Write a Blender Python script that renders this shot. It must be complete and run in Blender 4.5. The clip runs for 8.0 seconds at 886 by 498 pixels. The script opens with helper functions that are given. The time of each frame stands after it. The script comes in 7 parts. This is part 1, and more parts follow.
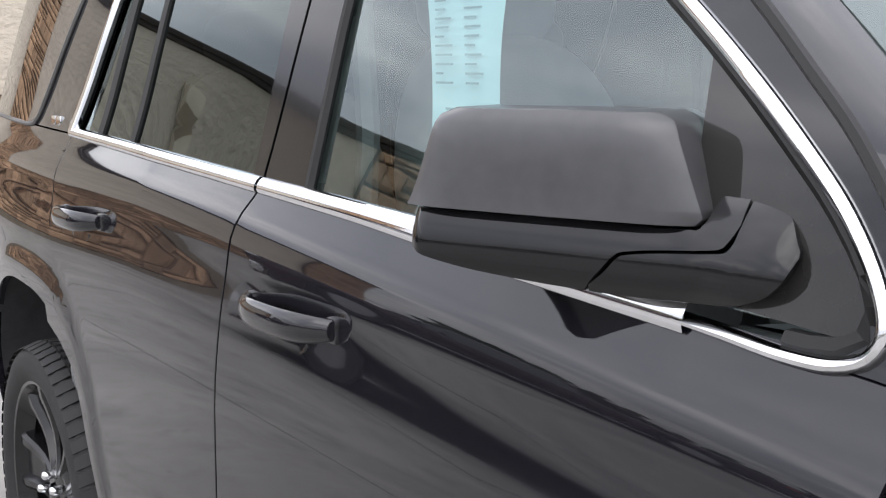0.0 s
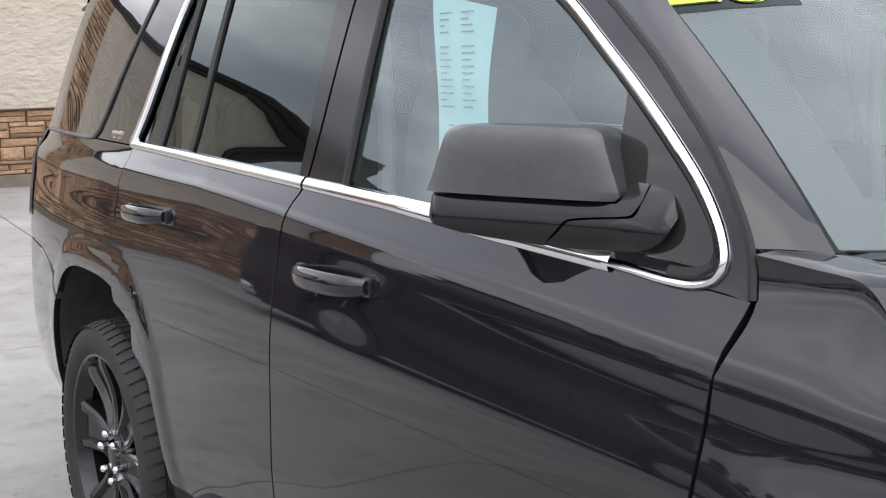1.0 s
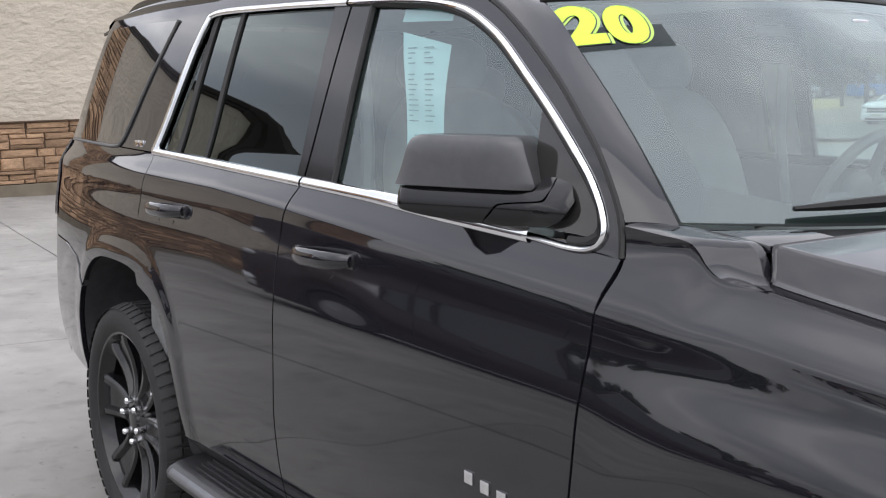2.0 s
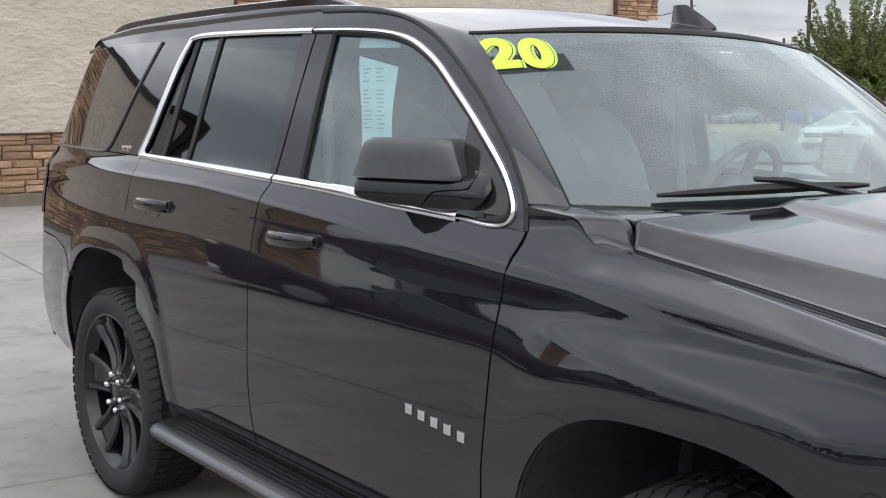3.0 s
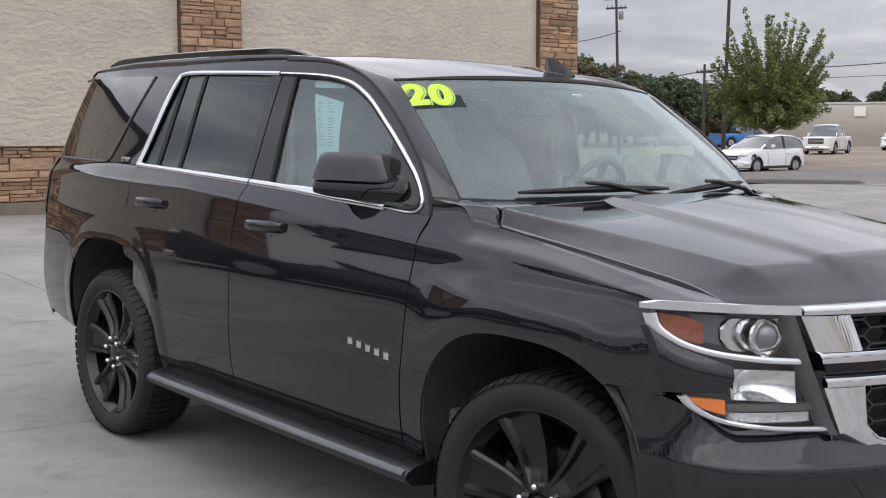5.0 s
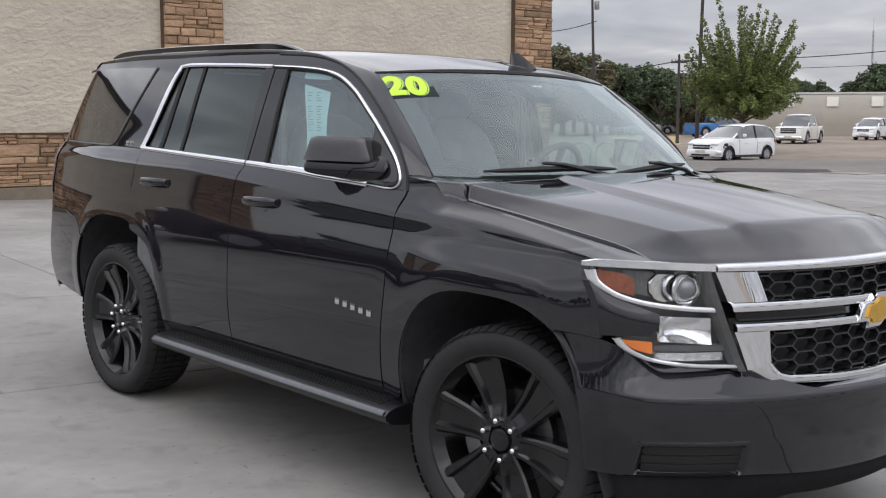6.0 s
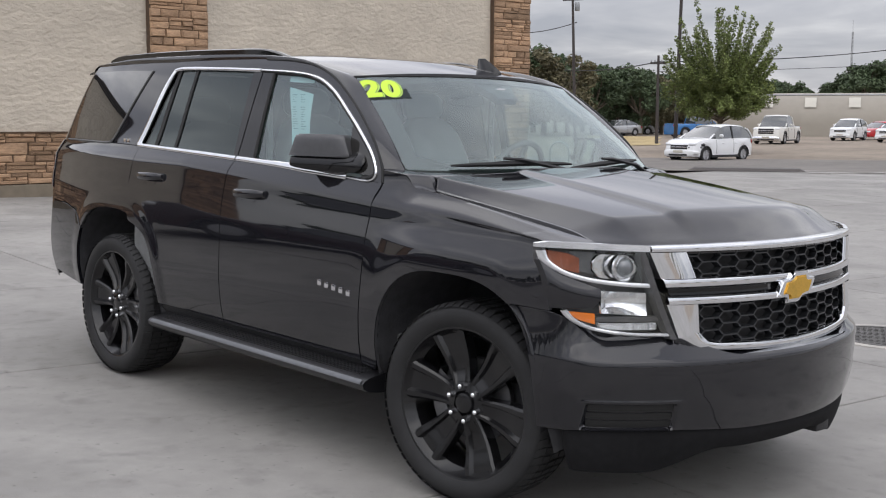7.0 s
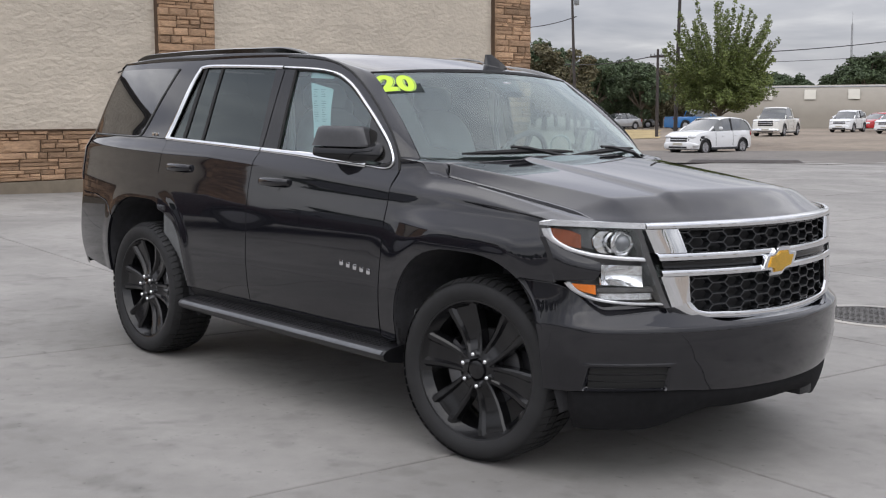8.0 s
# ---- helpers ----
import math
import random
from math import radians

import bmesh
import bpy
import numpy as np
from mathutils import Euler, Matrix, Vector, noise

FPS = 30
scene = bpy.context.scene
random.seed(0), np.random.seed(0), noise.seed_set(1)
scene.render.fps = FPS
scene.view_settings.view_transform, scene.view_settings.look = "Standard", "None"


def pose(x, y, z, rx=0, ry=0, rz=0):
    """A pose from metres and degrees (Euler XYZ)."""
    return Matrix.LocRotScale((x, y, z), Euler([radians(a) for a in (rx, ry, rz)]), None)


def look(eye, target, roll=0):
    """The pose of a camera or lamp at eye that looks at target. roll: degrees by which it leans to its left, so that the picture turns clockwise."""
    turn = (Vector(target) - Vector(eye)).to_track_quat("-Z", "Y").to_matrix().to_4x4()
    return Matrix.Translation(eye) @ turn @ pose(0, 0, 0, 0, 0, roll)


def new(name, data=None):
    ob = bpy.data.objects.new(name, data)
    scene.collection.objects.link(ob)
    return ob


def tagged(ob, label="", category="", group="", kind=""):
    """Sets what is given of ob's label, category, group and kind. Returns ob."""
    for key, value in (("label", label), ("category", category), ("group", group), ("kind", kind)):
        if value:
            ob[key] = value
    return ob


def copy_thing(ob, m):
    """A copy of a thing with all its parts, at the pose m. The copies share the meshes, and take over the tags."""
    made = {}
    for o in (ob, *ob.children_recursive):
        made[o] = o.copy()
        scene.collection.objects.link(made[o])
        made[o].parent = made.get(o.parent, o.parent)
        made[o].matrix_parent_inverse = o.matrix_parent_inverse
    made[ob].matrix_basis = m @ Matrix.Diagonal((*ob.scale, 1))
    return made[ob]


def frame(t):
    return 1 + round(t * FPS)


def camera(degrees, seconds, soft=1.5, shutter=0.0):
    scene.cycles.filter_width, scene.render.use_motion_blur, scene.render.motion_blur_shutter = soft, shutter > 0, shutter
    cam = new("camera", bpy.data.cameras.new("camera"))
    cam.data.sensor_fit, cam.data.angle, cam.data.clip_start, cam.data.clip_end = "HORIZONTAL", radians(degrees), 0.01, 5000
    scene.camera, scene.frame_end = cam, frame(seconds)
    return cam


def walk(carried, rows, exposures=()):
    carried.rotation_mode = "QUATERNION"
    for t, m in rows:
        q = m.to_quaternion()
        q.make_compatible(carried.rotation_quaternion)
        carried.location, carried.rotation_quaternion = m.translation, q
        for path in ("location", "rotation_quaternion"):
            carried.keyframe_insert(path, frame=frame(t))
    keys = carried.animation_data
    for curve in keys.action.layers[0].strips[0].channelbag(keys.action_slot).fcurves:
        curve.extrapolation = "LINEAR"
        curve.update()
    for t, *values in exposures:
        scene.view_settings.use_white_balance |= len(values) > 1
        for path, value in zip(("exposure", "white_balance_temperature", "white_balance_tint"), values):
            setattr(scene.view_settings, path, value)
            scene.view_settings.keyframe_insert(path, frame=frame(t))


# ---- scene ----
cam = camera(42.0, 8.0, soft=1.15)
# the forecourt, with the car and the eye over it, falls 1.4 degrees across the line of sight, towards its drain
EYE8, AHEAD, FALL = Vector((5.07, -4.473, 0)), Vector((-0.735, 0.678, 0)), radians(1.4)
TILT = Matrix.Translation(EYE8) @ Matrix.Rotation(FALL, 4, AHEAD) @ Matrix.Translation(-EYE8)
PATH = [
    (0, (1.382, -1.671, 1.510), (-0.266, -0.584, 1.188), -0.2),
    (0.5, (1.575, -1.854, 1.521), (-0.061, -0.747, 1.206), -0.3),
    (1, (1.832, -2.008, 1.541), (0.195, -0.898, 1.239), -0.4),
    (2.5, (2.597, -2.456, 1.560), (0.985, -1.302, 1.299), 0.1),
    (3, (2.853, -2.643, 1.540), (1.273, -1.441, 1.297), 0.6),
    (3.5, (3.088, -2.833, 1.546), (1.536, -1.593, 1.316), 0.5),
    (4, (3.381, -3.001, 1.556), (1.839, -1.745, 1.343), 0.8),
    (4.5, (3.631, -3.217, 1.561), (2.108, -1.936, 1.360), 1.1),
    (6, (4.348, -3.814, 1.552), (2.868, -2.489, 1.326), 1.5),
    (6.5, (4.540, -4.000, 1.570), (3.076, -2.655, 1.353), 1.5),
    (7, (4.778, -4.132, 1.552), (3.318, -2.784, 1.327), 1.6),
    (7.5, (4.940, -4.292, 1.550), (3.473, -2.951, 1.327), 1.4),
    (8, (5.070, -4.473, 1.534), (3.609, -3.127, 1.301), 1.1),
]
walk(cam, [(t, TILT @ look(eye, target, roll)) for t, eye, target, roll in PATH], ((0.0, 0.76), (1.0, 0.66), (2.5, 0.32), (3.5, 0.30), (4.5, 0.13), (6.0, 0.02), (8.0, 0.02)))

# ---- light: an overcast day, a broad weak sun behind thin cloud ----
SUN_EL, SUN_AZ = 55.0, 318.0


def build_world():
    world = bpy.data.worlds.new("overcast_sky")
    scene.world = world
    world.use_nodes = True
    nt = world.node_tree
    nt.nodes.clear()
    out = nt.nodes.new("ShaderNodeOutputWorld")
    mix = nt.nodes.new("ShaderNodeMixShader")
    clear = nt.nodes.new("ShaderNodeBackground")
    cloudy = nt.nodes.new("ShaderNodeBackground")
    sky = nt.nodes.new("ShaderNodeTexSky")
    sky.sky_type, sky.sun_disc = "NISHITA", False
    sky.sun_elevation, sky.sun_rotation = radians(SUN_EL), radians(90 - SUN_AZ)
    clear.inputs["Strength"].default_value = 0.11
    nt.links.new(sky.outputs[0], clear.inputs[0])
    # cloud deck: direction flattened towards the horizon, two scales of noise
    co = nt.nodes.new("ShaderNodeTexCoord")
    sep = nt.nodes.new("ShaderNodeSeparateXYZ")
    nt.links.new(co.outputs["Generated"], sep.inputs[0])
    lift = nt.nodes.new("ShaderNodeMath")
    lift.operation = "ABSOLUTE"
    nt.links.new(sep.outputs[2], lift.inputs[0])
    add = nt.nodes.new("ShaderNodeMath")
    add.operation, add.inputs[1].default_value = "ADD", 0.16
    nt.links.new(lift.outputs[0], add.inputs[0])
    dx, dy = nt.nodes.new("ShaderNodeMath"), nt.nodes.new("ShaderNodeMath")
    for d, k in ((dx, 0), (dy, 1)):
        d.operation = "DIVIDE"
        nt.links.new(sep.outputs[k], d.inputs[0])
        nt.links.new(add.outputs[0], d.inputs[1])
    comb = nt.nodes.new("ShaderNodeCombineXYZ")
    nt.links.new(dx.outputs[0], comb.inputs[0])
    nt.links.new(dy.outputs[0], comb.inputs[1])
    n1 = nt.nodes.new("ShaderNodeTexNoise")
    n1.inputs["Scale"].default_value, n1.inputs["Detail"].default_value = 1.1, 7.0
    n1.inputs["Roughness"].default_value, n1.inputs["Distortion"].default_value = 0.52, 0.4
    nt.links.new(comb.outputs[0], n1.inputs["Vector"])
    ramp = nt.nodes.new("ShaderNodeValToRGB")
    e = ramp.color_ramp.elements
    e[0].position, e[0].color = 0.38, (0.50, 0.51, 0.575, 1)
    e[1].position, e[1].color = 0.62, (0.93, 0.925, 0.955, 1)
    mid = ramp.color_ramp.elements.new(0.5)
    mid.color = (0.662, 0.662, 0.716, 1)
    nt.links.new(n1.outputs[0], ramp.inputs[0])
    fall = nt.nodes.new("ShaderNodeMapRange")
    fall.inputs[1].default_value, fall.inputs[2].default_value = 0.0, 1.0
    fall.inputs[3].default_value, fall.inputs[4].default_value = 0.80, 1.38
    nt.links.new(lift.outputs[0], fall.inputs[0])
    bank = nt.nodes.new("ShaderNodeMapRange")
    bank.interpolation_type = "SMOOTHSTEP"
    bank.inputs[1].default_value, bank.inputs[2].default_value = 0.09, 0.34
    bank.inputs[3].default_value, bank.inputs[4].default_value = 0.0, 0.82
    nt.links.new(lift.outputs[0], bank.inputs[0])
    both = nt.nodes.new("ShaderNodeMath")
    both.operation = "ADD"
    nt.links.new(fall.outputs[0], both.inputs[0])
    nt.links.new(bank.outputs[0], both.inputs[1])
    haze = nt.nodes.new("ShaderNodeVectorMath")
    haze.operation = "SCALE"
    nt.links.new(ramp.outputs[0], haze.inputs[0])
    nt.links.new(both.outputs[0], haze.inputs["Scale"])
    nt.links.new(haze.outputs[0], cloudy.inputs[0])
    cloudy.inputs["Strength"].default_value = 0.98
    mix.inputs[0].default_value = 0.9
    nt.links.new(clear.outputs[0], mix.inputs[1])
    nt.links.new(cloudy.outputs[0], mix.inputs[2])
    nt.links.new(mix.outputs[0], out.inputs[0])


build_world()
sun = new("sun", bpy.data.lights.new("sun", "SUN"))
sun.data.energy, sun.data.angle, sun.data.color = 0.7, radians(70), (1.0, 0.975, 0.94)
sun.matrix_world = look((0, 0, 0), (-math.cos(radians(SUN_EL)) * math.cos(radians(SUN_AZ)), -math.cos(radians(SUN_EL)) * math.sin(radians(SUN_AZ)), -math.sin(radians(SUN_EL))))


# ---- materials ----
def material(name, base, rough=0.5, metal=0.0, vary=0.0, scale=20.0, bump=0.0, bump_scale=200.0, coat=0.0, spec=0.5, stretch=(1, 1, 1), dark=None, island=0.0, rnd=0.0, alpha=1.0, rough_vary=0.0, bump_dist=0.01):
    """Principled surface with noise at two scales on colour, gloss and relief, in object space."""
    m = bpy.data.materials.new(name)
    m.use_nodes = True
    nt = m.node_tree
    b = nt.nodes["Principled BSDF"]
    b.inputs["Base Color"].default_value = (*base, 1)
    b.inputs["Roughness"].default_value, b.inputs["Metallic"].default_value = rough, metal
    b.inputs["Coat Weight"].default_value, b.inputs["Coat Roughness"].default_value = coat, 0.015
    b.inputs["Specular IOR Level"].default_value = spec
    co = nt.nodes.new("ShaderNodeTexCoord")
    mp = nt.nodes.new("ShaderNodeMapping")
    mp.inputs["Scale"].default_value = stretch
    nt.links.new(co.outputs["Object"], mp.inputs[0])
    last = None
    if vary or dark:
        n1, n2 = nt.nodes.new("ShaderNodeTexNoise"), nt.nodes.new("ShaderNodeTexNoise")
        n1.inputs["Scale"].default_value, n1.inputs["Detail"].default_value = scale, 6
        n2.inputs["Scale"].default_value, n2.inputs["Detail"].default_value = scale * 0.13, 4
        for n in (n1, n2):
            nt.links.new(mp.outputs[0], n.inputs["Vector"])
        av = nt.nodes.new("ShaderNodeMath")
        av.operation = "ADD"
        nt.links.new(n1.outputs[0], av.inputs[0])
        nt.links.new(n2.outputs[0], av.inputs[1])
        ramp = nt.nodes.new("ShaderNodeMapRange")
        ramp.inputs[1].default_value, ramp.inputs[2].default_value = 0.7, 1.3
        nt.links.new(av.outputs[0], ramp.inputs[0])
        mx = nt.nodes.new("ShaderNodeMix")
        mx.data_type = "RGBA"
        lo = dark or tuple(c * (1 - vary) for c in base)
        hi = tuple(min(1, c * (1 + vary * 0.6)) for c in base)
        mx.inputs[6].default_value, mx.inputs[7].default_value = (*lo, 1), (*hi, 1)
        nt.links.new(ramp.outputs[0], mx.inputs[0])
        last = mx.outputs[2]
        if rough_vary:
            rr = nt.nodes.new("ShaderNodeMapRange")
            rr.inputs[1].default_value, rr.inputs[2].default_value = 0.7, 1.3
            rr.inputs[3].default_value, rr.inputs[4].default_value = rough - rough_vary, rough + rough_vary
            nt.links.new(av.outputs[0], rr.inputs[0])
            nt.links.new(rr.outputs[0], b.inputs["Roughness"])
    if rnd or island:
        src = nt.nodes.new("ShaderNodeObjectInfo" if rnd else "ShaderNodeNewGeometry")
        hv = nt.nodes.new("ShaderNodeHueSaturation")
        mr = nt.nodes.new("ShaderNodeMapRange")
        k = rnd or island
        mr.inputs[3].default_value, mr.inputs[4].default_value = 1 - k, 1 + k
        nt.links.new(src.outputs["Random" if rnd else "Random Per Island"], mr.inputs[0])
        nt.links.new(mr.outputs[0], hv.inputs["Value"])
        if last:
            nt.links.new(last, hv.inputs["Color"])
        else:
            hv.inputs["Color"].default_value = (*base, 1)
        last = hv.outputs[0]
    if last:
        nt.links.new(last, b.inputs["Base Color"])
    if bump:
        nb = nt.nodes.new("ShaderNodeTexNoise")
        nb.inputs["Scale"].default_value, nb.inputs["Detail"].default_value = bump_scale, 5
        nt.links.new(mp.outputs[0], nb.inputs["Vector"])
        bp = nt.nodes.new("ShaderNodeBump")
        bp.inputs["Strength"].default_value, bp.inputs["Distance"].default_value = bump, bump_dist
        nt.links.new(nb.outputs[0], bp.inputs["Height"])
        nt.links.new(bp.outputs[0], b.inputs["Normal"])
    return m


def glass_material(name, tint, amount, ior=1.6):
    """Thin automotive glass: a share of light passes tinted, the rest of the look is the gloss of the surface."""
    m = bpy.data.materials.new(name)
    m.use_nodes = True
    nt = m.node_tree
    nt.nodes.remove(nt.nodes["Principled BSDF"])
    out = nt.nodes["Material Output"]
    tr, gl, mx, lw = (nt.nodes.new(k) for k in ("ShaderNodeBsdfTransparent", "ShaderNodeBsdfGlossy", "ShaderNodeMixShader", "ShaderNodeLayerWeight"))
    tr.inputs[0].default_value = (*(t * amount for t in tint), 1)
    gl.inputs["Roughness"].default_value = 0.0
    gl.inputs["Color"].default_value = (0.90, 1.0, 0.995, 1)
    lw.inputs["Blend"].default_value = 0.5
    power = nt.nodes.new("ShaderNodeMath")
    power.operation, power.inputs[1].default_value = "POWER", 4.5
    nt.links.new(lw.outputs["Facing"], power.inputs[0])
    rise = nt.nodes.new("ShaderNodeMapRange")
    rise.inputs[3].default_value, rise.inputs[4].default_value = ((ior - 1) / (ior + 1)) ** 2, 1.0
    nt.links.new(power.outputs[0], rise.inputs[0])
    nt.links.new(rise.outputs[0], mx.inputs[0])
    nt.links.new(tr.outputs[0], mx.inputs[1])
    nt.links.new(gl.outputs[0], mx.inputs[2])
    nt.links.new(mx.outputs[0], out.inputs[0])
    return m


PAINT = material("black_paint", (0.0096, 0.0097, 0.0126), 0.035, 0.0, vary=0.25, scale=900, coat=0.4, spec=0.5)
TRIM_BLACK = material("gloss_black_trim", (0.006, 0.006, 0.007), 0.10, vary=0.3, scale=60, coat=0.1, spec=0.42)
PLASTIC = material("textured_black_plastic", (0.018, 0.018, 0.019), 0.5, vary=0.3, scale=40, bump=0.25, bump_scale=900, bump_dist=0.002)
CAP = material("satin_charcoal_cap", (0.058, 0.058, 0.062), 0.33, vary=0.15, scale=50, bump=0.05, bump_scale=1200, bump_dist=0.001, coat=0.25)
RUBBER = material("tyre_rubber", (0.014, 0.014, 0.0148), 0.7, vary=0.4, scale=14, bump=0.3, bump_scale=300, bump_dist=0.002)
VALANCE = material("valance_plastic", (0.012, 0.012, 0.013), 0.85, vary=0.3, scale=30, spec=0.15, bump=0.15, bump_scale=300)
SEAL = material("seal_rubber", (0.008, 0.008, 0.008), 0.6, vary=0.2, scale=30)
WHEEL = material("gloss_black_wheel", (0.009, 0.009, 0.010), 0.20, vary=0.3, scale=60, coat=0.2, spec=0.4)
CHROME = material("chrome", (0.83, 0.84, 0.86), 0.06, 1.0, vary=0.06, scale=25, rough_vary=0.03)
BRIGHT = material("bright_brow_trim", (0.80, 0.81, 0.83), 0.22, 0.9, vary=0.05, scale=25)
SATIN = material("satin_aluminium", (0.55, 0.56, 0.58), 0.28, 1.0, vary=0.1, scale=40)
STEEL = material("brake_steel", (0.14, 0.14, 0.145), 0.35, 0.9, vary=0.3, scale=30)
GOLD = material("gold_badge", (0.72, 0.43, 0.07), 0.28, 0.65, vary=0.15, scale=120, bump=0.1, bump_scale=700, bump_dist=0.002)
AMBER = material("amber_lens", (0.85, 0.22, 0.02), 0.15, vary=0.25, scale=160, coat=0.6)
AMBER_DULL = material("brown_amber_lens", (0.27, 0.085, 0.045), 0.2, vary=0.3, scale=120, coat=0.6)
RED = material("red_tail_lens", (0.25, 0.015, 0.012), 0.12, vary=0.3, scale=80, coat=0.8)
LAMP_DARK = material("lamp_housing", (0.075, 0.074, 0.076), 0.3, vary=0.3, scale=60)
LAMP_GREY = material("lamp_grey_bezel", (0.16, 0.165, 0.17), 0.28, 0.4, vary=0.2, scale=60)
REFLECTOR = material("lamp_reflector", (0.86, 0.87, 0.88), 0.12, 1.0, vary=0.1, scale=50, bump=0.2, bump_scale=60, bump_dist=0.004)
CLEAR = glass_material("clear_lens", (1, 1, 1), 0.96)
TINT = glass_material("dark_tinted_glass", (0.75, 0.82, 0.9), 0.07, 1.68)
FRONT_GLASS = glass_material("side_glass", (0.78, 0.95, 0.94), 0.72, 2.3)
SHIELD_GLASS = glass_material("windshield_glass", (0.82, 0.97, 0.94), 0.82, 2.35)
CABIN = material("cabin_plastic", (0.16, 0.165, 0.165), 0.6, vary=0.25, scale=20, bump=0.2, bump_scale=600, bump_dist=0.002)
LEATHER = material("grey_leather", (0.36, 0.365, 0.36), 0.5, vary=0.25, scale=12, bump=0.3, bump_scale=300, bump_dist=0.003)
HEADLINER = material("headliner_cloth", (0.58, 0.58, 0.56), 0.9, vary=0.1, scale=30)
PAPER = material("window_paper", (0.62, 0.80, 0.82), 0.7, vary=0.05, scale=14)
INK = material("grey_ink", (0.28, 0.38, 0.40), 0.7, vary=0.2, scale=90)
DECAL_YELLOW = material("yellow_green_vinyl", (0.55, 0.84, 0.04), 0.4, vary=0.06, scale=40)
DECAL_PALE = material("pale_green_vinyl", (0.42, 0.66, 0.10), 0.4, vary=0.08, scale=40)
DECAL_DARK = material("dark_vinyl", (0.02, 0.025, 0.02), 0.4, vary=0.2, scale=40)


# ---- mesh helpers ----
def part(name, bm, mat, parent=None, label="", smooth=True, angle=42):
    me = bpy.data.meshes.new(name)
    bm.normal_update()
    if smooth:
        for f in bm.faces:
            f.smooth = True
        if angle:
            lim = radians(angle)
            for e in bm.edges:
                if len(e.link_faces) == 2 and e.calc_face_angle(0) > lim:
                    e.smooth = False
    bm.to_mesh(me)
    bm.free()
    me.materials.append(mat)
    ob = new(name, me)
    if parent is not None:
        ob.parent = parent
    if label:
        ob["label"] = label
    return ob


def thing(name, label, category, group="", kind="", m=None):
    ob = new(name)
    ob.empty_display_size = 0.2
    if m is not None:
        ob.matrix_basis = m
    return tagged(ob, label, category, group, kind)


def pchip(pts):
    """A monotone cubic through (x, y) points, as a function."""
    xs, ys = [float(p[0]) for p in pts], [float(p[1]) for p in pts]
    h = [xs[i + 1] - xs[i] for i in range(len(xs) - 1)]
    d = [(ys[i + 1] - ys[i]) / h[i] for i in range(len(h))]
    g = [d[0]] + [0 if d[i - 1] * d[i] <= 0 else 2 / (1 / d[i - 1] + 1 / d[i]) for i in range(1, len(d))] + [d[-1]]

    def f(x):
        if x <= xs[0]:
            return ys[0] + g[0] * (x - xs[0])
        if x >= xs[-1]:
            return ys[-1] + g[-1] * (x - xs[-1])
        i = 0
        while x > xs[i + 1]:
            i += 1
        t = (x - xs[i]) / h[i]
        return (1 + 2 * t) * (1 - t) ** 2 * ys[i] + t * (1 - t) ** 2 * h[i] * g[i] + t * t * (3 - 2 * t) * ys[i + 1] + t * t * (t - 1) * h[i] * g[i + 1]

    return f


def spline(pts, n, closed=False):
    """n + 1 points evenly spaced along a centripetal curve through pts (n when closed)."""
    p = [Vector(q) for q in pts]
    dense = []
    m = len(p)
    for i in range(m if closed else m - 1):
        a, b = p[i], p[(i + 1) % m]
        z0 = p[(i - 1) % m] if closed or i else a * 2 - b
        z1 = p[(i + 2) % m] if closed or i + 2 < m else b * 2 - a
        t0 = 0.0
        t1 = t0 + max((a - z0).length, 1e-6) ** 0.5
        t2 = t1 + max((b - a).length, 1e-6) ** 0.5
        t3 = t2 + max((z1 - b).length, 1e-6) ** 0.5
        for k in range(12):
            t = t1 + (t2 - t1) * k / 12
            a1 = z0 * ((t1 - t) / (t1 - t0)) + a * ((t - t0) / (t1 - t0))
            a2 = a * ((t2 - t) / (t2 - t1)) + b * ((t - t1) / (t2 - t1))
            a3 = b * ((t3 - t) / (t3 - t2)) + z1 * ((t - t2) / (t3 - t2))
            b1 = a1 * ((t2 - t) / (t2 - t0)) + a2 * ((t - t0) / (t2 - t0))
            b2 = a2 * ((t3 - t) / (t3 - t1)) + a3 * ((t - t1) / (t3 - t1))
            dense.append(b1 * ((t2 - t) / (t2 - t1)) + b2 * ((t - t1) / (t2 - t1)))
    dense.append(p[0] if closed else p[-1])
    return resample(dense, n, closed)


def resample(pts, n, closed=False):
    p = [Vector(q) for q in pts]
    s = [0.0]
    for a, b in zip(p, p[1:]):
        s.append(s[-1] + (b - a).length)
    out, j = [], 0
    for k in range(n if closed else n + 1):
        t = s[-1] * k / n
        while j < len(s) - 2 and s[j + 1] < t:
            j += 1
        w = (t - s[j]) / max(s[j + 1] - s[j], 1e-9)
        out.append(p[j].lerp(p[j + 1], min(max(w, 0), 1)))
    return out


def grid_mesh(rows, closed_u=False, flip=False):
    """A bmesh of quads through rows of equally many points."""
    bm = bmesh.new()
    vs = [[bm.verts.new(p) for p in row] for row in rows]
    n = len(rows[0])
    for a, b in zip(vs, vs[1:]):
        for i in range(n if closed_u else n - 1):
            j = (i + 1) % n
            q = (a[i], a[j], b[j], b[i])
            try:
                bm.faces.new(q[::-1] if flip else q)
            except ValueError:
                pass
    return bm


def add_grid(bm, rows, closed_u=False, flip=False):
    vs = [[bm.verts.new(p) for p in row] for row in rows]
    n = len(rows[0])
    for a, b in zip(vs, vs[1:]):
        for i in range(n if closed_u else n - 1):
            j = (i + 1) % n
            q = (a[i], a[j], b[j], b[i])
            bm.faces.new(q[::-1] if flip else q)
    return vs


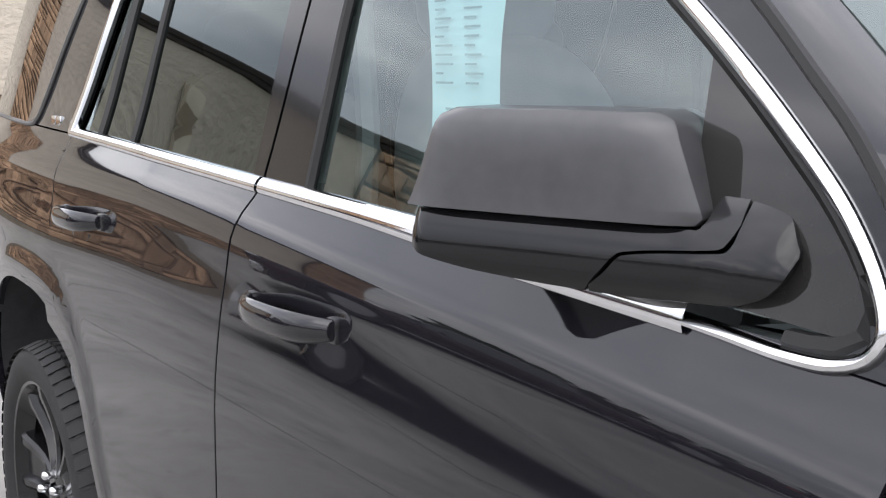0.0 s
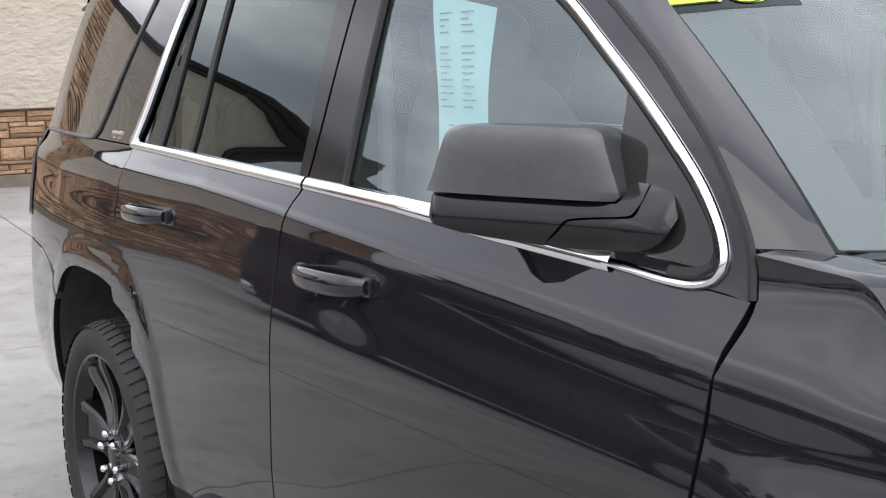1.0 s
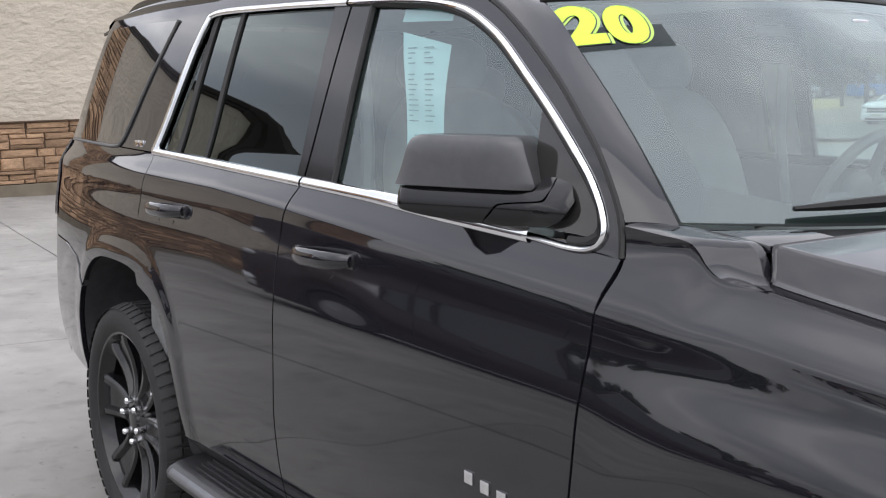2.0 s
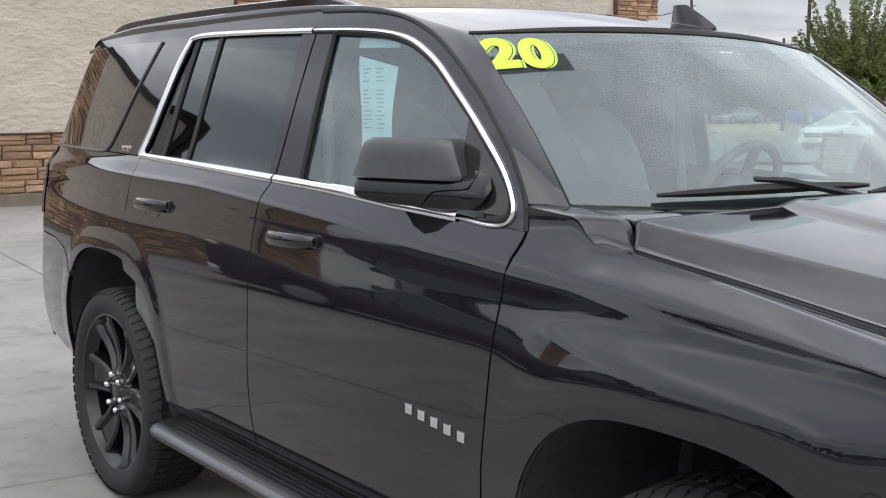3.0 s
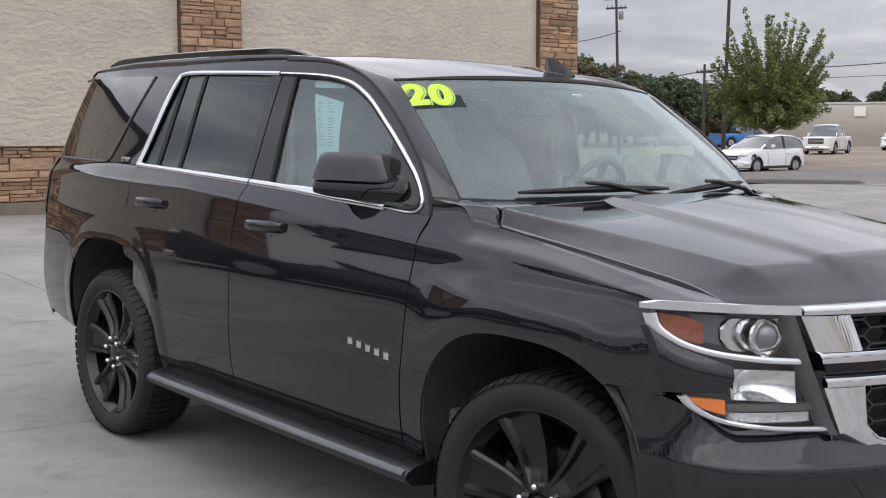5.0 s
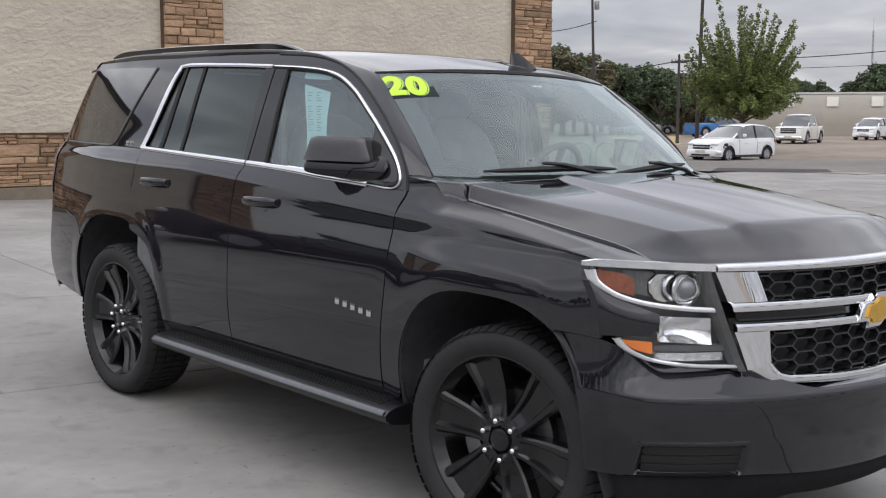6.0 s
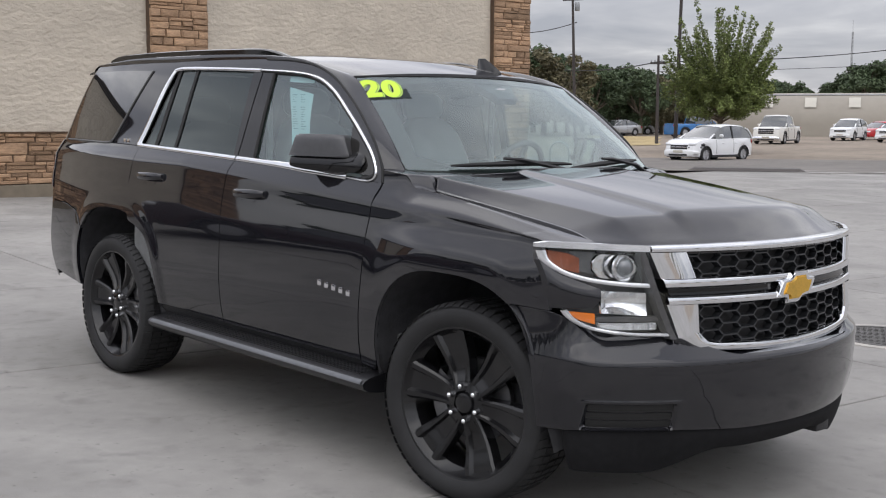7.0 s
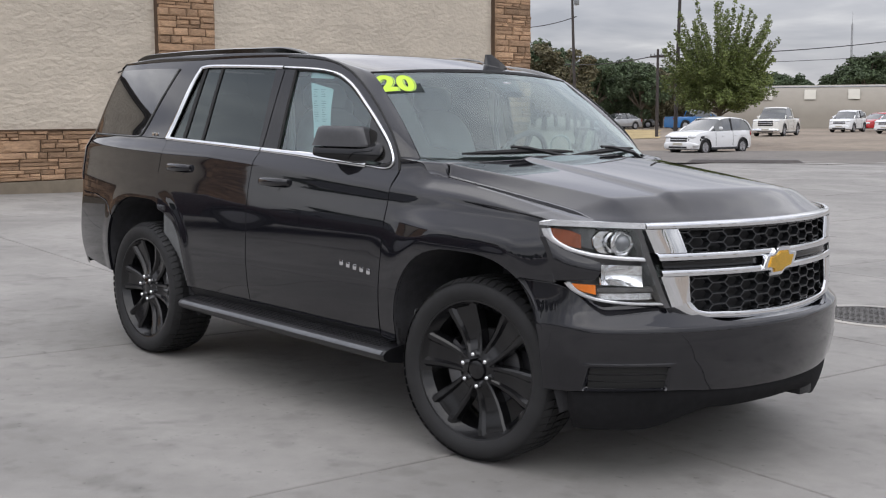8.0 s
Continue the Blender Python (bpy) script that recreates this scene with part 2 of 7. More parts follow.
def box(bm, lo, hi, m=None, bevel=0.0):
    """A box between two corners, its edges bevelled."""
    vs = [bm.verts.new((x, y, z)) for x in (lo[0], hi[0]) for y in (lo[1], hi[1]) for z in (lo[2], hi[2])]
    fs = [bm.faces.new([vs[i] for i in q]) for q in ((0, 1, 3, 2), (4, 6, 7, 5), (0, 4, 5, 1), (2, 3, 7, 6), (0, 2, 6, 4), (1, 5, 7, 3))]
    if bevel:
        es = list({e for f in fs for e in f.edges})
        res = bmesh.ops.bevel(bm, geom=es, offset=bevel, segments=2, affect="EDGES", profile=0.6)
        vs = list({v for f in res["faces"] for v in f.verts} | {v for v in vs if v.is_valid})
    if m is not None:
        bmesh.ops.transform(bm, matrix=m, verts=[v for v in vs if v.is_valid])
    return vs


def tube(bm, pts, radius, sides=8, cap=True):
    """A round bar along pts; radius: a number or one per point."""
    p = [Vector(q) for q in pts]
    r = radius if isinstance(radius, (list, tuple)) else [radius] * len(p)
    rows = []
    for i, q in enumerate(p):
        d = (p[min(i + 1, len(p) - 1)] - p[max(i - 1, 0)]).normalized()
        up = Vector((0, 0, 1)) if abs(d.z) < 0.95 else Vector((0, 1, 0))
        a = d.cross(up).normalized()
        b = a.cross(d)
        rows.append([q + (a * math.cos(k * math.tau / sides) + b * math.sin(k * math.tau / sides)) * r[i] for k in range(sides)])
    vs = add_grid(bm, rows, True)
    if cap:
        bm.faces.new(vs[0])
        bm.faces.new(vs[-1][::-1])
    return vs


def prism(bm, outline, depth, m=None, bevel=0.0):
    """A plate of the 2D outline (x, y), from z = 0 to depth."""
    lo = [bm.verts.new((p[0], p[1], 0)) for p in outline]
    hi = [bm.verts.new((p[0], p[1], depth)) for p in outline]
    n = len(lo)
    top = bm.faces.new(hi)
    bm.faces.new(lo[::-1])
    for i in range(n):
        bm.faces.new((lo[i], lo[(i + 1) % n], hi[(i + 1) % n], hi[i]))
    vs = lo + hi
    if bevel:
        res = bmesh.ops.bevel(bm, geom=list(top.edges), offset=bevel, segments=2, affect="EDGES")
        vs = [v for v in vs if v.is_valid] + [v for v in res["verts"]]
    if m is not None:
        bmesh.ops.transform(bm, matrix=m, verts=list(set(vs)))
    return vs


def lathe(bm, profile, sides=48):
    """Turns (radius, y) points round the y axis."""
    rows = [[(r * math.cos(k * math.tau / sides), y, r * math.sin(k * math.tau / sides)) for k in range(sides)] for r, y in profile]
    return add_grid(bm, rows, True)


# ---- the parked SUV: nose towards +x, its right side towards -y ----
suv = thing("suv", "large black full-size SUV with black wheels, parked on concrete", "car", m=TILT)
AXLE_F, AXLE_R, HUB_Z, HUB_Y = 1.48, -1.475, 0.412, 0.955

_side = pchip([(0.30, 0.90), (0.40, 0.945), (0.50, 0.972), (0.60, 0.990), (0.74, 1.000), (0.86, 0.9995), (0.95, 0.9985), (1.00, 0.9960), (1.03, 0.9932), (1.07, 0.9882), (1.10, 0.9839), (1.13, 0.9792), (1.16, 0.9747), (1.185, 0.9718), (1.205, 0.9704), (1.220, 0.9692), (1.232, 0.9668), (1.245, 0.9630), (1.26, 0.9570), (1.29, 0.9385), (1.315, 0.9250), (1.335, 0.9188), (1.36, 0.912), (1.56, 0.861), (1.70, 0.822), (1.78, 0.797), (1.82, 0.780), (1.86, 0.755)])


def smooth01(t):
    t = min(max(t, 0.0), 1.0)
    return t * t * (3 - 2 * t)


OPENING = {AXLE_F: (1.448, 0.495, 0.500), AXLE_R: (-1.492, 0.520, 0.540)}


def arch_norm(x, z, xc):
    """1 on the lip of the wheel opening, more outside it."""
    c, half, rise = OPENING[xc]
    return ((abs(x - c) / half) ** 2.7 + (max(z - 0.44, 0) / rise) ** 2.7) ** (1 / 2.7)


def half_width(x, z):
    # the shoulder line falls slightly towards the nose
    w = _side(z + 0.055 * min(max(x + 0.12, -0.6), 1.9) * smooth01((z - 0.98) / 0.16) * (1 - smooth01((z - 1.22) / 0.25)))
    w -= 0.075 * max(0, (-1.25 - x) / 1.1) ** 2.2
    w += 0.020 * smooth01((x - 0.95) / 0.5) * smooth01((1.33 - z) / 0.14) * (1 - smooth01((x - 1.70) / 0.3) * 0.6)
    for xc in (AXLE_F, AXLE_R):
        n = arch_norm(x, z, xc)
        if xc == AXLE_F:
            # a broad haunch over the front wheel
            w += 0.021 * (1 - smooth01((n - 1.10) / 0.42)) * smooth01((x - 0.66) / 0.60) * (1 - 0.75 * smooth01((x - 1.72) / 0.24))
        else:
            w += 0.008 * (1 - smooth01((n - 1.07) / 0.10)) * smooth01((1.10 - z) / 0.10)
    return w


def arch(xc, a0, a1, n):
    """Points along the lip of a wheel opening from angle a0 to a1 (degrees, 0 towards +x)."""
    out = []
    mid, half, rise = OPENING[xc]
    for k in range(n + 1):
        a = radians(a0 + (a1 - a0) * k / n)
        c, s = math.cos(a), math.sin(a)
        out.append((mid + half * math.copysign(abs(c) ** (2 / 2.7), c), 0.44 + rise * abs(s) ** (2 / 2.7)))
    return out


def coons(b, r, t, l, nu, nv, curved="brtl"):
    """A net of (x, z) points between four edges: bottom and top run rearwards to forwards, left and right upwards."""
    cv = {}
    for key, pts, n in (("b", b, nu), ("t", t, nu), ("l", l, nv), ("r", r, nv)):
        p3 = [(q[0], 0, q[1]) for q in pts]
        c = spline(p3, n) if key in curved and len(pts) > 2 else resample(p3, n)
        cv[key] = [(v[0], v[2]) for v in c]
    rows = []
    for j in range(nv + 1):
        v = j / nv
        row = []
        for i in range(nu + 1):
            u = i / nu
            q = []
            for k in (0, 1):
                q.append((1 - v) * cv["b"][i][k] + v * cv["t"][i][k] + (1 - u) * cv["l"][j][k] + u * cv["r"][j][k]
                         - (1 - u) * (1 - v) * cv["b"][0][k] - u * (1 - v) * cv["b"][-1][k] - (1 - u) * v * cv["t"][0][k] - u * v * cv["t"][-1][k])
            row.append(q)
        rows.append(row)
    return rows


def skin(rows, s, out=0.0, flange=0.02):
    """Lays a net of (x, z) on the body side s (-1 right, 1 left), with its rim turned inwards."""
    pts = [[Vector((x, s * (half_width(x, z) + out), z)) for x, z in row] for row in rows]
    return sheet(pts, s, flange)


def sheet(pts, s, flange, inward=None):
    bm = bmesh.new()
    vs = add_grid(bm, pts, flip=s > 0)
    if flange:
        ring = vs[0][:-1] + [r[-1] for r in vs[:-1]] + vs[-1][:0:-1] + [r[0] for r in vs[:0:-1]]
        mid = sum((v.co for v in ring), Vector()) / len(ring)
        inw = Vector(inward or (0, -s, 0))
        r1, r2 = [], []
        for v in ring:
            c = (mid - v.co)
            c -= inw * c.dot(inw)
            r1.append(bm.verts.new(v.co - c.normalized() * 0.0012 + inw * 0.0025))
            r2.append(bm.verts.new(v.co - c.normalized() * 0.0012 + inw * flange))
        n = len(ring)
        for a, b in ((ring, r1), (r1, r2)):
            for i in range(n):
                q = (a[i], b[i], b[(i + 1) % n], a[(i + 1) % n])
                bm.faces.new(q if s > 0 else q[::-1])
    return bm


GAP = 0.0035
B_GAP = [(-0.305, 0.50), (-0.305, 0.70), (-0.302, 0.90), (-0.302, 1.06), (-0.300, 1.15), (-0.287, 1.235), (-0.276, 1.280), (-0.260, 1.318)]
F_GAP = [(0.835, 0.50), (0.853, 0.75), (0.868, 0.92), (0.876, 1.04), (0.882, 1.15), (0.891, 1.205), (0.905, 1.262)]
R_GAP = [(-1.262, 0.92), (-1.300, 1.02), (-1.305, 1.13), (-1.292, 1.21), (-1.278, 1.29), (-1.300, 1.346)]
BELT = [(-1.32, 1.346), (-0.76, 1.325), (-0.260, 1.310), (0.25, 1.291), (0.64, 1.276), (0.905, 1.262)]
belt_z = pchip(BELT)


def shifted(pts, dx=0.0, dz=0.0):
    return [(x + dx, z + dz) for x, z in pts]


def belt_run(x0, x1, n=8):
    return [(x0 + (x1 - x0) * k / n, belt_z(x0 + (x1 - x0) * k / n)) for k in range(n + 1)]


def side_doors(s):
    # rear door: its lower rear edge follows the wheel opening
    low = arch(AXLE_R, 2, 46, 10)
    left = low + [(R_GAP[0][0] + 0.012, 0.93)] + R_GAP[1:]
    rows = coons([(low[0][0], 0.46), (-0.66, 0.475), (-0.305 - GAP, 0.475)], [(-0.305 - GAP, 0.475)] + shifted(B_GAP[1:], -GAP), belt_run(-1.300 + GAP, -0.260 - GAP), shifted(left, GAP), 34, 40, "r")
    rear = part("rear_door", skin(rows, s), PAINT, suv)
    rows = coons([(-0.305 + GAP, 0.475), (0.2, 0.475), (0.833 - GAP, 0.475)], [(0.833 - GAP, 0.475)] + shifted(F_GAP[1:], -GAP), belt_run(-0.260 + GAP, 0.905 - GAP), [(-0.305 + GAP, 0.475)] + shifted(B_GAP[1:], GAP), 36, 40, "rl")
    front = part("front_door", skin(rows, s), PAINT, suv)
    return rear, front


def crease_z(x):
    return 1.172 - 0.055 * (x - 0.9)


_hood_edge = pchip([(0.90, 1.262), (1.07, 1.242), (1.15, 1.231), (1.40, 1.204), (1.68, 1.170), (1.92, 1.139), (2.02, 1.122), (2.10, 1.104)])


_hood_edge_y = pchip([(0.9, 0.815), (1.05, 0.826), (1.15, 0.832), (1.4, 0.838), (1.75, 0.845), (1.95, 0.855), (2.04, 0.866), (2.10, 0.885)])


def hood_edge_y(x):
    return _hood_edge_y(min(x, 2.1))


def nose_x(y, z=1.1):
    """The plan of the nose at the lamps and grille."""
    a = abs(y)
    return 2.362 - 0.28 * a * a - 0.11 * a ** 8 + (1.0 - z) * 0.10


def fender(s):
    bottom = [(0.838, 0.46), (0.88, 0.455), (0.935, 0.45)] + arch(AXLE_F, 178, 52, 40) + [(1.80, 0.868), (1.88, 0.866), (1.975, 0.864)]
    right = [(1.975, 0.864), (1.970, 0.90), (1.959, 0.96), (1.944, 1.03), (1.925, 1.085), (1.91, 1.108)]
    left = [(0.838, 0.46)] + shifted(F_GAP[1:5], GAP)
    left[-1] = (left[-1][0], crease_z(left[-1][0]))
    top = [(x, crease_z(x)) for x in (left[-1][0], 1.1, 1.35, 1.6, 1.78)] + [(1.91, 1.108)]
    rows = coons(bottom, right, top, left, 96, 60, "rl")
    pts = [[Vector((x, s * half_width(x, z), z)) for x, z in row] for row in rows]
    # top: from the crease over to the bonnet gap; its rear edge follows the door and the pillar foot
    crest = [Vector((p.x, abs(p.y), p.z)) for p in pts[-1]]
    n, m = len(crest) - 1, 14
    inner = spline([(0.966, 0.856, 1.322), (1.04, 0.843, 1.312), (1.105, 0.830, 1.301), (1.122, 0.830, 1.282), (1.136, 0.833, 1.252)] + [(x, hood_edge_y(x) + 0.005, _hood_edge(x)) for x in (1.165, 1.25, 1.5, 1.75, 1.92, 2.02, 2.095)], n)
    back = spline([crest[0]] + [(x, half_width(x, z), z) for x, z in ((0.899, 1.205), (0.908, 1.235), (0.911, 1.264), (0.906, 1.298))] + [(0.904, 0.921, 1.320), (0.930, 0.892, 1.324), inner[0]], m)
    lead = spline([crest[-1], (1.955, 0.998, 1.110), (2.03, 0.945, 1.110), inner[-1]], m)
    for k in range(1, m + 1):
        v = k / m
        row = []
        for i in range(n + 1):
            u = i / n
            q = crest[i] * (1 - v) + inner[i] * v + back[k] * (1 - u) + lead[k] * u
            q -= crest[0] * ((1 - u) * (1 - v)) + crest[-1] * (u * (1 - v)) + inner[0] * ((1 - u) * v) + inner[-1] * (u * v)
            b = math.sin(math.pi * v ** 0.85) * math.sin(math.pi * min(1, u * 1.15 + 0.02)) * 0.017
            q += Vector((0, 0.25 * b, b))
            row.append(Vector((q.x, s * q.y, q.z)))
        pts.append(row)
    return part("front_fender", sheet(pts, s, 0.02), PAINT, suv)


def quarter(s):
    bottom = [(-2.47, 0.962), (-2.20, 0.960), (-2.03, 0.93)] + arch(AXLE_R, 140, 47, 26)
    bottom[-1] = (R_GAP[0][0] - 0.006, 0.925)
    right = [(R_GAP[0][0] - 0.006, 0.925)] + shifted(R_GAP[1:], -GAP)
    left = [(-2.47, 0.962), (-2.485, 1.10), (-2.472, 1.22), (-2.43, 1.355)]
    rows = coons(bottom, right, [(-2.43, 1.355), (-1.8, 1.352), (-1.300 - GAP, 1.346)], left, 44, 22, "rlt")
    part("quarter_panel", skin(rows, s), PAINT, suv)
    # upper pillar round the rear side window
    rows = coons([(-2.428, 1.359), (-1.8, 1.356), (-1.305, 1.350)], [(-1.305, 1.350), (-1.21, 1.56), (-1.115, 1.735), (-1.075, 1.824)], [(-2.16, 1.812), (-1.6, 1.822), (-1.075, 1.824)], [(-2.428, 1.359), (-2.325, 1.57), (-2.225, 1.73), (-2.16, 1.812)], 24, 20)
    part("rear_pillar", skin(rows, s), PAINT, suv)
    # rear side glass, flush
    rows = coons([(-2.405, 1.362), (-1.95, 1.362), (-1.69, 1.362), (-1.635, 1.385)], [(-1.635, 1.385), (-1.50, 1.58), (-1.36, 1.778)], [(-2.155, 1.778), (-1.7, 1.782), (-1.36, 1.778)], [(-2.405, 1.362), (-2.30, 1.57), (-2.155, 1.778)], 18, 14)
    g = part("rear_side_window", skin(rows, s, 0.004, 0.004), TINT_SOLID, suv)
    bm = bmesh.new()
    edge = [(-2.38, 1.354), (-1.95, 1.354), (-1.70, 1.355), (-1.645, 1.365), (-1.615, 1.40), (-1.485, 1.59), (-1.345, 1.778)]
    pts = [Vector((x, s * (half_width(x, z) + 0.003), z)) for x, z in edge]
    tube(bm, spline(pts, 40), 0.006, 6)
    part("seal", bm, SEAL_GREY, g)
    # bumper end behind the wheel
    low = arch(AXLE_R, 176, 141, 8)
    rows = coons([(-2.50, 0.50), (-2.25, 0.475), (-2.012, 0.46)], [(-2.012, 0.46)] + low[1:], [(-2.47, 0.956), (-2.20, 0.954), (-2.03, 0.922), low[-1]], [(-2.50, 0.50), (-2.53, 0.62), (-2.51, 0.80), (-2.47, 0.956)], 12, 14, "bl")
    part("rear_bumper_end", skin(rows, s, 0.004), PAINT, suv)


TINT_SOLID = material("privacy_glass", (0.010, 0.011, 0.012), 0.015, vary=0.1, scale=10, spec=1.0, coat=0.6)
SEAL_GREY = material("grey_seal", (0.10, 0.10, 0.10), 0.4, vary=0.2, scale=30)

# outline of the side windows, at the middle of their bright trim
DLO_FRONT = [(0.76, 1.280), (0.812, 1.283), (0.838, 1.303), (0.832, 1.333), (0.792, 1.385), (0.728, 1.442), (0.641, 1.510), (0.546, 1.577), (0.456, 1.638), (0.385, 1.677), (0.29, 1.714), (0.18, 1.737), (0.02, 1.752), (-0.21, 1.764)]
DLO_TOP = [(-0.21, 1.768), (-0.64, 1.781), (-1.03, 1.784), (-1.10, 1.776)]
DLO_REAR = [(-1.085, 1.780), (-1.15, 1.68), (-1.232, 1.50), (-1.300, 1.353)]
# the cut between door frames and roof
FRAME = [(-1.075, 1.826), (-0.64, 1.829), (-0.21, 1.826), (0.06, 1.812), (0.24, 1.785), (0.39, 1.735), (0.50, 1.676), (0.655, 1.570), (0.735, 1.503), (0.800, 1.445), (0.855, 1.378), (0.888, 1.325), (0.905, 1.264)]


def on_side(x, z, s, out=0.0):
    return Vector((x, s * (half_width(x, z) + out), z))


def glazing(s, rear, front):
    # frames: strips between the window outline and the roof cut
    a = spline([(x, 0, z) for x, z in [(0.70, 1.281)] + DLO_FRONT], 60)
    b = spline([(x, 0, z) for x, z in [(0.72, 1.273), (0.86, 1.267)] + FRAME[:1:-1]], 60)
    for door, lo, hi in ((front, a, b), (rear, spline([(x, 0, z) for x, z in DLO_TOP], 16), spline([(-0.21, 0, 1.826), (-0.64, 0, 1.829), (-1.075, 0, 1.826)], 16))):
        rows = []
        for k in range(5):
            rows.append([on_side(p.x + (q.x - p.x) * k / 4, p.z + (q.z - p.z) * k / 4, s) for p, q in zip(lo, hi)])
        part("window_frame", sheet(rows, -s, 0.02, (0, -s, 0)), PAINT, door)
    # belt moulding and bright surround, one run for each door
    def bright(path, widths, door, name="bright_trim"):
        n = len(path) * 10
        c = spline([(x, 0, z) for x, z in path], n)
        rows = []
        for i, p in enumerate(c):
            d = (c[min(i + 1, n)] - c[max(i - 1, 0)]).normalized()
            nz = Vector((-d.z, 0, d.x))
            t = i / n * (len(widths) - 1)
            k = min(int(t), len(widths) - 2)
            w = (widths[k] + (widths[k + 1] - widths[k]) * (t - k)) / 2
            row = []
            for off, out in ((-1, -0.004), (-1, 0.004), (-0.6, 0.0085), (0, 0.0105), (0.6, 0.0085), (1, 0.004), (1, -0.004)):
                q = p + nz * (w * off)
                row.append(on_side(q.x, q.z, s, out))
            rows.append(row)
        bm = grid_mesh(rows, flip=s > 0)
        part(name, bm, CHROME, door)
    bright([(-1.300, 1.353), (-0.76, 1.338), (-0.265, 1.322)], (0.021, 0.022, 0.023), rear)
    bright(DLO_REAR, (0.03, 0.042, 0.046, 0.05), rear)
    bright([(-0.225, 1.770), (-0.64, 1.782), (-1.03, 1.786), (-1.09, 1.778)], (0.018, 0.018, 0.02), rear)
    bright([(-0.255, 1.322), (0.10, 1.310), (0.43, 1.294), (0.655, 1.283)], (0.023, 0.026, 0.034, 0.032), front)
    bright([(0.64, 1.279), (0.70, 1.275), (0.77, 1.270), (0.815, 1.272), (0.842, 1.283), (0.852, 1.303), (0.843, 1.333), (0.804, 1.387), (0.739, 1.446), (0.651, 1.515), (0.555, 1.583), (0.465, 1.645), (0.40, 1.681), (0.30, 1.722), (0.18, 1.745), (0.02, 1.759), (-0.215, 1.769)], (0.011, 0.014, 0.017, 0.016, 0.015, 0.014, 0.014, 0.014), front)
    # dark pillar plates on either side of the door gap
    for x0, x1, x2, x3, door in ((-0.255, -0.118, -0.105, -0.205, front), (-0.300, -0.264, -0.214, -0.295, rear)):
        rows = coons([(x0, 1.332), (x1, 1.330)], [(x1, 1.330), (x2, 1.768)], [(x3, 1.768), (x2, 1.768)], [(x0, 1.332), (x3, 1.768)], 4, 10)
        part("pillar_plate", skin(rows, s, -0.001, 0.015), TRIM_BLACK, door)
    # panes
    f_edge = spline([(x, 0, z) for x, z in ((0.815, 1.305), (0.785, 1.37), (0.62, 1.515), (0.44, 1.637), (0.29, 1.704))], 16)
    rows = coons([(-0.118, 1.318), (0.3, 1.303), (0.80, 1.29)], [(0.80, 1.29)] + [(v.x, v.z) for v in f_edge], [(-0.105, 1.764), (0.02, 1.757), (0.18, 1.734), (0.29, 1.704)], [(-0.118, 1.318), (-0.105, 1.764)], 20, 16, "t")
    part("window_pane", skin(rows, s, -0.012, 0.0), FRONT_GLASS, front).visible_shadow = False
    rows = coons([(-1.27, 1.35), (-0.76, 1.332), (-0.262, 1.317)], [(-0.262, 1.317), (-0.25, 1.778)], [(-1.10, 1.772), (-0.64, 1.778), (-0.25, 1.776)], [(-1.27, 1.35), (-1.17, 1.60), (-1.10, 1.772)], 20, 14)
    part("window_pane", skin(rows, s, -0.012, 0.0), TINT, rear).visible_shadow = False
    # bars that divide the rear door glass
    for xb, xt, w in ((-1.118, -1.046, 0.034), (-0.903, -0.862, 0.026)):
        rows = coons([(xb - w / 2, 1.348), (xb + w / 2, 1.347)], [(xb + w / 2, 1.347), (xt + w / 2, 1.776)], [(xt - w / 2, 1.776), (xt + w / 2, 1.776)], [(xb - w / 2, 1.348), (xt - w / 2, 1.776)], 3, 10)
        part("division_bar", skin(rows, s, -0.006, 0.012), SEAL, rear)
    # seals just inside the trim
    bm = bmesh.new()
    tube(bm, [on_side(x, z, s, -0.006) for x, z in [(v.x, v.z) for v in spline([(x, 0, z) for x, z in DLO_FRONT], 50)]], 0.011, 6)
    part("seal", bm, SEAL, front)
    bm = bmesh.new()
    tube(bm, [on_side(x, z, s, -0.006) for x, z in ((-0.113, 1.325), (-0.111, 1.55), (-0.108, 1.766))], 0.009, 6)
    part("seal", bm, SEAL, front)
    # black seal in the gap between door frame and pillar
    bm = bmesh.new()
    run = spline([(x, 0, z) for x, z in FRAME[2:]], 50)
    tube(bm, [on_side(p.x, p.z, s, 0.0005) for p in run], 0.0068, 6)
    part("frame_seal", bm, SEAL, front)


def roof_edge(x):
    """The line where roof panel and side pillar meet: (y, z)."""
    y = 0.735 - 0.002 * smooth01((x + 0.25) / 0.62)
    return y, _roof_z(x)


_roof_z = pchip([(-2.32, 1.780), (-2.0, 1.824), (-1.5, 1.850), (-0.9, 1.855), (-0.4, 1.843), (0.0, 1.812), (0.2, 1.780), (0.45, 1.735), (0.55, 1.71)])
SHIELD_EDGE = [(0.45, 0.733, 1.735), (0.621, 0.766, 1.614), (0.780, 0.799, 1.486), (0.884, 0.829, 1.398), (0.966, 0.852, 1.322)]


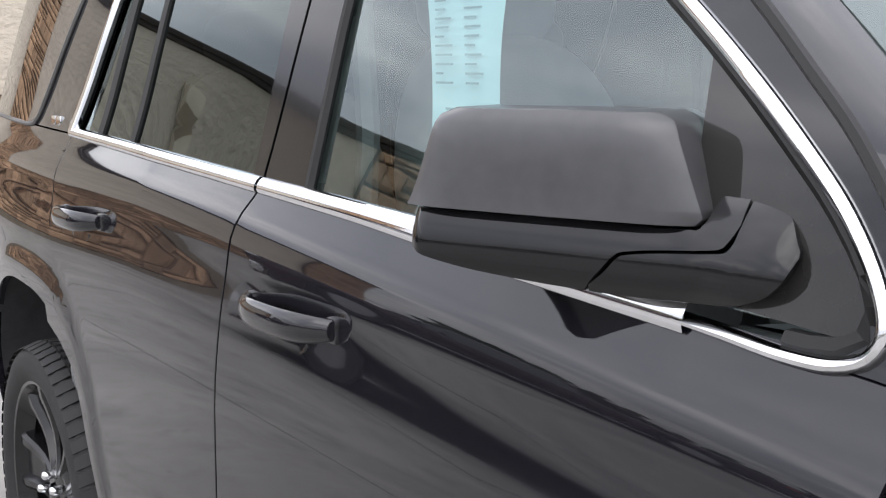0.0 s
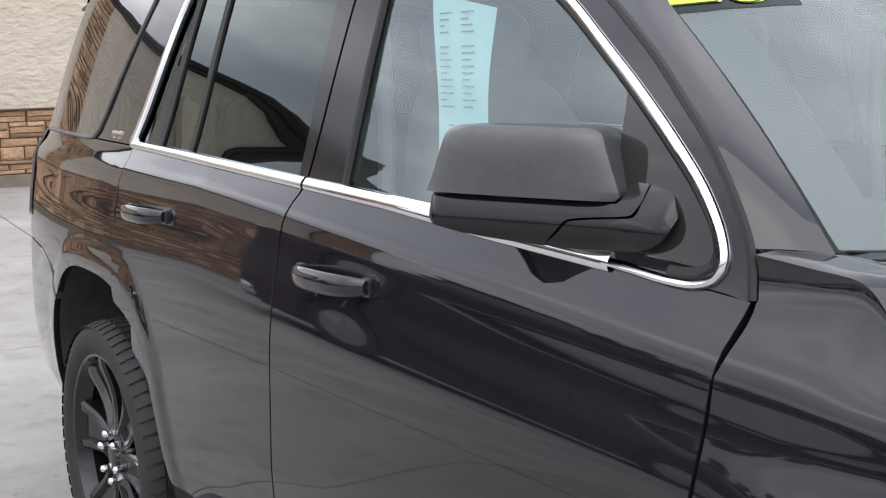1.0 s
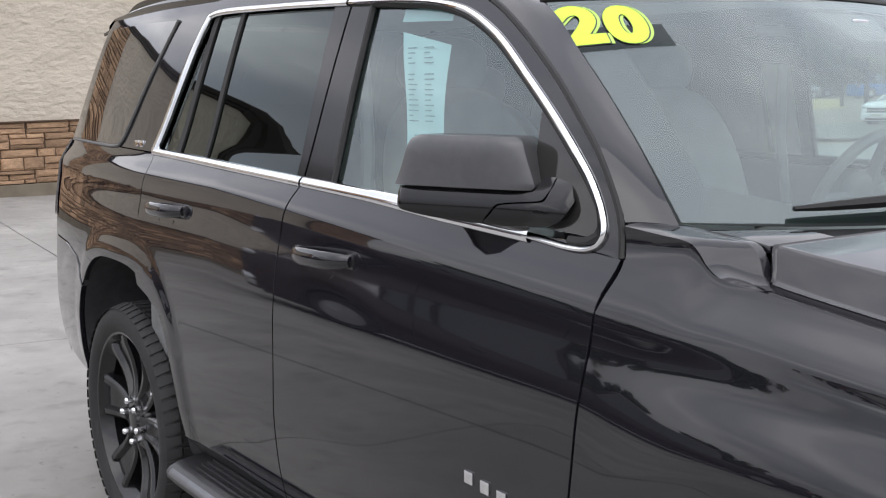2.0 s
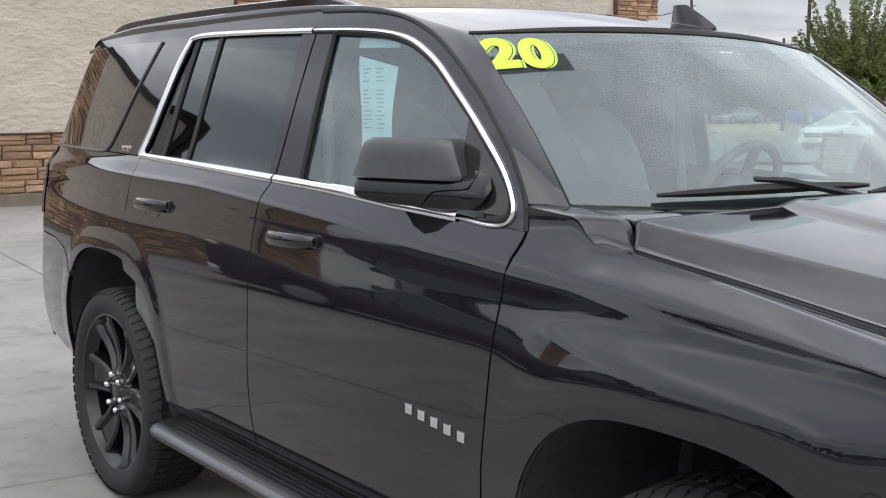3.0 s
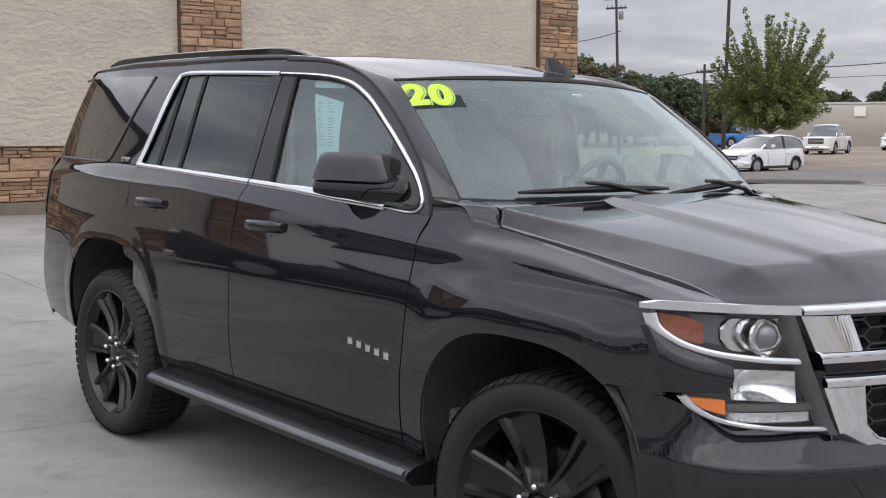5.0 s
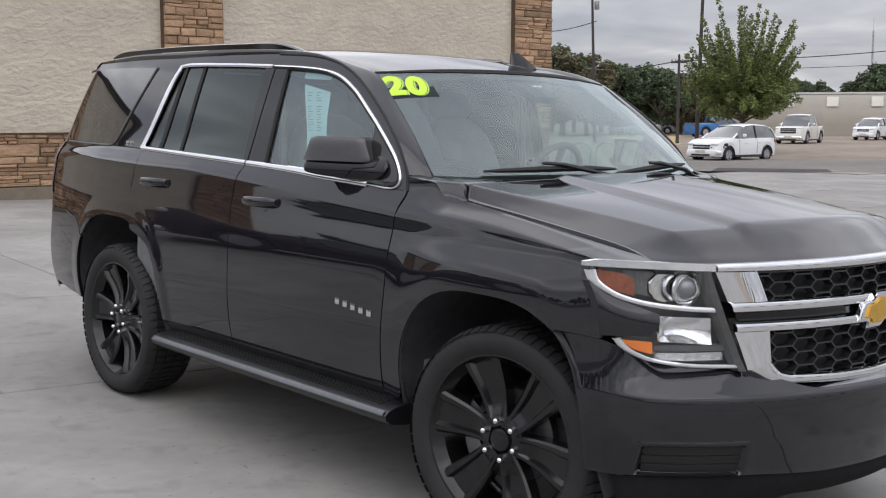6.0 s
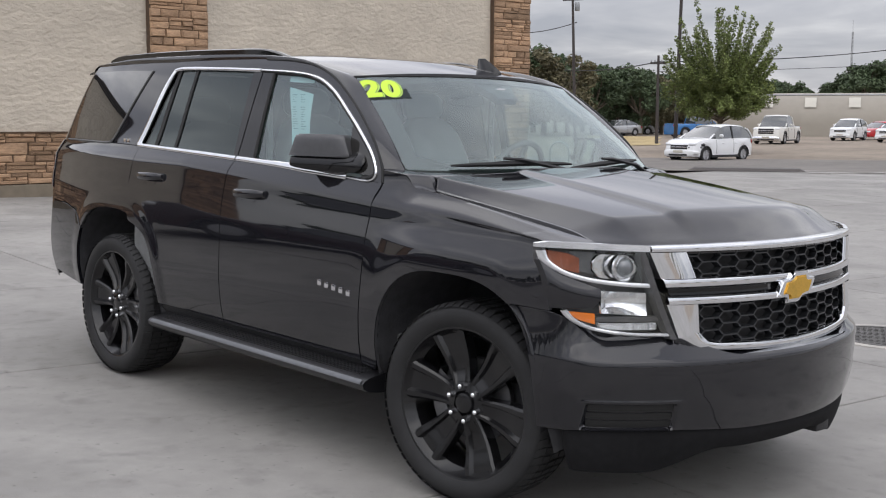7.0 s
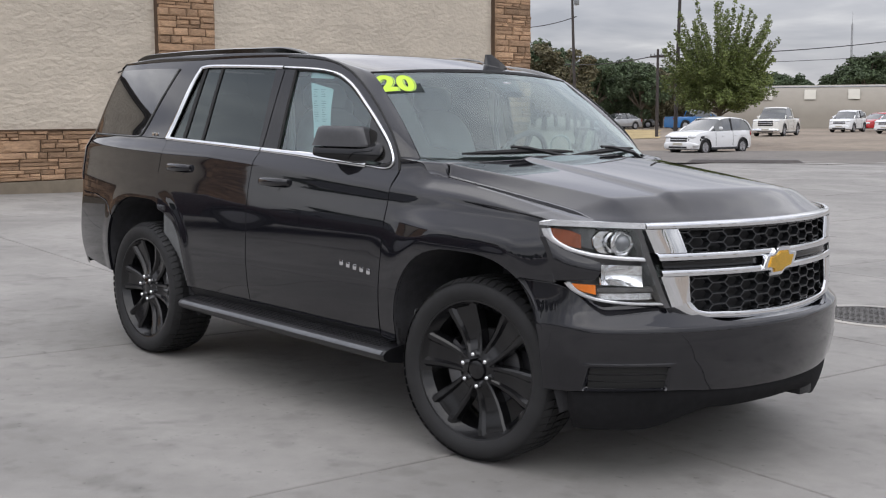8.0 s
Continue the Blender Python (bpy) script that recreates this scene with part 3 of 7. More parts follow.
def roof_side(s):
    """The run of body from the rear, along the roof, down the windscreen pillar."""
    lo = spline([(-2.15, 0, 1.813), (-1.6, 0, 1.824)] + [(x, 0, z) for x, z in FRAME[:-1]], 74)
    up = spline([(-2.22, 0.70, _roof_z(-2.22))] + [(x, roof_edge(x)[0], roof_edge(x)[1]) for x in (-1.7, -1.1, -0.55, -0.1, 0.12, 0.26)] + SHIELD_EDGE, 74)
    rows = []
    for k in range(7):
        t = k / 6
        row = []
        for p, q in zip(lo, up):
            a = Vector((p.x, half_width(p.x, p.z) - 0.002, p.z))
            v = a.lerp(q, t)
            bulge = 0.018 * math.sin(math.pi * t) * (1 if p.x < 0.1 else max(0.15, 1 - (p.x - 0.1) * 2.4))
            v += Vector((0.3 * bulge if p.x > 0.2 else 0, bulge * 0.75, bulge))
            row.append(Vector((v.x, s * v.y, v.z)))
        rows.append(row)
    part("roof_side", sheet(rows, s, 0.015, (0, -0.6 * s, -0.8)), PAINT, suv)


def shield_point(u, v):
    """Windscreen: u from -1 (right) to 1, v from 0 at the cowl to 1 at the roof."""
    e0, e1 = Vector(SHIELD_EDGE[-1]), Vector(SHIELD_EDGE[0])
    e = e1.lerp(e0, 1 - v)
    bow = 1 - u * u
    x = e.x + bow * (0.20 * (1 - v) + 0.15 * v) + 0.02 * math.sin(math.pi * v) * (1 + 0.1 * bow)
    z = e.z + bow * (-0.02 * (1 - v) + 0.022 * v) + 0.018 * math.sin(math.pi * v) * bow
    return Vector((x, u * e.y, z))


def roof_and_glass():
    rows = []
    for i in range(41):
        t = i / 40
        row = []
        for j in range(33):
            u = j / 16 - 1
            x_front = shield_point(u, 1).x - 0.012
            x = -2.30 + (x_front + 2.30) * t
            xe = -2.30 + (0.435 + 2.30) * t
            y, z = roof_edge(xe)
            rise = 0.045 * (1 - abs(u) ** 2.4)
            groove = -0.008 * (1 - smooth01((1 - abs(u)) / 0.03))
            row.append(Vector((x, u * (y - 0.004), z + rise * (1 - 0.25 * t) + groove)))
        rows.append(row)
    part("roof", sheet(rows, 1, 0.012, (0, 0, -1)), PAINT, suv)
    rows = [[shield_point(j / 20 * 1.985 - 0.9925, 0.012 + i / 24 * 0.976) for j in range(21)] for i in range(25)]
    part("windshield", grid_mesh(rows), SHIELD_GLASS, suv).visible_shadow = False
    # dark printed border behind the windscreen
    inner = [(-0.90, 0.16), (-0.885, 0.5), (-0.87, 0.90), (-0.4, 0.945), (0, 0.95), (0.4, 0.945), (0.87, 0.90), (0.885, 0.5), (0.90, 0.16), (0.72, 0.085), (0.4, 0.07), (0, 0.07), (-0.4, 0.07), (-0.72, 0.085)]
    outer = [(-0.995, 0.02), (-0.995, 0.5), (-0.995, 0.985), (-0.4, 0.99), (0, 0.99), (0.4, 0.99), (0.995, 0.985), (0.995, 0.5), (0.995, 0.02), (0.78, 0.012), (0.4, 0.012), (0, 0.012), (-0.4, 0.012), (-0.78, 0.012)]
    bm = bmesh.new()
    n = len(inner)
    for k in range(n):
        a0, a1, b0, b1 = outer[k], outer[(k + 1) % n], inner[k], inner[(k + 1) % n]
        rr = []
        for i in range(3):
            rr.append([shield_point(*(a + (b - a) * i / 2 for a, b in zip((p0 + (p1 - p0) * t for p0, p1 in zip(a0, a1)), (p0 + (p1 - p0) * t for p0, p1 in zip(b0, b1))))) - Vector((0.004, 0, 0.006)) for t in (0, 0.25, 0.5, 0.75, 1)])
        add_grid(bm, rr)
    part("windshield_border", bm, SEAL, suv, "black printed border of the windscreen")
    bm = bmesh.new()
    tube(bm, [shield_point(u / 12, 1.0) + Vector((-0.004, 0, 0.0)) for u in range(-12, 13)], 0.006, 6)
    part("windshield_seal", bm, SEAL, suv)


def hood_point(u, t):
    """Bonnet: u from -1 to 1 across, t from the windscreen to the nose."""
    a = abs(u)
    x_back = 1.112 + 0.10 * (1 - a ** 2.0) + 0.030 * smooth01((a - 0.96) / 0.04)
    y_nose = 0.882 * u
    x_nose = nose_x(y_nose) - 0.012
    x = x_back + (x_nose - x_back) * t
    xs = 1.112 + (2.09 - 1.112) * t
    y = u * (hood_edge_y(xs) - 0.004)
    ze = _hood_edge(xs)
    # a straight outer slope up to a crease, then a flat dome
    dome = 0.008 + (0.056 - 0.016 * t) * min(1.0, (1 - a) / (0.035 + 0.16 * t)) + 0.026 * (1 - a ** 2)
    dome += 0.014 * smooth01((0.60 - a - 0.10 * (1 - t)) / 0.10)
    fade = 1 - smooth01((t - 0.82) / 0.18)
    z = ze + dome * fade - 0.012 * smooth01((t - 0.95) / 0.05) ** 2
    return Vector((x, y, z))


def hood():
    across = [0.45 * w + 0.55 * math.sin(math.pi / 2 * w) for w in (j / 64 - 1 for j in range(129))]
    rows = [[hood_point(u, i / 80) for u in across] for i in range(81)]
    part("hood", sheet(rows, -1, 0.02, (0, 0, -1)), PAINT, suv, angle=None)
    # painted corner of the body between pillar foot and bonnet
    for s in (-1, 1):
        rows = []
        for k in range(7):
            rows.append([shield_point(s * u, -0.01).lerp(hood_point(s * u * 0.96, 0.0) + Vector((0, 0, -0.004)), 0.96 * k / 6) + Vector((0, 0, 0.006 * math.sin(math.pi * k / 6))) for u in (1.0, 0.97, 0.94, 0.90, 0.86, 0.83)])
        part("cowl_end", sheet(rows, s, 0.012, (0, 0, -1)), PAINT, suv)
    # cowl between bonnet and windscreen
    rows = []
    for k in range(4):
        rows.append([shield_point(u / 14, 0.03).lerp(hood_point(u / 14 * 0.99, 0.0), k / 3) + Vector((0, 0, -0.02 - 0.02 * math.sin(math.pi * k / 3))) for u in range(-14, 15)])
    part("cowl", grid_mesh(rows), PLASTIC, suv)


def rear_end():
    """Rounded rear corners, lamps, tailgate and bumper."""
    side = pchip([(0.45, -2.49), (0.62, -2.53), (0.80, -2.51), (0.96, -2.47), (1.10, -2.485), (1.22, -2.472), (1.355, -2.43), (1.57, -2.325), (1.73, -2.225), (1.80, -2.17)])
    zs = [0.45 + (1.80 - 0.45) * k / 30 for k in range(31)]
    for s in (-1, 1):
        rows = []
        for z in zs:
            x = side(z)
            w = half_width(x, z)
            d = 0.15 - 0.03 * smooth01((z - 1.2) / 0.6)
            row = []
            for k in range(9):
                a = math.pi / 2 * k / 8
                row.append(Vector((x + 0.004 - d * math.sin(a), s * (w - 0.16 * (1 - math.cos(a))), z)))
            rows.append(row)
        part("rear_corner", grid_mesh(rows, flip=s < 0), PAINT, suv)
        lamp = [[p + Vector((-0.006, s * 0.006, 0)) for p in row[1:7]] for row, z in zip(rows, zs) if 1.0 < z < 1.36]
        part("tail_lamp", grid_mesh(lamp, flip=s < 0), RED, suv, "red tail lamp at the rear corner")
    rows = []
    for z in zs:
        x = side(z)
        w = half_width(x, z) - 0.158
        d = 0.15 - 0.03 * smooth01((z - 1.2) / 0.6)
        rows.append([Vector((x - d - 0.03 * (1 - (u / 8) ** 2), w * u / 8, z)) for u in range(-8, 9)])
    part("tailgate", grid_mesh(rows, flip=True), PAINT, suv)
    # spoiler: the roof skin carried back over the glass, rolled down to a closed lip
    rows = []
    for u in range(-12, 13):
        y = 0.735 * u / 12
        e = 1 - smooth01((abs(u) - 10) / 2)
        top = 1.822 + 0.038 * (1 - abs(u / 12) ** 2.4)
        rows.append([Vector((x, y, z)) for x, z in ((-2.12, top + 0.003), (-2.18 - 0.06 * e, top - 0.006), (-2.22 - 0.12 * e, top - 0.022), (-2.225 - 0.15 * e, top - 0.034), (-2.22 - 0.13 * e, top - 0.046), (-2.15, top - 0.050))])
    part("rear_spoiler", grid_mesh(rows), PAINT, suv)


_bumper_plan = [(2.470, 0.0), (2.452, 0.22), (2.400, 0.45), (2.312, 0.66), (2.205, 0.83), (2.098, 0.94), (2.015, 0.993), (1.955, 1.012), (1.88, 1.020), (1.79, 1.022)]
BUMPER_PLAN = spline([(x, -y, 0) for x, y in _bumper_plan[::-1]] + [(x, y, 0) for x, y in _bumper_plan[1:]], 400)
_bumper_out = pchip([(0.30, -0.090), (0.36, -0.058), (0.41, -0.034), (0.46, -0.022), (0.55, -0.008), (0.66, -0.001), (0.684, -0.005), (0.692, -0.010), (0.700, -0.018), (0.715, -0.032), (0.745, -0.058), (0.79, -0.088), (0.87, -0.125)])


def bumper_end(z):
    """Share of the run, at either end, that the wheel opening takes away at height z."""
    mid, half, rise = OPENING[AXLE_F]
    x = mid + half * max(0.0, 1 - (max(z - 0.44, 0) / rise) ** 2.7) ** (1 / 2.7) + 0.004
    k = 0
    while k < 60 and BUMPER_PLAN[k].x < x:
        k += 1
    return k - (BUMPER_PLAN[k].x - x) / max(BUMPER_PLAN[k].x - BUMPER_PLAN[k - 1].x, 1e-6) if k else 0.0


def bumper_at(f):
    k = min(max(int(f), 0), 399)
    return BUMPER_PLAN[k].lerp(BUMPER_PLAN[k + 1], f - k)


def bumper_point(i, z, out=0.0):
    """Point i along the bumper (0 right wheel, 44 middle, 88 left wheel) at height z."""
    e = bumper_end(z)
    f = e + (400 - 2 * e) * i / 88
    p = bumper_at(f)
    d = (bumper_at(min(f + 4, 400)) - bumper_at(max(f - 4, 0))).normalized()
    nrm = Vector((d.y, -d.x, 0))
    corner = smooth01((abs(p.y) - 0.88) / 0.13)
    off = _bumper_out(z) * (1 - 0.85 * corner * smooth01((z - 0.5) / 0.1)) + out
    return Vector((p.x, p.y, z)) + nrm * off


def bumper_y(i):
    return bumper_at(400 * i / 88).y


def bumper_top(i):
    e = bumper_end(0.8)
    a = abs(bumper_at(e + (400 - 2 * e) * i / 88).y)
    return 0.700 + 0.062 * smooth01((a - 0.40) / 0.28) + _lamp_foot(a)


_lamp_foot = pchip([(0.0, 0.0), (0.70, 0.0), (0.81, 0.006), (0.915, 0.030), (0.955, 0.060), (0.985, 0.092), (1.005, 0.100), (1.1, 0.100)])


def bumper_low(i):
    a = abs(bumper_y(i))
    return 0.405 + 0.018 * smooth01((a - 0.3) / 0.5)


def bumper():
    rows = []
    for k in range(73):
        row = []
        for j in range(441):
            i = j / 5
            z = bumper_low(i) + (bumper_top(i) - bumper_low(i)) * k / 72
            a = abs(bumper_point(i, z).y)
            # blanked lamp pocket near either end, a soft lip round it
            inside = smooth01((a - 0.640) / 0.016) * smooth01((0.930 - a) / 0.016) * smooth01((z - 0.424) / 0.010) * smooth01((0.528 - z) / 0.010)
            lip = smooth01((a - 0.600) / 0.05) * smooth01((0.952 - a) / 0.016) * smooth01((z - 0.405) / 0.012) * smooth01((0.545 - z) / 0.012)
            row.append(bumper_point(i, z, 0.004 * lip - 0.024 * inside))
        rows.append(row)
    bm = sheet(rows, -1, 0.03, (-0.9, 0, -0.3))
    part("front_bumper", bm, PAINT, suv, angle=85)
    # the ledge that runs back under grille and lamps
    rows = [[bumper_point(i, bumper_top(i) - 0.004) + Vector((-0.006 - 0.075 * k / 4, 0, 0.004 * k / 4)) for i in range(16, 73)] for k in range(5)]
    part("bumper_ledge", grid_mesh(rows), PAINT, suv)
    # black lower valance, set back, with the scoop ends
    rows = []
    for k in range(8):
        row = []
        for i in range(4, 85):
            z = bumper_low(i) - 0.004 - (0.085 + 0.085 * smooth01((abs(i - 40) - 12) / 14)) * k / 7
            p = bumper_point(i, 0.42)
            c = Vector((2.0, 0, p.z))
            q = p + (c - p).normalized() * (0.012 + 0.05 * (k / 7) ** 2)
            row.append(Vector((q.x, q.y, z)))
        rows.append(row)
    part("lower_valance", sheet(rows, 1, 0.03, (-1, 0, 0)), VALANCE, suv, "black plastic lower valance")
    bm = bmesh.new()
    box(bm, (2.22, 0.28, 0.275), (2.36, 0.38, 0.35), None, 0.012)
    part("tow_hook_cover", bm, PLASTIC, suv, "black plastic block under the bumper")
    for s in (-1, 1):
        # slatted plate in the blanked lamp pocket
        picks = [i / 5 for i in range(441) if 0.648 < s * bumper_point(i / 5, 0.48).y < 0.922]
        rows = []
        for k in range(31):
            z = 0.431 + 0.090 * k / 30
            sunk = 0.006 * (k % 10 in (0, 1)) if 2 < k < 29 else 0.0
            rows.append([bumper_point(i, z, -0.015 - sunk) for i in picks])
        part("lamp_recess_plate", grid_mesh(rows), SEAL, suv, "slatted black plastic blanking plate")


def face_point(y, z, out=0.0):
    return Vector((nose_x(y, z) + out, y, z))


def col_fill(y0, y1, zlo, zhi, n, m, out=0.0, rim=0.012, flip=None):
    """A plate on the nose between two lines of height, from y0 to y1, its rim turned in."""
    ys = [y0 + (y1 - y0) * k / n for k in range(n + 1)]
    fo = out if callable(out) else (lambda y, z: out)
    pts = []
    for j in range(m + 1):
        row = []
        for y in ys:
            a, b = zlo(y), zhi(y)
            z = a + (b - a) * j / m
            row.append(face_point(y, z, fo(y, z)))
        pts.append(row)
    return sheet(pts, -1 if y1 > y0 else 1, rim, (-1, 0, 0))


def lamp_face(s):
    """One headlamp: bright brow, upper and lower chambers, clear covers."""
    lamp = part("headlamp_housing", col_fill(s * 1.005, s * 0.655, pchip_s([(0.65, 0.775), (0.82, 0.79), (0.93, 0.84), (0.965, 0.93), (1.0, 0.97)], s), pchip_s([(0.65, 1.085), (1.01, 1.095)], s), 30, 12, -0.075, 0.0), LAMP_DARK, suv)
    lamp["label"] = "headlamp with projector, amber markers and bright strips"
    up_lo = pchip_s([(0.66, 0.958), (0.72, 0.960), (0.82, 0.968), (0.92, 0.985), (0.98, 1.010), (1.012, 1.055), (1.022, 1.075)], s)
    up_hi = pchip_s([(0.66, 1.082), (0.73, 1.084), (0.90, 1.092), (1.022, 1.092)], s)
    part("clear_cover", col_fill(s * 1.022, s * 0.722, up_lo, up_hi, 24, 8, 0.002, 0.012), CLEAR, lamp).visible_shadow = False
    lo_lo = pchip_s([(0.60, 0.768), (0.64, 0.770), (0.81, 0.779), (0.92, 0.805), (0.965, 0.85), (0.975, 0.868)], s)
    lo_hi = pchip_s([(0.60, 0.935), (0.70, 0.938), (0.86, 0.945), (0.89, 0.93), (0.91, 0.885), (0.975, 0.872)], s)
    part("clear_cover", col_fill(s * 0.975, s * 0.655, lo_lo, lo_hi, 24, 8, 0.002, 0.012), CLEAR, lamp).visible_shadow = False
    # bright brow over the lamp
    part("bright_brow", col_fill(s * 1.028, s * 0.722, pchip_s([(0.70, 1.085), (0.9, 1.092), (1.028, 1.094)], s), pchip_s([(0.70, 1.108), (0.9, 1.115), (1.0, 1.117), (1.028, 1.108)], s), 26, 4, 0.006, 0.02), BRIGHT, lamp)
    # bright strips: hook under the upper chamber, sweep under the lower one
    def strip(pts, w, out=-0.004):
        c = spline([(0, s * y, z) for y, z in pts], 36)
        rows = []
        for i, p in enumerate(c):
            d = (c[min(i + 1, 36)] - c[max(i - 1, 0)]).normalized()
            nz = Vector((0, -d.z, d.y))
            rows.append([face_point((p + nz * w * o).y, (p + nz * w * o).z, out + q) for o, q in ((-0.5, -0.012), (-0.5, 0), (-0.2, 0.004), (0.2, 0.004), (0.5, 0), (0.5, -0.012))])
        part("bright_strip", grid_mesh(rows, flip=s > 0), SATIN_WHITE, lamp)
    strip([(1.016, 1.082), (1.008, 1.045), (0.975, 1.008), (0.92, 0.984), (0.82, 0.968), (0.715, 0.961)], 0.0155)
    strip([(0.972, 0.868), (0.955, 0.838), (0.915, 0.808), (0.81, 0.786), (0.655, 0.778)], 0.012)
    # markers
    part("amber_marker", col_fill(s * 0.996, s * 0.925, pchip_s([(0.92, 1.003), (0.93, 1.005), (0.97, 1.018), (0.998, 1.048)], s), pchip_s([(0.92, 1.055), (0.955, 1.074), (0.998, 1.082)], s), 8, 4, -0.02, 0.02), AMBER_DULL, lamp)
    part("amber_marker", col_fill(s * 0.958, s * 0.893, pchip_s([(0.89, 0.818), (0.93, 0.832), (0.958, 0.855)], s), pchip_s([(0.89, 0.857), (0.958, 0.862)], s), 8, 4, -0.012, 0.02), AMBER, lamp)
    # bezels and optics
    part("bezel", col_fill(s * 0.93, s * 0.735, up_lo_in(s), pchip_s([(0.73, 1.075), (0.93, 1.08)], s), 12, 6, -0.055, 0.0), LAMP_GREY, lamp)
    c = face_point(s * 0.79, 1.028, -0.03)
    turn = Matrix.Translation(c) @ Matrix.Rotation(radians(-90 + s * 12), 4, "Z")
    bm = bmesh.new()
    lathe(bm, [(0.058, 0.004), (0.056, 0.012), (0.050, 0.000), (0.043, -0.010), (0.037, -0.004), (0.036, 0.006)], 32)
    bmesh.ops.transform(bm, matrix=turn, verts=bm.verts)
    part("projector_ring", bm, REFLECTOR, lamp)
    bm = bmesh.new()
    lathe(bm, [(0.036, 0.0), (0.033, 0.016), (0.024, 0.027), (0.012, 0.032), (0.0005, 0.033)], 32)
    bmesh.ops.transform(bm, matrix=turn, verts=bm.verts)
    part("projector_lens", bm, LENS_BALL, lamp)
    part("reflector_wing", col_fill(s * 0.876, s * 0.738, lambda y: 1.028 - 0.046 * math.sqrt(max(0, 1 - (abs(abs(y) - 0.807) / 0.071) ** 4)), lambda y: 1.028 + 0.046 * math.sqrt(max(0, 1 - (abs(abs(y) - 0.807) / 0.071) ** 4)), 16, 6, lambda y, z: -0.038 - 0.016 * (1 - ((abs(y) - 0.807) / 0.071) ** 2), 0.012), REFLECTOR, lamp)
    # lower chamber: faceted bowl
    bm = col_fill(s * 0.868, s * 0.722, pchip_s([(0.72, 0.848), (0.87, 0.858)], s), pchip_s([(0.72, 0.932), (0.87, 0.940)], s), 14, 8, lambda y, z: -0.02 - 0.045 * (1 - ((abs(y) - 0.795) / 0.075) ** 2) * (1 - ((z - 0.895) / 0.045) ** 2), 0.01)
    part("reflector_bowl", bm, REFLECTOR, lamp)
    part("reflector_ledge", col_fill(s * 0.868, s * 0.680, lambda y: 0.796, lambda y: 0.822, 18, 3, -0.03, 0.02), LAMP_RIBS, lamp)
    part("bezel", col_fill(s * 0.885, s * 0.668, lambda y: 0.828, lambda y: 0.846, 10, 2, -0.018, 0.03), LAMP_DARK, lamp)
    # dark inner post beside the grille
    rows = []
    for k in range(9):
        z = 0.762 + (1.085 - 0.762) * k / 8
        yi = 0.612 + (0.722 - 0.612) * ((z - 0.762) / 0.323) ** 0.85
        rows.append([face_point(s * (yi + d), z, o) for d, o in ((0.040, -0.03), (0.038, 0.0), (0.028, 0.005), (0.016, 0.004), (0.010, -0.03))])
    part("inner_post", grid_mesh(rows, flip=s > 0), LAMP_DARK, lamp)
    # painted tongue of the body between the two chambers
    rows = coons([(0.905, 0.880), (0.95, 0.877), (1.006, 0.874)], [(1.006, 0.874), (1.012, 0.94), (1.020, 1.045)], [(0.885, 0.950), (0.945, 0.978), (0.99, 1.005), (1.020, 1.045)], [(0.905, 0.880), (0.888, 0.915), (0.885, 0.950)], 22, 16)
    pts = [[face_point(s * y, z, 0.006 + 0.022 * math.sin(math.pi * i / 16) * (0.25 + 0.75 * j / 22) - 0.012 * (j / 22) ** 3) for j, (y, z) in enumerate(row)] for i, row in enumerate(rows)]
    part("painted_tongue", sheet(pts, s, 0.03, (-1, 0, 0)), PAINT, lamp)


def up_lo_in(s):
    return pchip_s([(0.73, 0.985), (0.83, 0.992), (0.93, 1.012)], s)


def pchip_s(pts, s):
    f = pchip(pts)
    return lambda y: f(abs(y))


SATIN_WHITE = material("satin_bright_strip", (0.80, 0.81, 0.83), 0.22, 0.7, vary=0.08, scale=60)
LENS_BALL = material("projector_glass", (0.16, 0.17, 0.18), 0.03, 0.2, vary=0.2, scale=30, coat=1.0)
LAMP_RIBS = material("ribbed_reflector", (0.75, 0.77, 0.78), 0.2, 0.9, vary=0.3, scale=90, bump=0.6, bump_scale=120, stretch=(1, 4, 1), bump_dist=0.006)


def ring_bar(outline_a, outline_b, y_first, name, parent, mat=CHROME, depth=0.03, out=0.012, n=40):
    """A raised bright bar on the nose between two lines of (y, z)."""
    a = resample([(0, y, z) for y, z in outline_a], n)
    b = resample([(0, y, z) for y, z in outline_b], n)
    rows = []
    for t, o in ((0.0, -depth), (0.0, out * 0.3), (0.12, out), (0.5, out * 1.25), (0.88, out), (1.0, out * 0.3), (1.0, -depth)):
        rows.append([face_point(p.y + (q.y - p.y) * t, p.z + (q.z - p.z) * t, o) for p, q in zip(a, b)])
    bm = grid_mesh(rows)
    bmesh.ops.recalc_face_normals(bm, faces=bm.faces)
    return part(name, bm, mat, parent, angle=40)


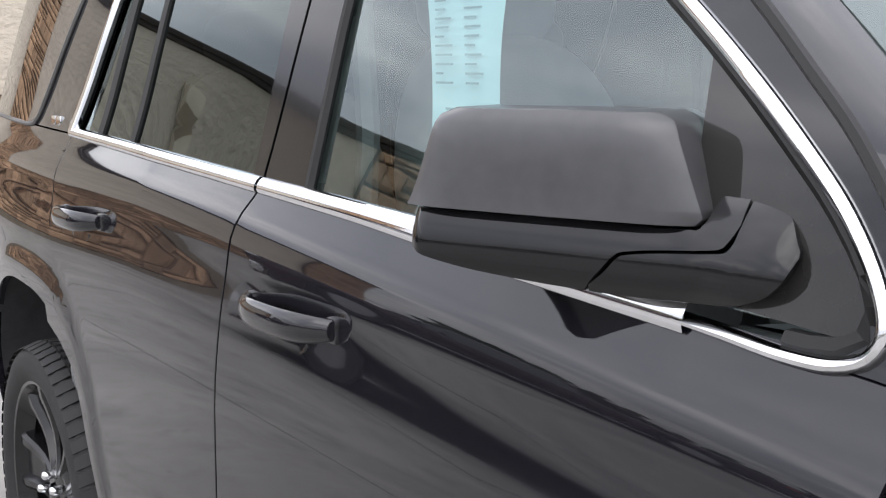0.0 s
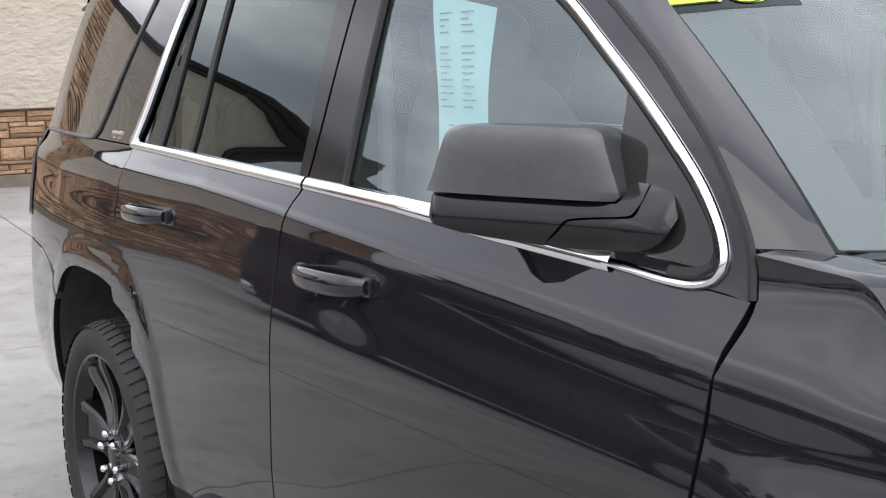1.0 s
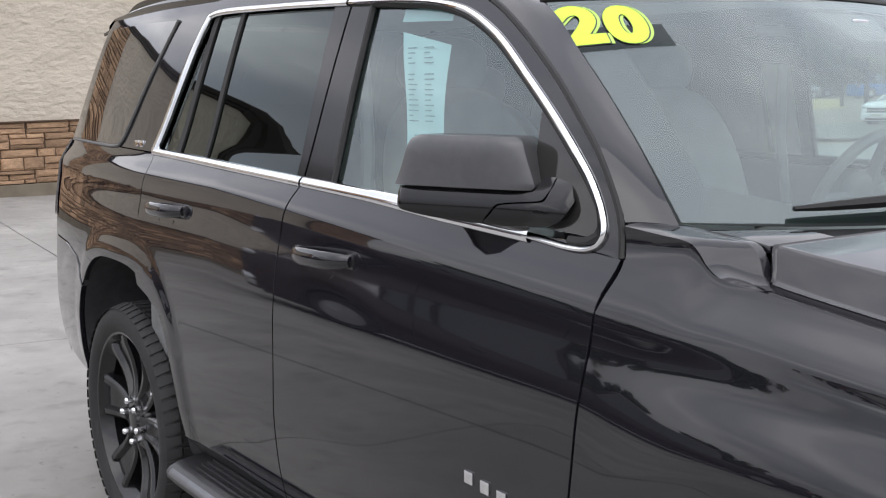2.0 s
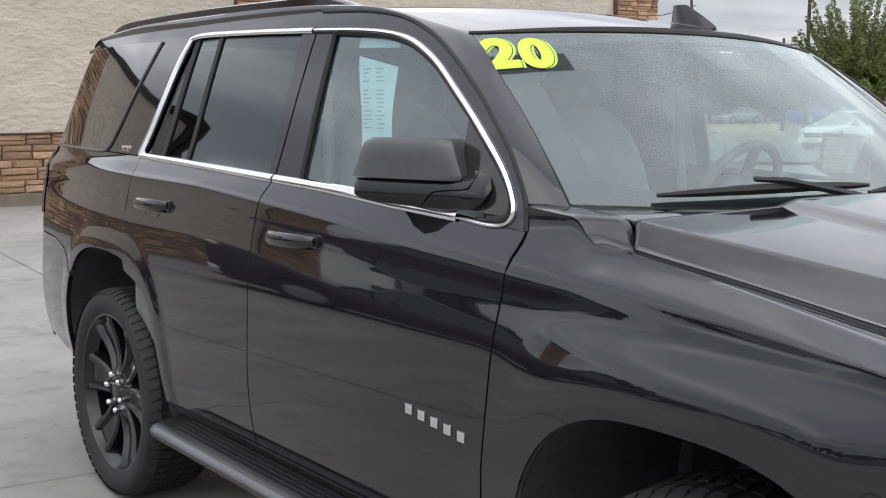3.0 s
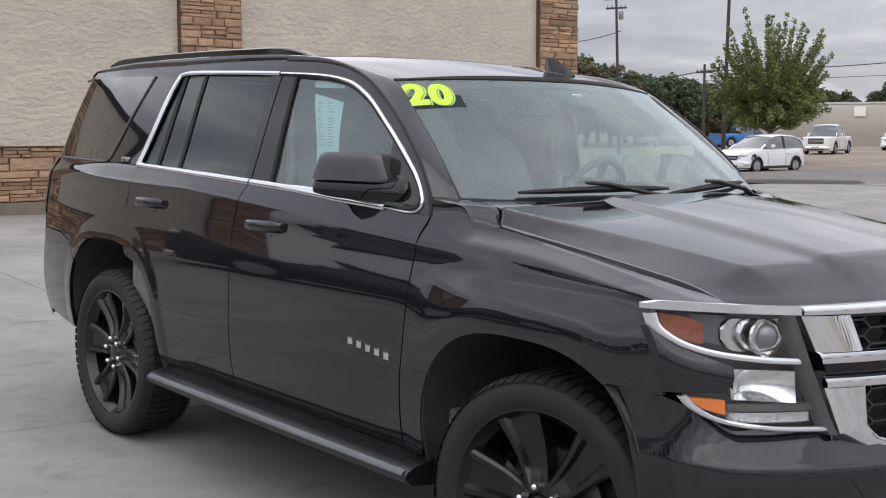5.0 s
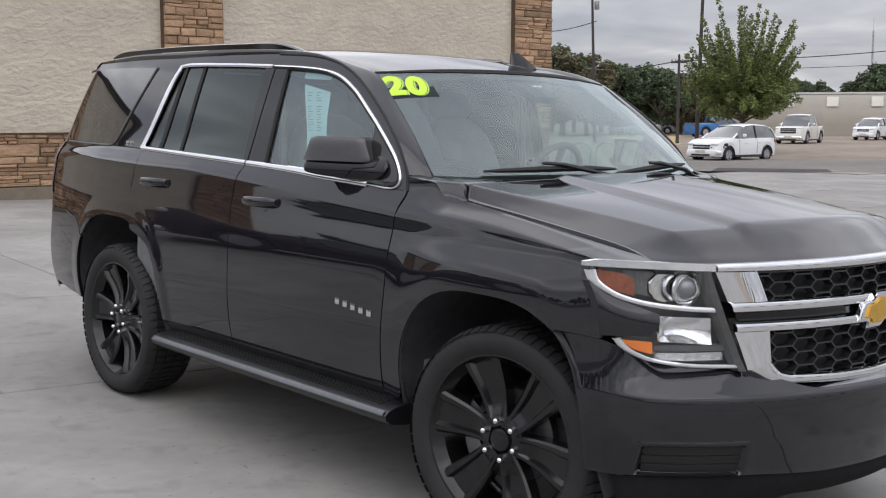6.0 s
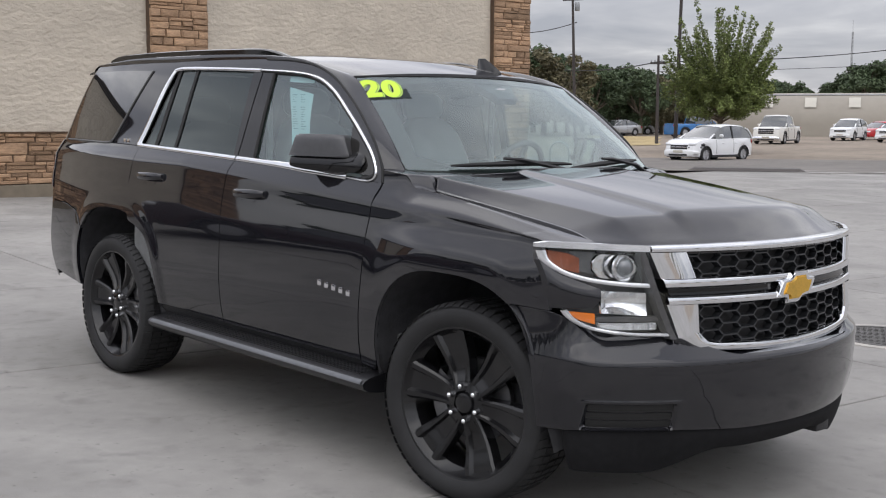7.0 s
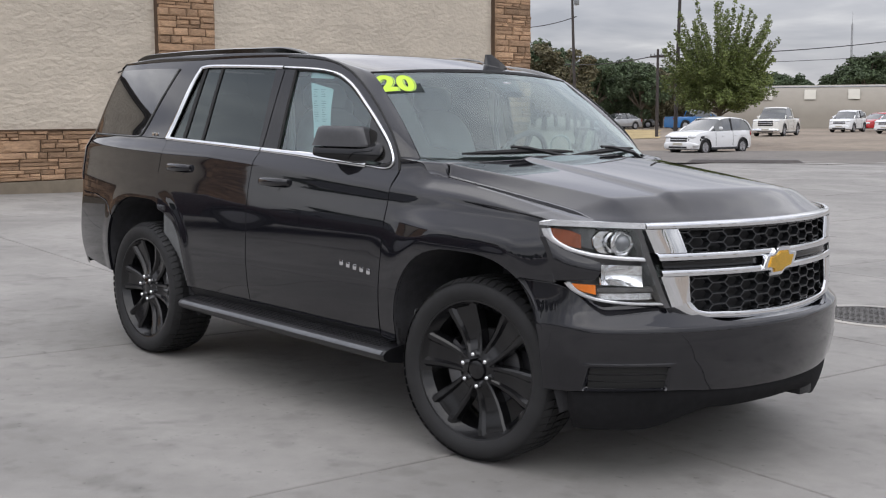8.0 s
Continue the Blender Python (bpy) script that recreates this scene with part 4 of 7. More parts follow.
def grille():
    g = part("grille", col_fill(0.66, -0.66, pchip_s([(0, 0.705), (0.5, 0.73), (0.66, 0.80)], 1), lambda y: 1.09, 24, 8, -0.07, 0.0), GRILLE_DARK, suv)
    g["label"] = "bright two-tier grille with dark honeycomb mesh and gold badge"
    mirror = lambda pts: [(-y, z) for y, z in pts] + [(y, z) for y, z in pts[::-1]]  # noqa: E731
    half = lambda *pts: mirror(pts)  # noqa: E731
    ring_bar(half((0.722, 1.084), (0.4, 1.083), (0.0, 1.083)), half((0.722, 1.108), (0.4, 1.112), (0.0, 1.113)), 0, "top_bar", g)
    ring_bar(half((0.672, 0.952), (0.4, 0.952), (0.0, 0.950)), half((0.684, 0.988), (0.4, 0.987), (0.0, 0.985)), 0, "upper_middle_bar", g)
    ring_bar(half((0.662, 0.888), (0.4, 0.886), (0.0, 0.884)), half((0.668, 0.920), (0.4, 0.918), (0.0, 0.916)), 0, "lower_middle_bar", g)
    ring_bar(half((0.622, 0.770), (0.56, 0.728), (0.50, 0.714), (0.25, 0.697), (0.0, 0.690)), half((0.535, 0.790), (0.50, 0.752), (0.46, 0.742), (0.25, 0.732), (0.0, 0.728)), 0, "bottom_bar", g)
    ring_bar(half((0.640, 0.920), (0.0, 0.918)), half((0.652, 0.950), (0.0, 0.948)), 0, "middle_slot", g, TRIM_BLACK, 0.02, -0.008)
    for s in (-1, 1):
        ring_bar([(s * 0.722, 1.084), (s * 0.684, 0.986)], [(s * 0.578, 1.084), (s * 0.540, 0.986)], 0, "upper_end_block", g, n=8, out=0.012)
        ring_bar([(s * 0.664, 0.890), (s * 0.622, 0.765)], [(s * 0.535, 0.890), (s * 0.532, 0.785)], 0, "lower_end_block", g, n=8)
    for z0, z1, ye, name in ((0.988, 1.084, 0.575, "upper_mesh"), (0.730, 0.886, 0.535, "lower_mesh")):
        bm = bmesh.new()
        a, b, h = 0.058, 0.034, 0.0225
        for col in range(-11, 12):
            for r in range(-1, 6):
                cy, cz = col * (a + b), z0 + (2 * r + (col % 2)) * h + 0.010
                hexa = [(cy - a, cz), (cy - b, cz + h), (cy + b, cz + h), (cy + a, cz)]
                walls = [(hexa[k], hexa[k + 1]) for k in range(3)]
                for (y0, a0), (y1, a1) in walls:
                    if min(a0, a1) < z0 - 0.022 or max(a0, a1) > z1 + 0.022 or max(abs(y0), abs(y1)) > ye + 0.03:
                        continue
                    d = Vector((y1 - y0, a1 - a0)).normalized() * 0.0026
                    nx, nz = -d.y, d.x
                    q = [face_point(y0 + nx, a0 + nz, -0.012), face_point(y1 + nx, a1 + nz, -0.012), face_point(y1 - nx, a1 - nz, -0.012), face_point(y0 - nx, a0 - nz, -0.012)]
                    back = [p - Vector((0.032, 0, 0)) for p in q]
                    vf, vb = [bm.verts.new(p) for p in q], [bm.verts.new(p) for p in back]
                    bm.faces.new(vf)
                    for i in range(4):
                        bm.faces.new((vf[i], vb[i], vb[(i + 1) % 4], vf[(i + 1) % 4]))
        bmesh.ops.recalc_face_normals(bm, faces=bm.faces)
        part(name, bm, GRILLE_MESH, g, smooth=False)
    # badge: a plain slanted cross
    def cross(k):
        w, h, c, v = 0.128 * k + 0.004, 0.032 * k, 0.050 * k, 0.062 * k
        sl = 0.35
        p = [(-w, -h), (-c - h * sl, -h), (-c - v * sl, -v), (c - v * sl, -v), (c - h * sl, -h), (w - h * 2 * sl, -h), (w, h), (c + h * sl, h), (c + v * sl, v), (-c + v * sl, v), (-c + h * sl, h), (-w + h * 2 * sl, h)]
        return p
    at = Matrix.Translation((2.372, 0, 0.926)) @ Matrix(((0, 0, 1, 0), (1, 0, 0, 0), (0, 1, 0, 0), (0, 0, 0, 1))) @ Matrix.Rotation(radians(4), 4, "X")
    bm = bmesh.new()
    prism(bm, cross(1.0), 0.020, at, 0.006)
    badge = part("badge", bm, CHROME, g, "gold cross-shaped badge with a bright rim", angle=30)
    bm = bmesh.new()
    prism(bm, cross(0.74), 0.026, at, 0.005)
    part("badge_face", bm, GOLD, g, "gold badge face", angle=30)


GRILLE_DARK = material("grille_backing", (0.008, 0.008, 0.009), 0.6, vary=0.3, scale=30)
GRILLE_MESH = material("grille_mesh_plastic", (0.019, 0.020, 0.022), 0.35, vary=0.2, scale=60, coat=0.2)


def tyre_mesh():
    bm = bmesh.new()
    lathe(bm, [(0.304, -0.105), (0.309, -0.122), (0.325, -0.134), (0.350, -0.141), (0.372, -0.139), (0.392, -0.130), (0.402, -0.116), (0.4045, -0.10), (0.405, 0.0), (0.4045, 0.10), (0.402, 0.116), (0.392, 0.130), (0.345, 0.141), (0.296, 0.122), (0.292, 0.105)], 80)
    return bm


def tread_mesh():
    """Tread blocks: two shoulders and three ribs."""
    bm = bmesh.new()
    r, n = 0.412, 64
    for k in range(n):
        a = k * math.tau / n
        for y0, y1, w, skew in ((-0.137, -0.092, 0.80, 0.25), (-0.084, -0.034, 0.66, -0.2), (-0.026, 0.026, 0.66, 0.2), (0.034, 0.084, 0.66, -0.2), (0.092, 0.137, 0.80, 0.25)):
            da = math.tau / n * w / 2
            vs = []
            for lvl in (0, 1):
                for sy, y in ((-1, y0), (1, y1)):
                    for sa in (-1, 1):
                        edge = abs(y) > 0.13
                        rr = (0.396 if edge else 0.403) if lvl == 0 else (r - 0.014 if edge else r)
                        aa = a + sa * da * (0.92 if lvl else 1.0) + skew * sy * da
                        yy = y if lvl == 0 else y * 0.985
                        vs.append(bm.verts.new((rr * math.cos(aa), yy, rr * math.sin(aa))))
            lo, hi = vs[:4], vs[4:]
            for q in ((hi[0], hi[1], hi[3], hi[2]), (lo[0], lo[1], hi[1], hi[0]), (lo[1], lo[3], hi[3], hi[1]), (lo[3], lo[2], hi[2], hi[3]), (lo[2], lo[0], hi[0], hi[2])):
                bm.faces.new(q)
    bmesh.ops.recalc_face_normals(bm, faces=bm.faces)
    return bm


def wheel(name, m, label):
    w = thing(name, "", "", m=m)
    w.parent = suv
    t = part("tyre", tyre_mesh(), RUBBER, w, angle=35)
    tagged(part("tread", tread_mesh(), RUBBER, t, "worn all-terrain tread blocks", angle=35), kind="stuff")
    rim = bmesh.new()
    lathe(rim, [(0.300, 0.118), (0.306, 0.118), (0.306, 0.108), (0.290, 0.09), (0.282, 0.03), (0.278, -0.08), (0.295, -0.10), (0.309, -0.112), (0.317, -0.121), (0.313, -0.125), (0.305, -0.123), (0.296, -0.108), (0.283, -0.09), (0.275, -0.08)], 72)
    part("rim", rim, WHEEL, w, "gloss black rim")
    # six tapered spokes, each with a sunk middle
    for k in range(6):
        bm = bmesh.new()
        rows = []
        for i in range(9):
            t_ = i / 8
            r = 0.050 + (0.290 - 0.050) * t_
            half = 0.037 + 0.047 * t_ ** 1.1
            dish = -0.098 + 0.030 * math.sin(math.pi * min(t_ * 1.1, 1)) * 0.6 + 0.012 * (1 - t_)
            row = []
            for x, d in ((-1.0, 0.06), (-1.0, 0.008), (-0.86, 0.0), (-0.62, 0.0), (-0.46, 0.016 * smooth01((t_ - 0.12) / 0.2)), (0.46, 0.016 * smooth01((t_ - 0.12) / 0.2)), (0.62, 0.0), (0.86, 0.0), (1.0, 0.008), (1.0, 0.06)):
                row.append(Vector((r, dish + d - 0.012, x * half)))
            rows.append(row)
        add_grid(bm, rows)
        bmesh.ops.rotate(bm, verts=bm.verts, cent=(0, 0, 0), matrix=Matrix.Rotation(k * math.tau / 6 + 0.18, 3, "Y"))
        bmesh.ops.recalc_face_normals(bm, faces=bm.faces)
        part("spoke", bm, WHEEL, w, angle=30)
    bm = bmesh.new()
    lathe(bm, [(0.098, -0.03), (0.094, -0.080), (0.088, -0.089), (0.05, -0.090), (0.046, -0.092), (0.040, -0.105), (0.030, -0.108), (0.0005, -0.109)], 36)
    part("hub", bm, WHEEL, w, angle=35)
    for k in range(6):
        bm = bmesh.new()
        a = (k + 0.5) * math.tau / 6 + 0.18
        lathe(bm, [(0.012, 0.0), (0.012, -0.022), (0.0095, -0.028), (0.005, -0.031), (0.0005, -0.032)], 8)
        bmesh.ops.translate(bm, verts=bm.verts, vec=(0.071 * math.cos(a), -0.094, 0.071 * math.sin(a)))
        part("lug_nut", bm, CHROME, w, "bright lug nut")
    bm = bmesh.new()
    lathe(bm, [(0.08, 0.0), (0.08, -0.02), (0.175, -0.02), (0.178, -0.012), (0.175, 0.006), (0.08, 0.006)], 48)
    part("brake_disc", bm, STEEL, w)
    bm = bmesh.new()
    rows = []
    for i in range(9):
        a = radians(-35 + 70 * i / 8) + (math.pi if name == "front_wheel" else 0)
        rows.append([Vector((r * math.cos(a), y, r * math.sin(a))) for r, y in ((0.13, -0.03), (0.13, -0.055), (0.14, -0.062), (0.19, -0.062), (0.2, -0.05), (0.2, 0.02))])
    add_grid(bm, rows)
    part("brake_caliper", bm, STEEL, w)
    return w


def wheels():
    for s in (-1, 1):
        spin = 0 if s < 0 else 180
        base = Matrix.Translation((AXLE_F, s * (HUB_Y - 0.092), HUB_Z)) @ Matrix.Rotation(radians(STEER + spin), 4, "Z")
        wheel("front_wheel", base @ Matrix.Rotation(radians(1), 4, "Y"), "")
        base = Matrix.Translation((AXLE_R, s * (HUB_Y - 0.092), HUB_Z)) @ Matrix.Rotation(radians(spin), 4, "Z")
        wheel("rear_wheel", base @ Matrix.Rotation(radians(-4), 4, "Y"), "")
        # wheel wells
        for xc in (AXLE_F, AXLE_R):
            pts = arch(xc, 0, 180, 28)
            pts = [(pts[0][0], 0.30)] + pts + [(pts[-1][0], 0.30)]
            rows = []
            for d in (0.0, 0.012, 0.03, 0.30, 0.55):
                rows.append([Vector((xc + (x - xc) * (1 + (0.012 if d > 0.02 else 0)), s * (half_width(x, z) - 0.004 - d), z + (0.01 if d > 0.02 else 0))) for x, z in pts])
            rows.append([Vector((xc + (x - xc) * 0.3, s * 0.42, 0.30 + (z - 0.30) * 0.3)) for x, z in pts])
            part("wheel_well", grid_mesh(rows, flip=s > 0), WELL, suv)


STEER = 9.0
WELL = material("wheel_well_liner", (0.065, 0.065, 0.070), 0.9, vary=0.3, scale=20, bump=0.2, bump_scale=80)


def running_board(s):
    prof = [(0.90, 0.43), (0.93, 0.438), (1.02, 0.424), (1.052, 0.412), (1.064, 0.398), (1.060, 0.380), (1.035, 0.362), (0.96, 0.350), (0.90, 0.352)]
    xs = [-0.935, -0.92, -0.86, -0.5, 0, 0.5, 0.90, 0.955, 0.966]
    rows = []
    for x in xs:
        e = 1 - 0.03 * smooth01((abs(x - 0.03) - 0.90) / 0.07)
        rows.append([Vector((x, s * (0.86 + (y - 0.86) * e), z)) for y, z in prof])
    bm = grid_mesh(rows, True, flip=s < 0)
    bm.verts.ensure_lookup_table()
    n = len(prof)
    bm.faces.new([bm.verts[i] for i in range(n)])
    bm.faces.new([bm.verts[len(bm.verts) - n + i] for i in range(n)])
    bmesh.ops.recalc_face_normals(bm, faces=bm.faces)
    board = part("running_board", bm, BOARD, suv, "dark running board with a bright edge strip", angle=50)
    rows = [[Vector((x, s * y, z)) for y, z in ((1.050, 0.4165), (1.058, 0.411), (1.0655, 0.402), (1.0658, 0.398))] for x in (-0.90, 0, 0.5, 0.950)]
    part("edge_strip", grid_mesh(rows, flip=s > 0), EDGE_GREY, board)
    bm = bmesh.new()
    for k in range(5):
        y = 0.94 + 0.018 * k
        z = 0.4385 - (y - 0.93) * 0.155
        box(bm, (-0.84, s * y - 0.004, z - 0.002), (0.88, s * y + 0.004, z + 0.0035))
    part("step_ribs", bm, BOARD, board)
    for x in (-0.75, 0.05, 0.8):
        bm = bmesh.new()
        box(bm, (x - 0.03, min(s * 0.70, s * 0.95), 0.355), (x + 0.03, max(s * 0.70, s * 0.95), 0.385), None, 0.005)
        part("bracket", bm, PLASTIC, board)
    # rocker below the doors
    rows = [[Vector((x, s * y, z)) for y, z in ((half_width(x, 0.52) - 0.022, 0.52), (half_width(x, 0.47) - 0.02, 0.465), (0.93, 0.43), (0.90, 0.37), (0.82, 0.34))] for x in (-0.985, -0.6, -0.2, 0.3, 0.7, 0.978)]
    part("rocker", grid_mesh(rows, flip=s > 0), PLASTIC, suv)


BOARD = material("step_board_black", (0.012, 0.012, 0.014), 0.35, vary=0.3, scale=25, bump=0.15, bump_scale=500, bump_dist=0.002, coat=0.2)
EDGE_GREY = material("step_edge_grey", (0.15, 0.155, 0.165), 0.35, 0.5, vary=0.15, scale=40)


def door_handle(s, xc, zc, door):
    """Pull handle over a flat black patch that paints the shade of a scooped recess, with bright-edged keeper below."""
    m = Matrix.Translation((xc, s * half_width(xc, zc), zc)) @ Matrix.Rotation(radians(-1.5), 4, "Y")
    bm = bmesh.new()
    rows = []
    for i in range(17):
        t = i / 16 * 2 - 1
        x = 0.135 * t
        bow = 0.036 * (1 - abs(t) ** 3.2) + 0.006
        h = 0.0215 * (1 - 0.35 * abs(t) ** 4)
        row = []
        for k in range(12):
            a = k * math.tau / 12
            row.append(Vector((x, s * (bow + 0.0105 * math.cos(a)), h * math.sin(a))))
        rows.append(row)
    vs = add_grid(bm, rows, True, flip=s < 0)
    bm.faces.new(vs[0])
    bm.faces.new(vs[-1])
    bmesh.ops.transform(bm, matrix=m, verts=bm.verts)
    bmesh.ops.recalc_face_normals(bm, faces=bm.faces)
    h = part("door_handle", bm, PAINT, door, "gloss black pull handle")
    # flat disc on the door skin, near black in place of the scoop's shade
    bm = bmesh.new()
    rows = []
    for i in range(6):
        k = i / 5
        rows.append([Vector((0.066 * (1 - 0.9 * k) * math.cos(a) - 0.006, s * 0.0025, 0.036 * (1 - 0.9 * k) * math.sin(a) - 0.022)) for a in (j * math.tau / 24 for j in range(24))])
    add_grid(bm, rows, True, flip=s > 0)
    bmesh.ops.transform(bm, matrix=m, verts=bm.verts)
    part("recess_shade_patch", bm, RECESS_SHADE, h)
    bm = bmesh.new()
    tube(bm, [m @ Vector((0.064 * math.cos(a) - 0.006, s * 0.004, 0.035 * math.sin(a) - 0.022)) for a in (radians(200 + 140 * j / 14) for j in range(15))], 0.0035, 6)
    part("recess_lip", bm, TRIM_BLACK, h)
    for x in (-0.129, 0.129):
        bm = bmesh.new()
        box(bm, (x - 0.016, -0.012, -0.019), (x + 0.012, 0.008, 0.017), None, 0.006)
        bmesh.ops.scale(bm, vec=(1, s, 1), verts=bm.verts)
        bmesh.ops.transform(bm, matrix=m, verts=bm.verts)
        bmesh.ops.recalc_face_normals(bm, faces=bm.faces)
        part("handle_foot", bm, PAINT, h)


RECESS_SHADE = material("handle_recess_shade", (0.004, 0.004, 0.0045), 0.25, vary=0.2, scale=30, coat=0.5)


def superbox(bm, c, half, e=4.0, nu=28, nv=20, shape=None):
    """A box with softly rounded faces and corners (superellipsoid)."""
    f = lambda v, p: math.copysign(abs(v) ** p, v)  # noqa: E731
    rows = []
    for j in range(nv + 1):
        b = -math.pi / 2 + math.pi * j / nv
        row = []
        for i in range(nu):
            a = i * math.tau / nu
            p = Vector((half[0] * f(math.cos(b), 2 / e) * f(math.cos(a), 2 / e), half[1] * f(math.cos(b), 2 / e) * f(math.sin(a), 2 / e), half[2] * f(math.sin(b), 2 / e)))
            if shape:
                p = shape(p)
            row.append(p + Vector(c))
        rows.append(row)
    return add_grid(bm, rows, True)


def mirror(s, door):
    """Door mirror, folded back along the door: charcoal cap over a gloss black shell, on a short arm."""
    d, n, a0 = Vector((0.925, 0.380, 0)), Vector((0.380, -0.925, 0)), Vector((0.372, -1.050, 1.360))

    def at(u, z, out):
        p = a0 + d * u + n * out + Vector((0, 0, z))
        return Vector((p.x, -s * p.y, p.z))
    inward = Vector((-n.x, s * n.y, 0))
    rows = []
    for j in range(15):
        v = j / 14
        z = 0.0045 + 0.099 * v
        lo, hi = -0.001 + 0.034 * v ** 0.8, 0.323 - 0.038 * v
        r = 0.016 * (1 - math.sqrt(max(0.0, 1 - max(0.0, (v - 0.86) / 0.14) ** 2)))
        r2 = 0.010 * (1 - math.sqrt(max(0.0, 1 - max(0.0, (0.10 - v) / 0.10) ** 2)))
        lo, hi = lo + r, hi - r - r2
        row = []
        for i in range(29):
            k = (1 - math.cos(math.pi * i / 28)) / 2
            e = max(abs(2 * k - 1), 0.0)
            out = 0.010 - 0.013 * e ** 7 - 0.012 * v ** 9 - 0.006 * v
            row.append(at(lo + (hi - lo) * k, z, out))
        rows.append(row)
    cap = part("mirror_cap", sheet(rows, -s, 0.080, inward), CAP, door, "satin charcoal cap of the folded mirror", angle=60)
    def bulge(u, z):
        """The round of shell and arm: fullest a little below the cap, turning back at the pivot."""
        q = z + 0.034
        out = 0.012 - 0.032 * (q / 0.055) ** 2 + 3.4 * max(0.0, u - 0.29) ** 2
        return out - 0.055 * (1 - math.sqrt(max(0.0, 1 - max(0.0, (u - 0.335) / 0.084) ** 2)))
    low = pchip([(-0.004, -0.026), (0.010, -0.038), (0.029, -0.046), (0.104, -0.057), (0.186, -0.062), (0.208, -0.063), (0.2135, -0.056), (0.226, -0.043), (0.248, -0.0225), (0.330, -0.0135), (0.345, -0.0105), (0.353, -0.001), (0.358, 0.010)])
    high = pchip([(-0.004, 0.001), (0.316, 0.0015), (0.322, 0.006), (0.327, 0.020), (0.330, 0.0305), (0.358, 0.0300)])
    rows = []
    for j in range(15):
        v = j / 14
        row = []
        for i in range(97):
            u = -0.004 + 0.362 * i / 96
            z = low(u) + (high(u) - low(u)) * v
            row.append(at(u, z, bulge(u, z) - 0.03 * max(0.0, 1 - (u + 0.004) / 0.03) ** 2))
        rows.append(row)
    part("mirror_shell", sheet(rows, -s, 0.075, inward), TRIM_BLACK, cap, "gloss black mirror shell", angle=60)
    low = pchip([(0.213, -0.064), (0.245, -0.065), (0.301, -0.064), (0.350, -0.060), (0.382, -0.050), (0.402, -0.034), (0.414, -0.012)])
    high = pchip([(0.213, -0.0575), (0.219, -0.053), (0.230, -0.044), (0.250, -0.0255), (0.332, -0.0165), (0.349, -0.0135), (0.357, -0.002), (0.3615, 0.029), (0.385, 0.0275), (0.400, 0.020), (0.414, -0.006)])
    rows = []
    for j in range(15):
        v = j / 14
        row = []
        for i in range(81):
            u = 0.213 + 0.201 * i / 80
            z = low(u) + (high(u) - low(u)) * v
            row.append(at(u, z, bulge(u, z) - 0.001))
        rows.append(row)
    part("mirror_arm", sheet(rows, -s, 0.085, inward), TRIM_BLACK, cap, "gloss black mirror arm", angle=60)
    rows = [[at(u, z, -0.078) for u in (0.02, 0.16, 0.30)] for z in (-0.03, 0.03, 0.09)]
    part("mirror_glass", sheet(rows, s, 0.006, -inward), MIRROR_GLASS, cap)
    # sail plate behind the arm
    rows = coons([(0.642, 1.300), (0.822, 1.290)], [(0.822, 1.290), (0.832, 1.325), (0.786, 1.383)], [(0.620, 1.515), (0.786, 1.383)], [(0.642, 1.300), (0.630, 1.40), (0.620, 1.515)], 8, 8)
    part("sail_plate", skin(rows, s, -0.004, 0.01), SAIL, door)


MIRROR_GLASS = material("mirror_silver", (0.9, 0.9, 0.9), 0.01, 1.0)
SAIL = material("sail_plate_black", (0.022, 0.021, 0.020), 0.05, vary=0.15, scale=30, coat=0.3)


def roof_rail(s):
    bm = bmesh.new()
    c = spline([(-2.04, 0.695, 1.840), (-1.95, 0.698, 1.862), (-1.6, 0.702, 1.876), (-1.0, 0.705, 1.881), (-0.50, 0.703, 1.874), (-0.30, 0.698, 1.862), (-0.10, 0.690, 1.822)], 40)
    rows = []
    for i, p in enumerate(c):
        t = i / 40
        h = 0.013 + 0.006 * smooth01((t - 0.72) / 0.12) * (1 - smooth01((t - 0.93) / 0.07))
        rows.append([Vector((p.x, s * (p.y + w), p.z + z)) for w, z in ((-0.022, -h - 0.03), (-0.022, h * 0.6), (-0.012, h), (0.012, h), (0.022, h * 0.6), (0.022, -h - 0.03))])
    vs = add_grid(bm, rows, True)
    bm.faces.new(vs[0])
    bm.faces.new(vs[-1])
    bmesh.ops.recalc_face_normals(bm, faces=bm.faces)
    rail = part("roof_rail", bm, TRIM_BLACK, suv, "black roof rail", angle=50)


def fin():
    """Shark-fin aerial: a long low foot with a blade that rises to the rear."""
    c, z0 = Vector((0.365, 0.235, 0)), 1.762
    bm = bmesh.new()
    superbox(bm, (c.x, c.y, z0 + 0.022), (0.125, 0.046, 0.030), 2.6, 28, 12, lambda p: Vector((p.x, p.y * (1 - 0.45 * max(0, p.x / 0.108)), p.z - 0.018 * p.x / 0.108)))
    rows = []
    for k in range(7):
        t = k / 6
        nose, tail, w = 0.100 - 0.128 * t ** 1.15, -0.092 + 0.010 * t, 0.024 * (1 - t) + 0.008
        rows.append([Vector((c.x + nose * a + tail * (1 - a), c.y + w * b, z0 + 0.032 + 0.080 * t)) for a, b in ((1.0, 0.0), (0.85, 0.7), (0.5, 1.0), (0.15, 0.8), (0.0, 0.0), (0.15, -0.8), (0.5, -1.0), (0.85, -0.7))])
    vs = add_grid(bm, rows, True)
    bm.faces.new(vs[-1])
    bmesh.ops.recalc_face_normals(bm, faces=bm.faces)
    part("roof_antenna", bm, TRIM_BLACK, suv, "black shark-fin antenna")


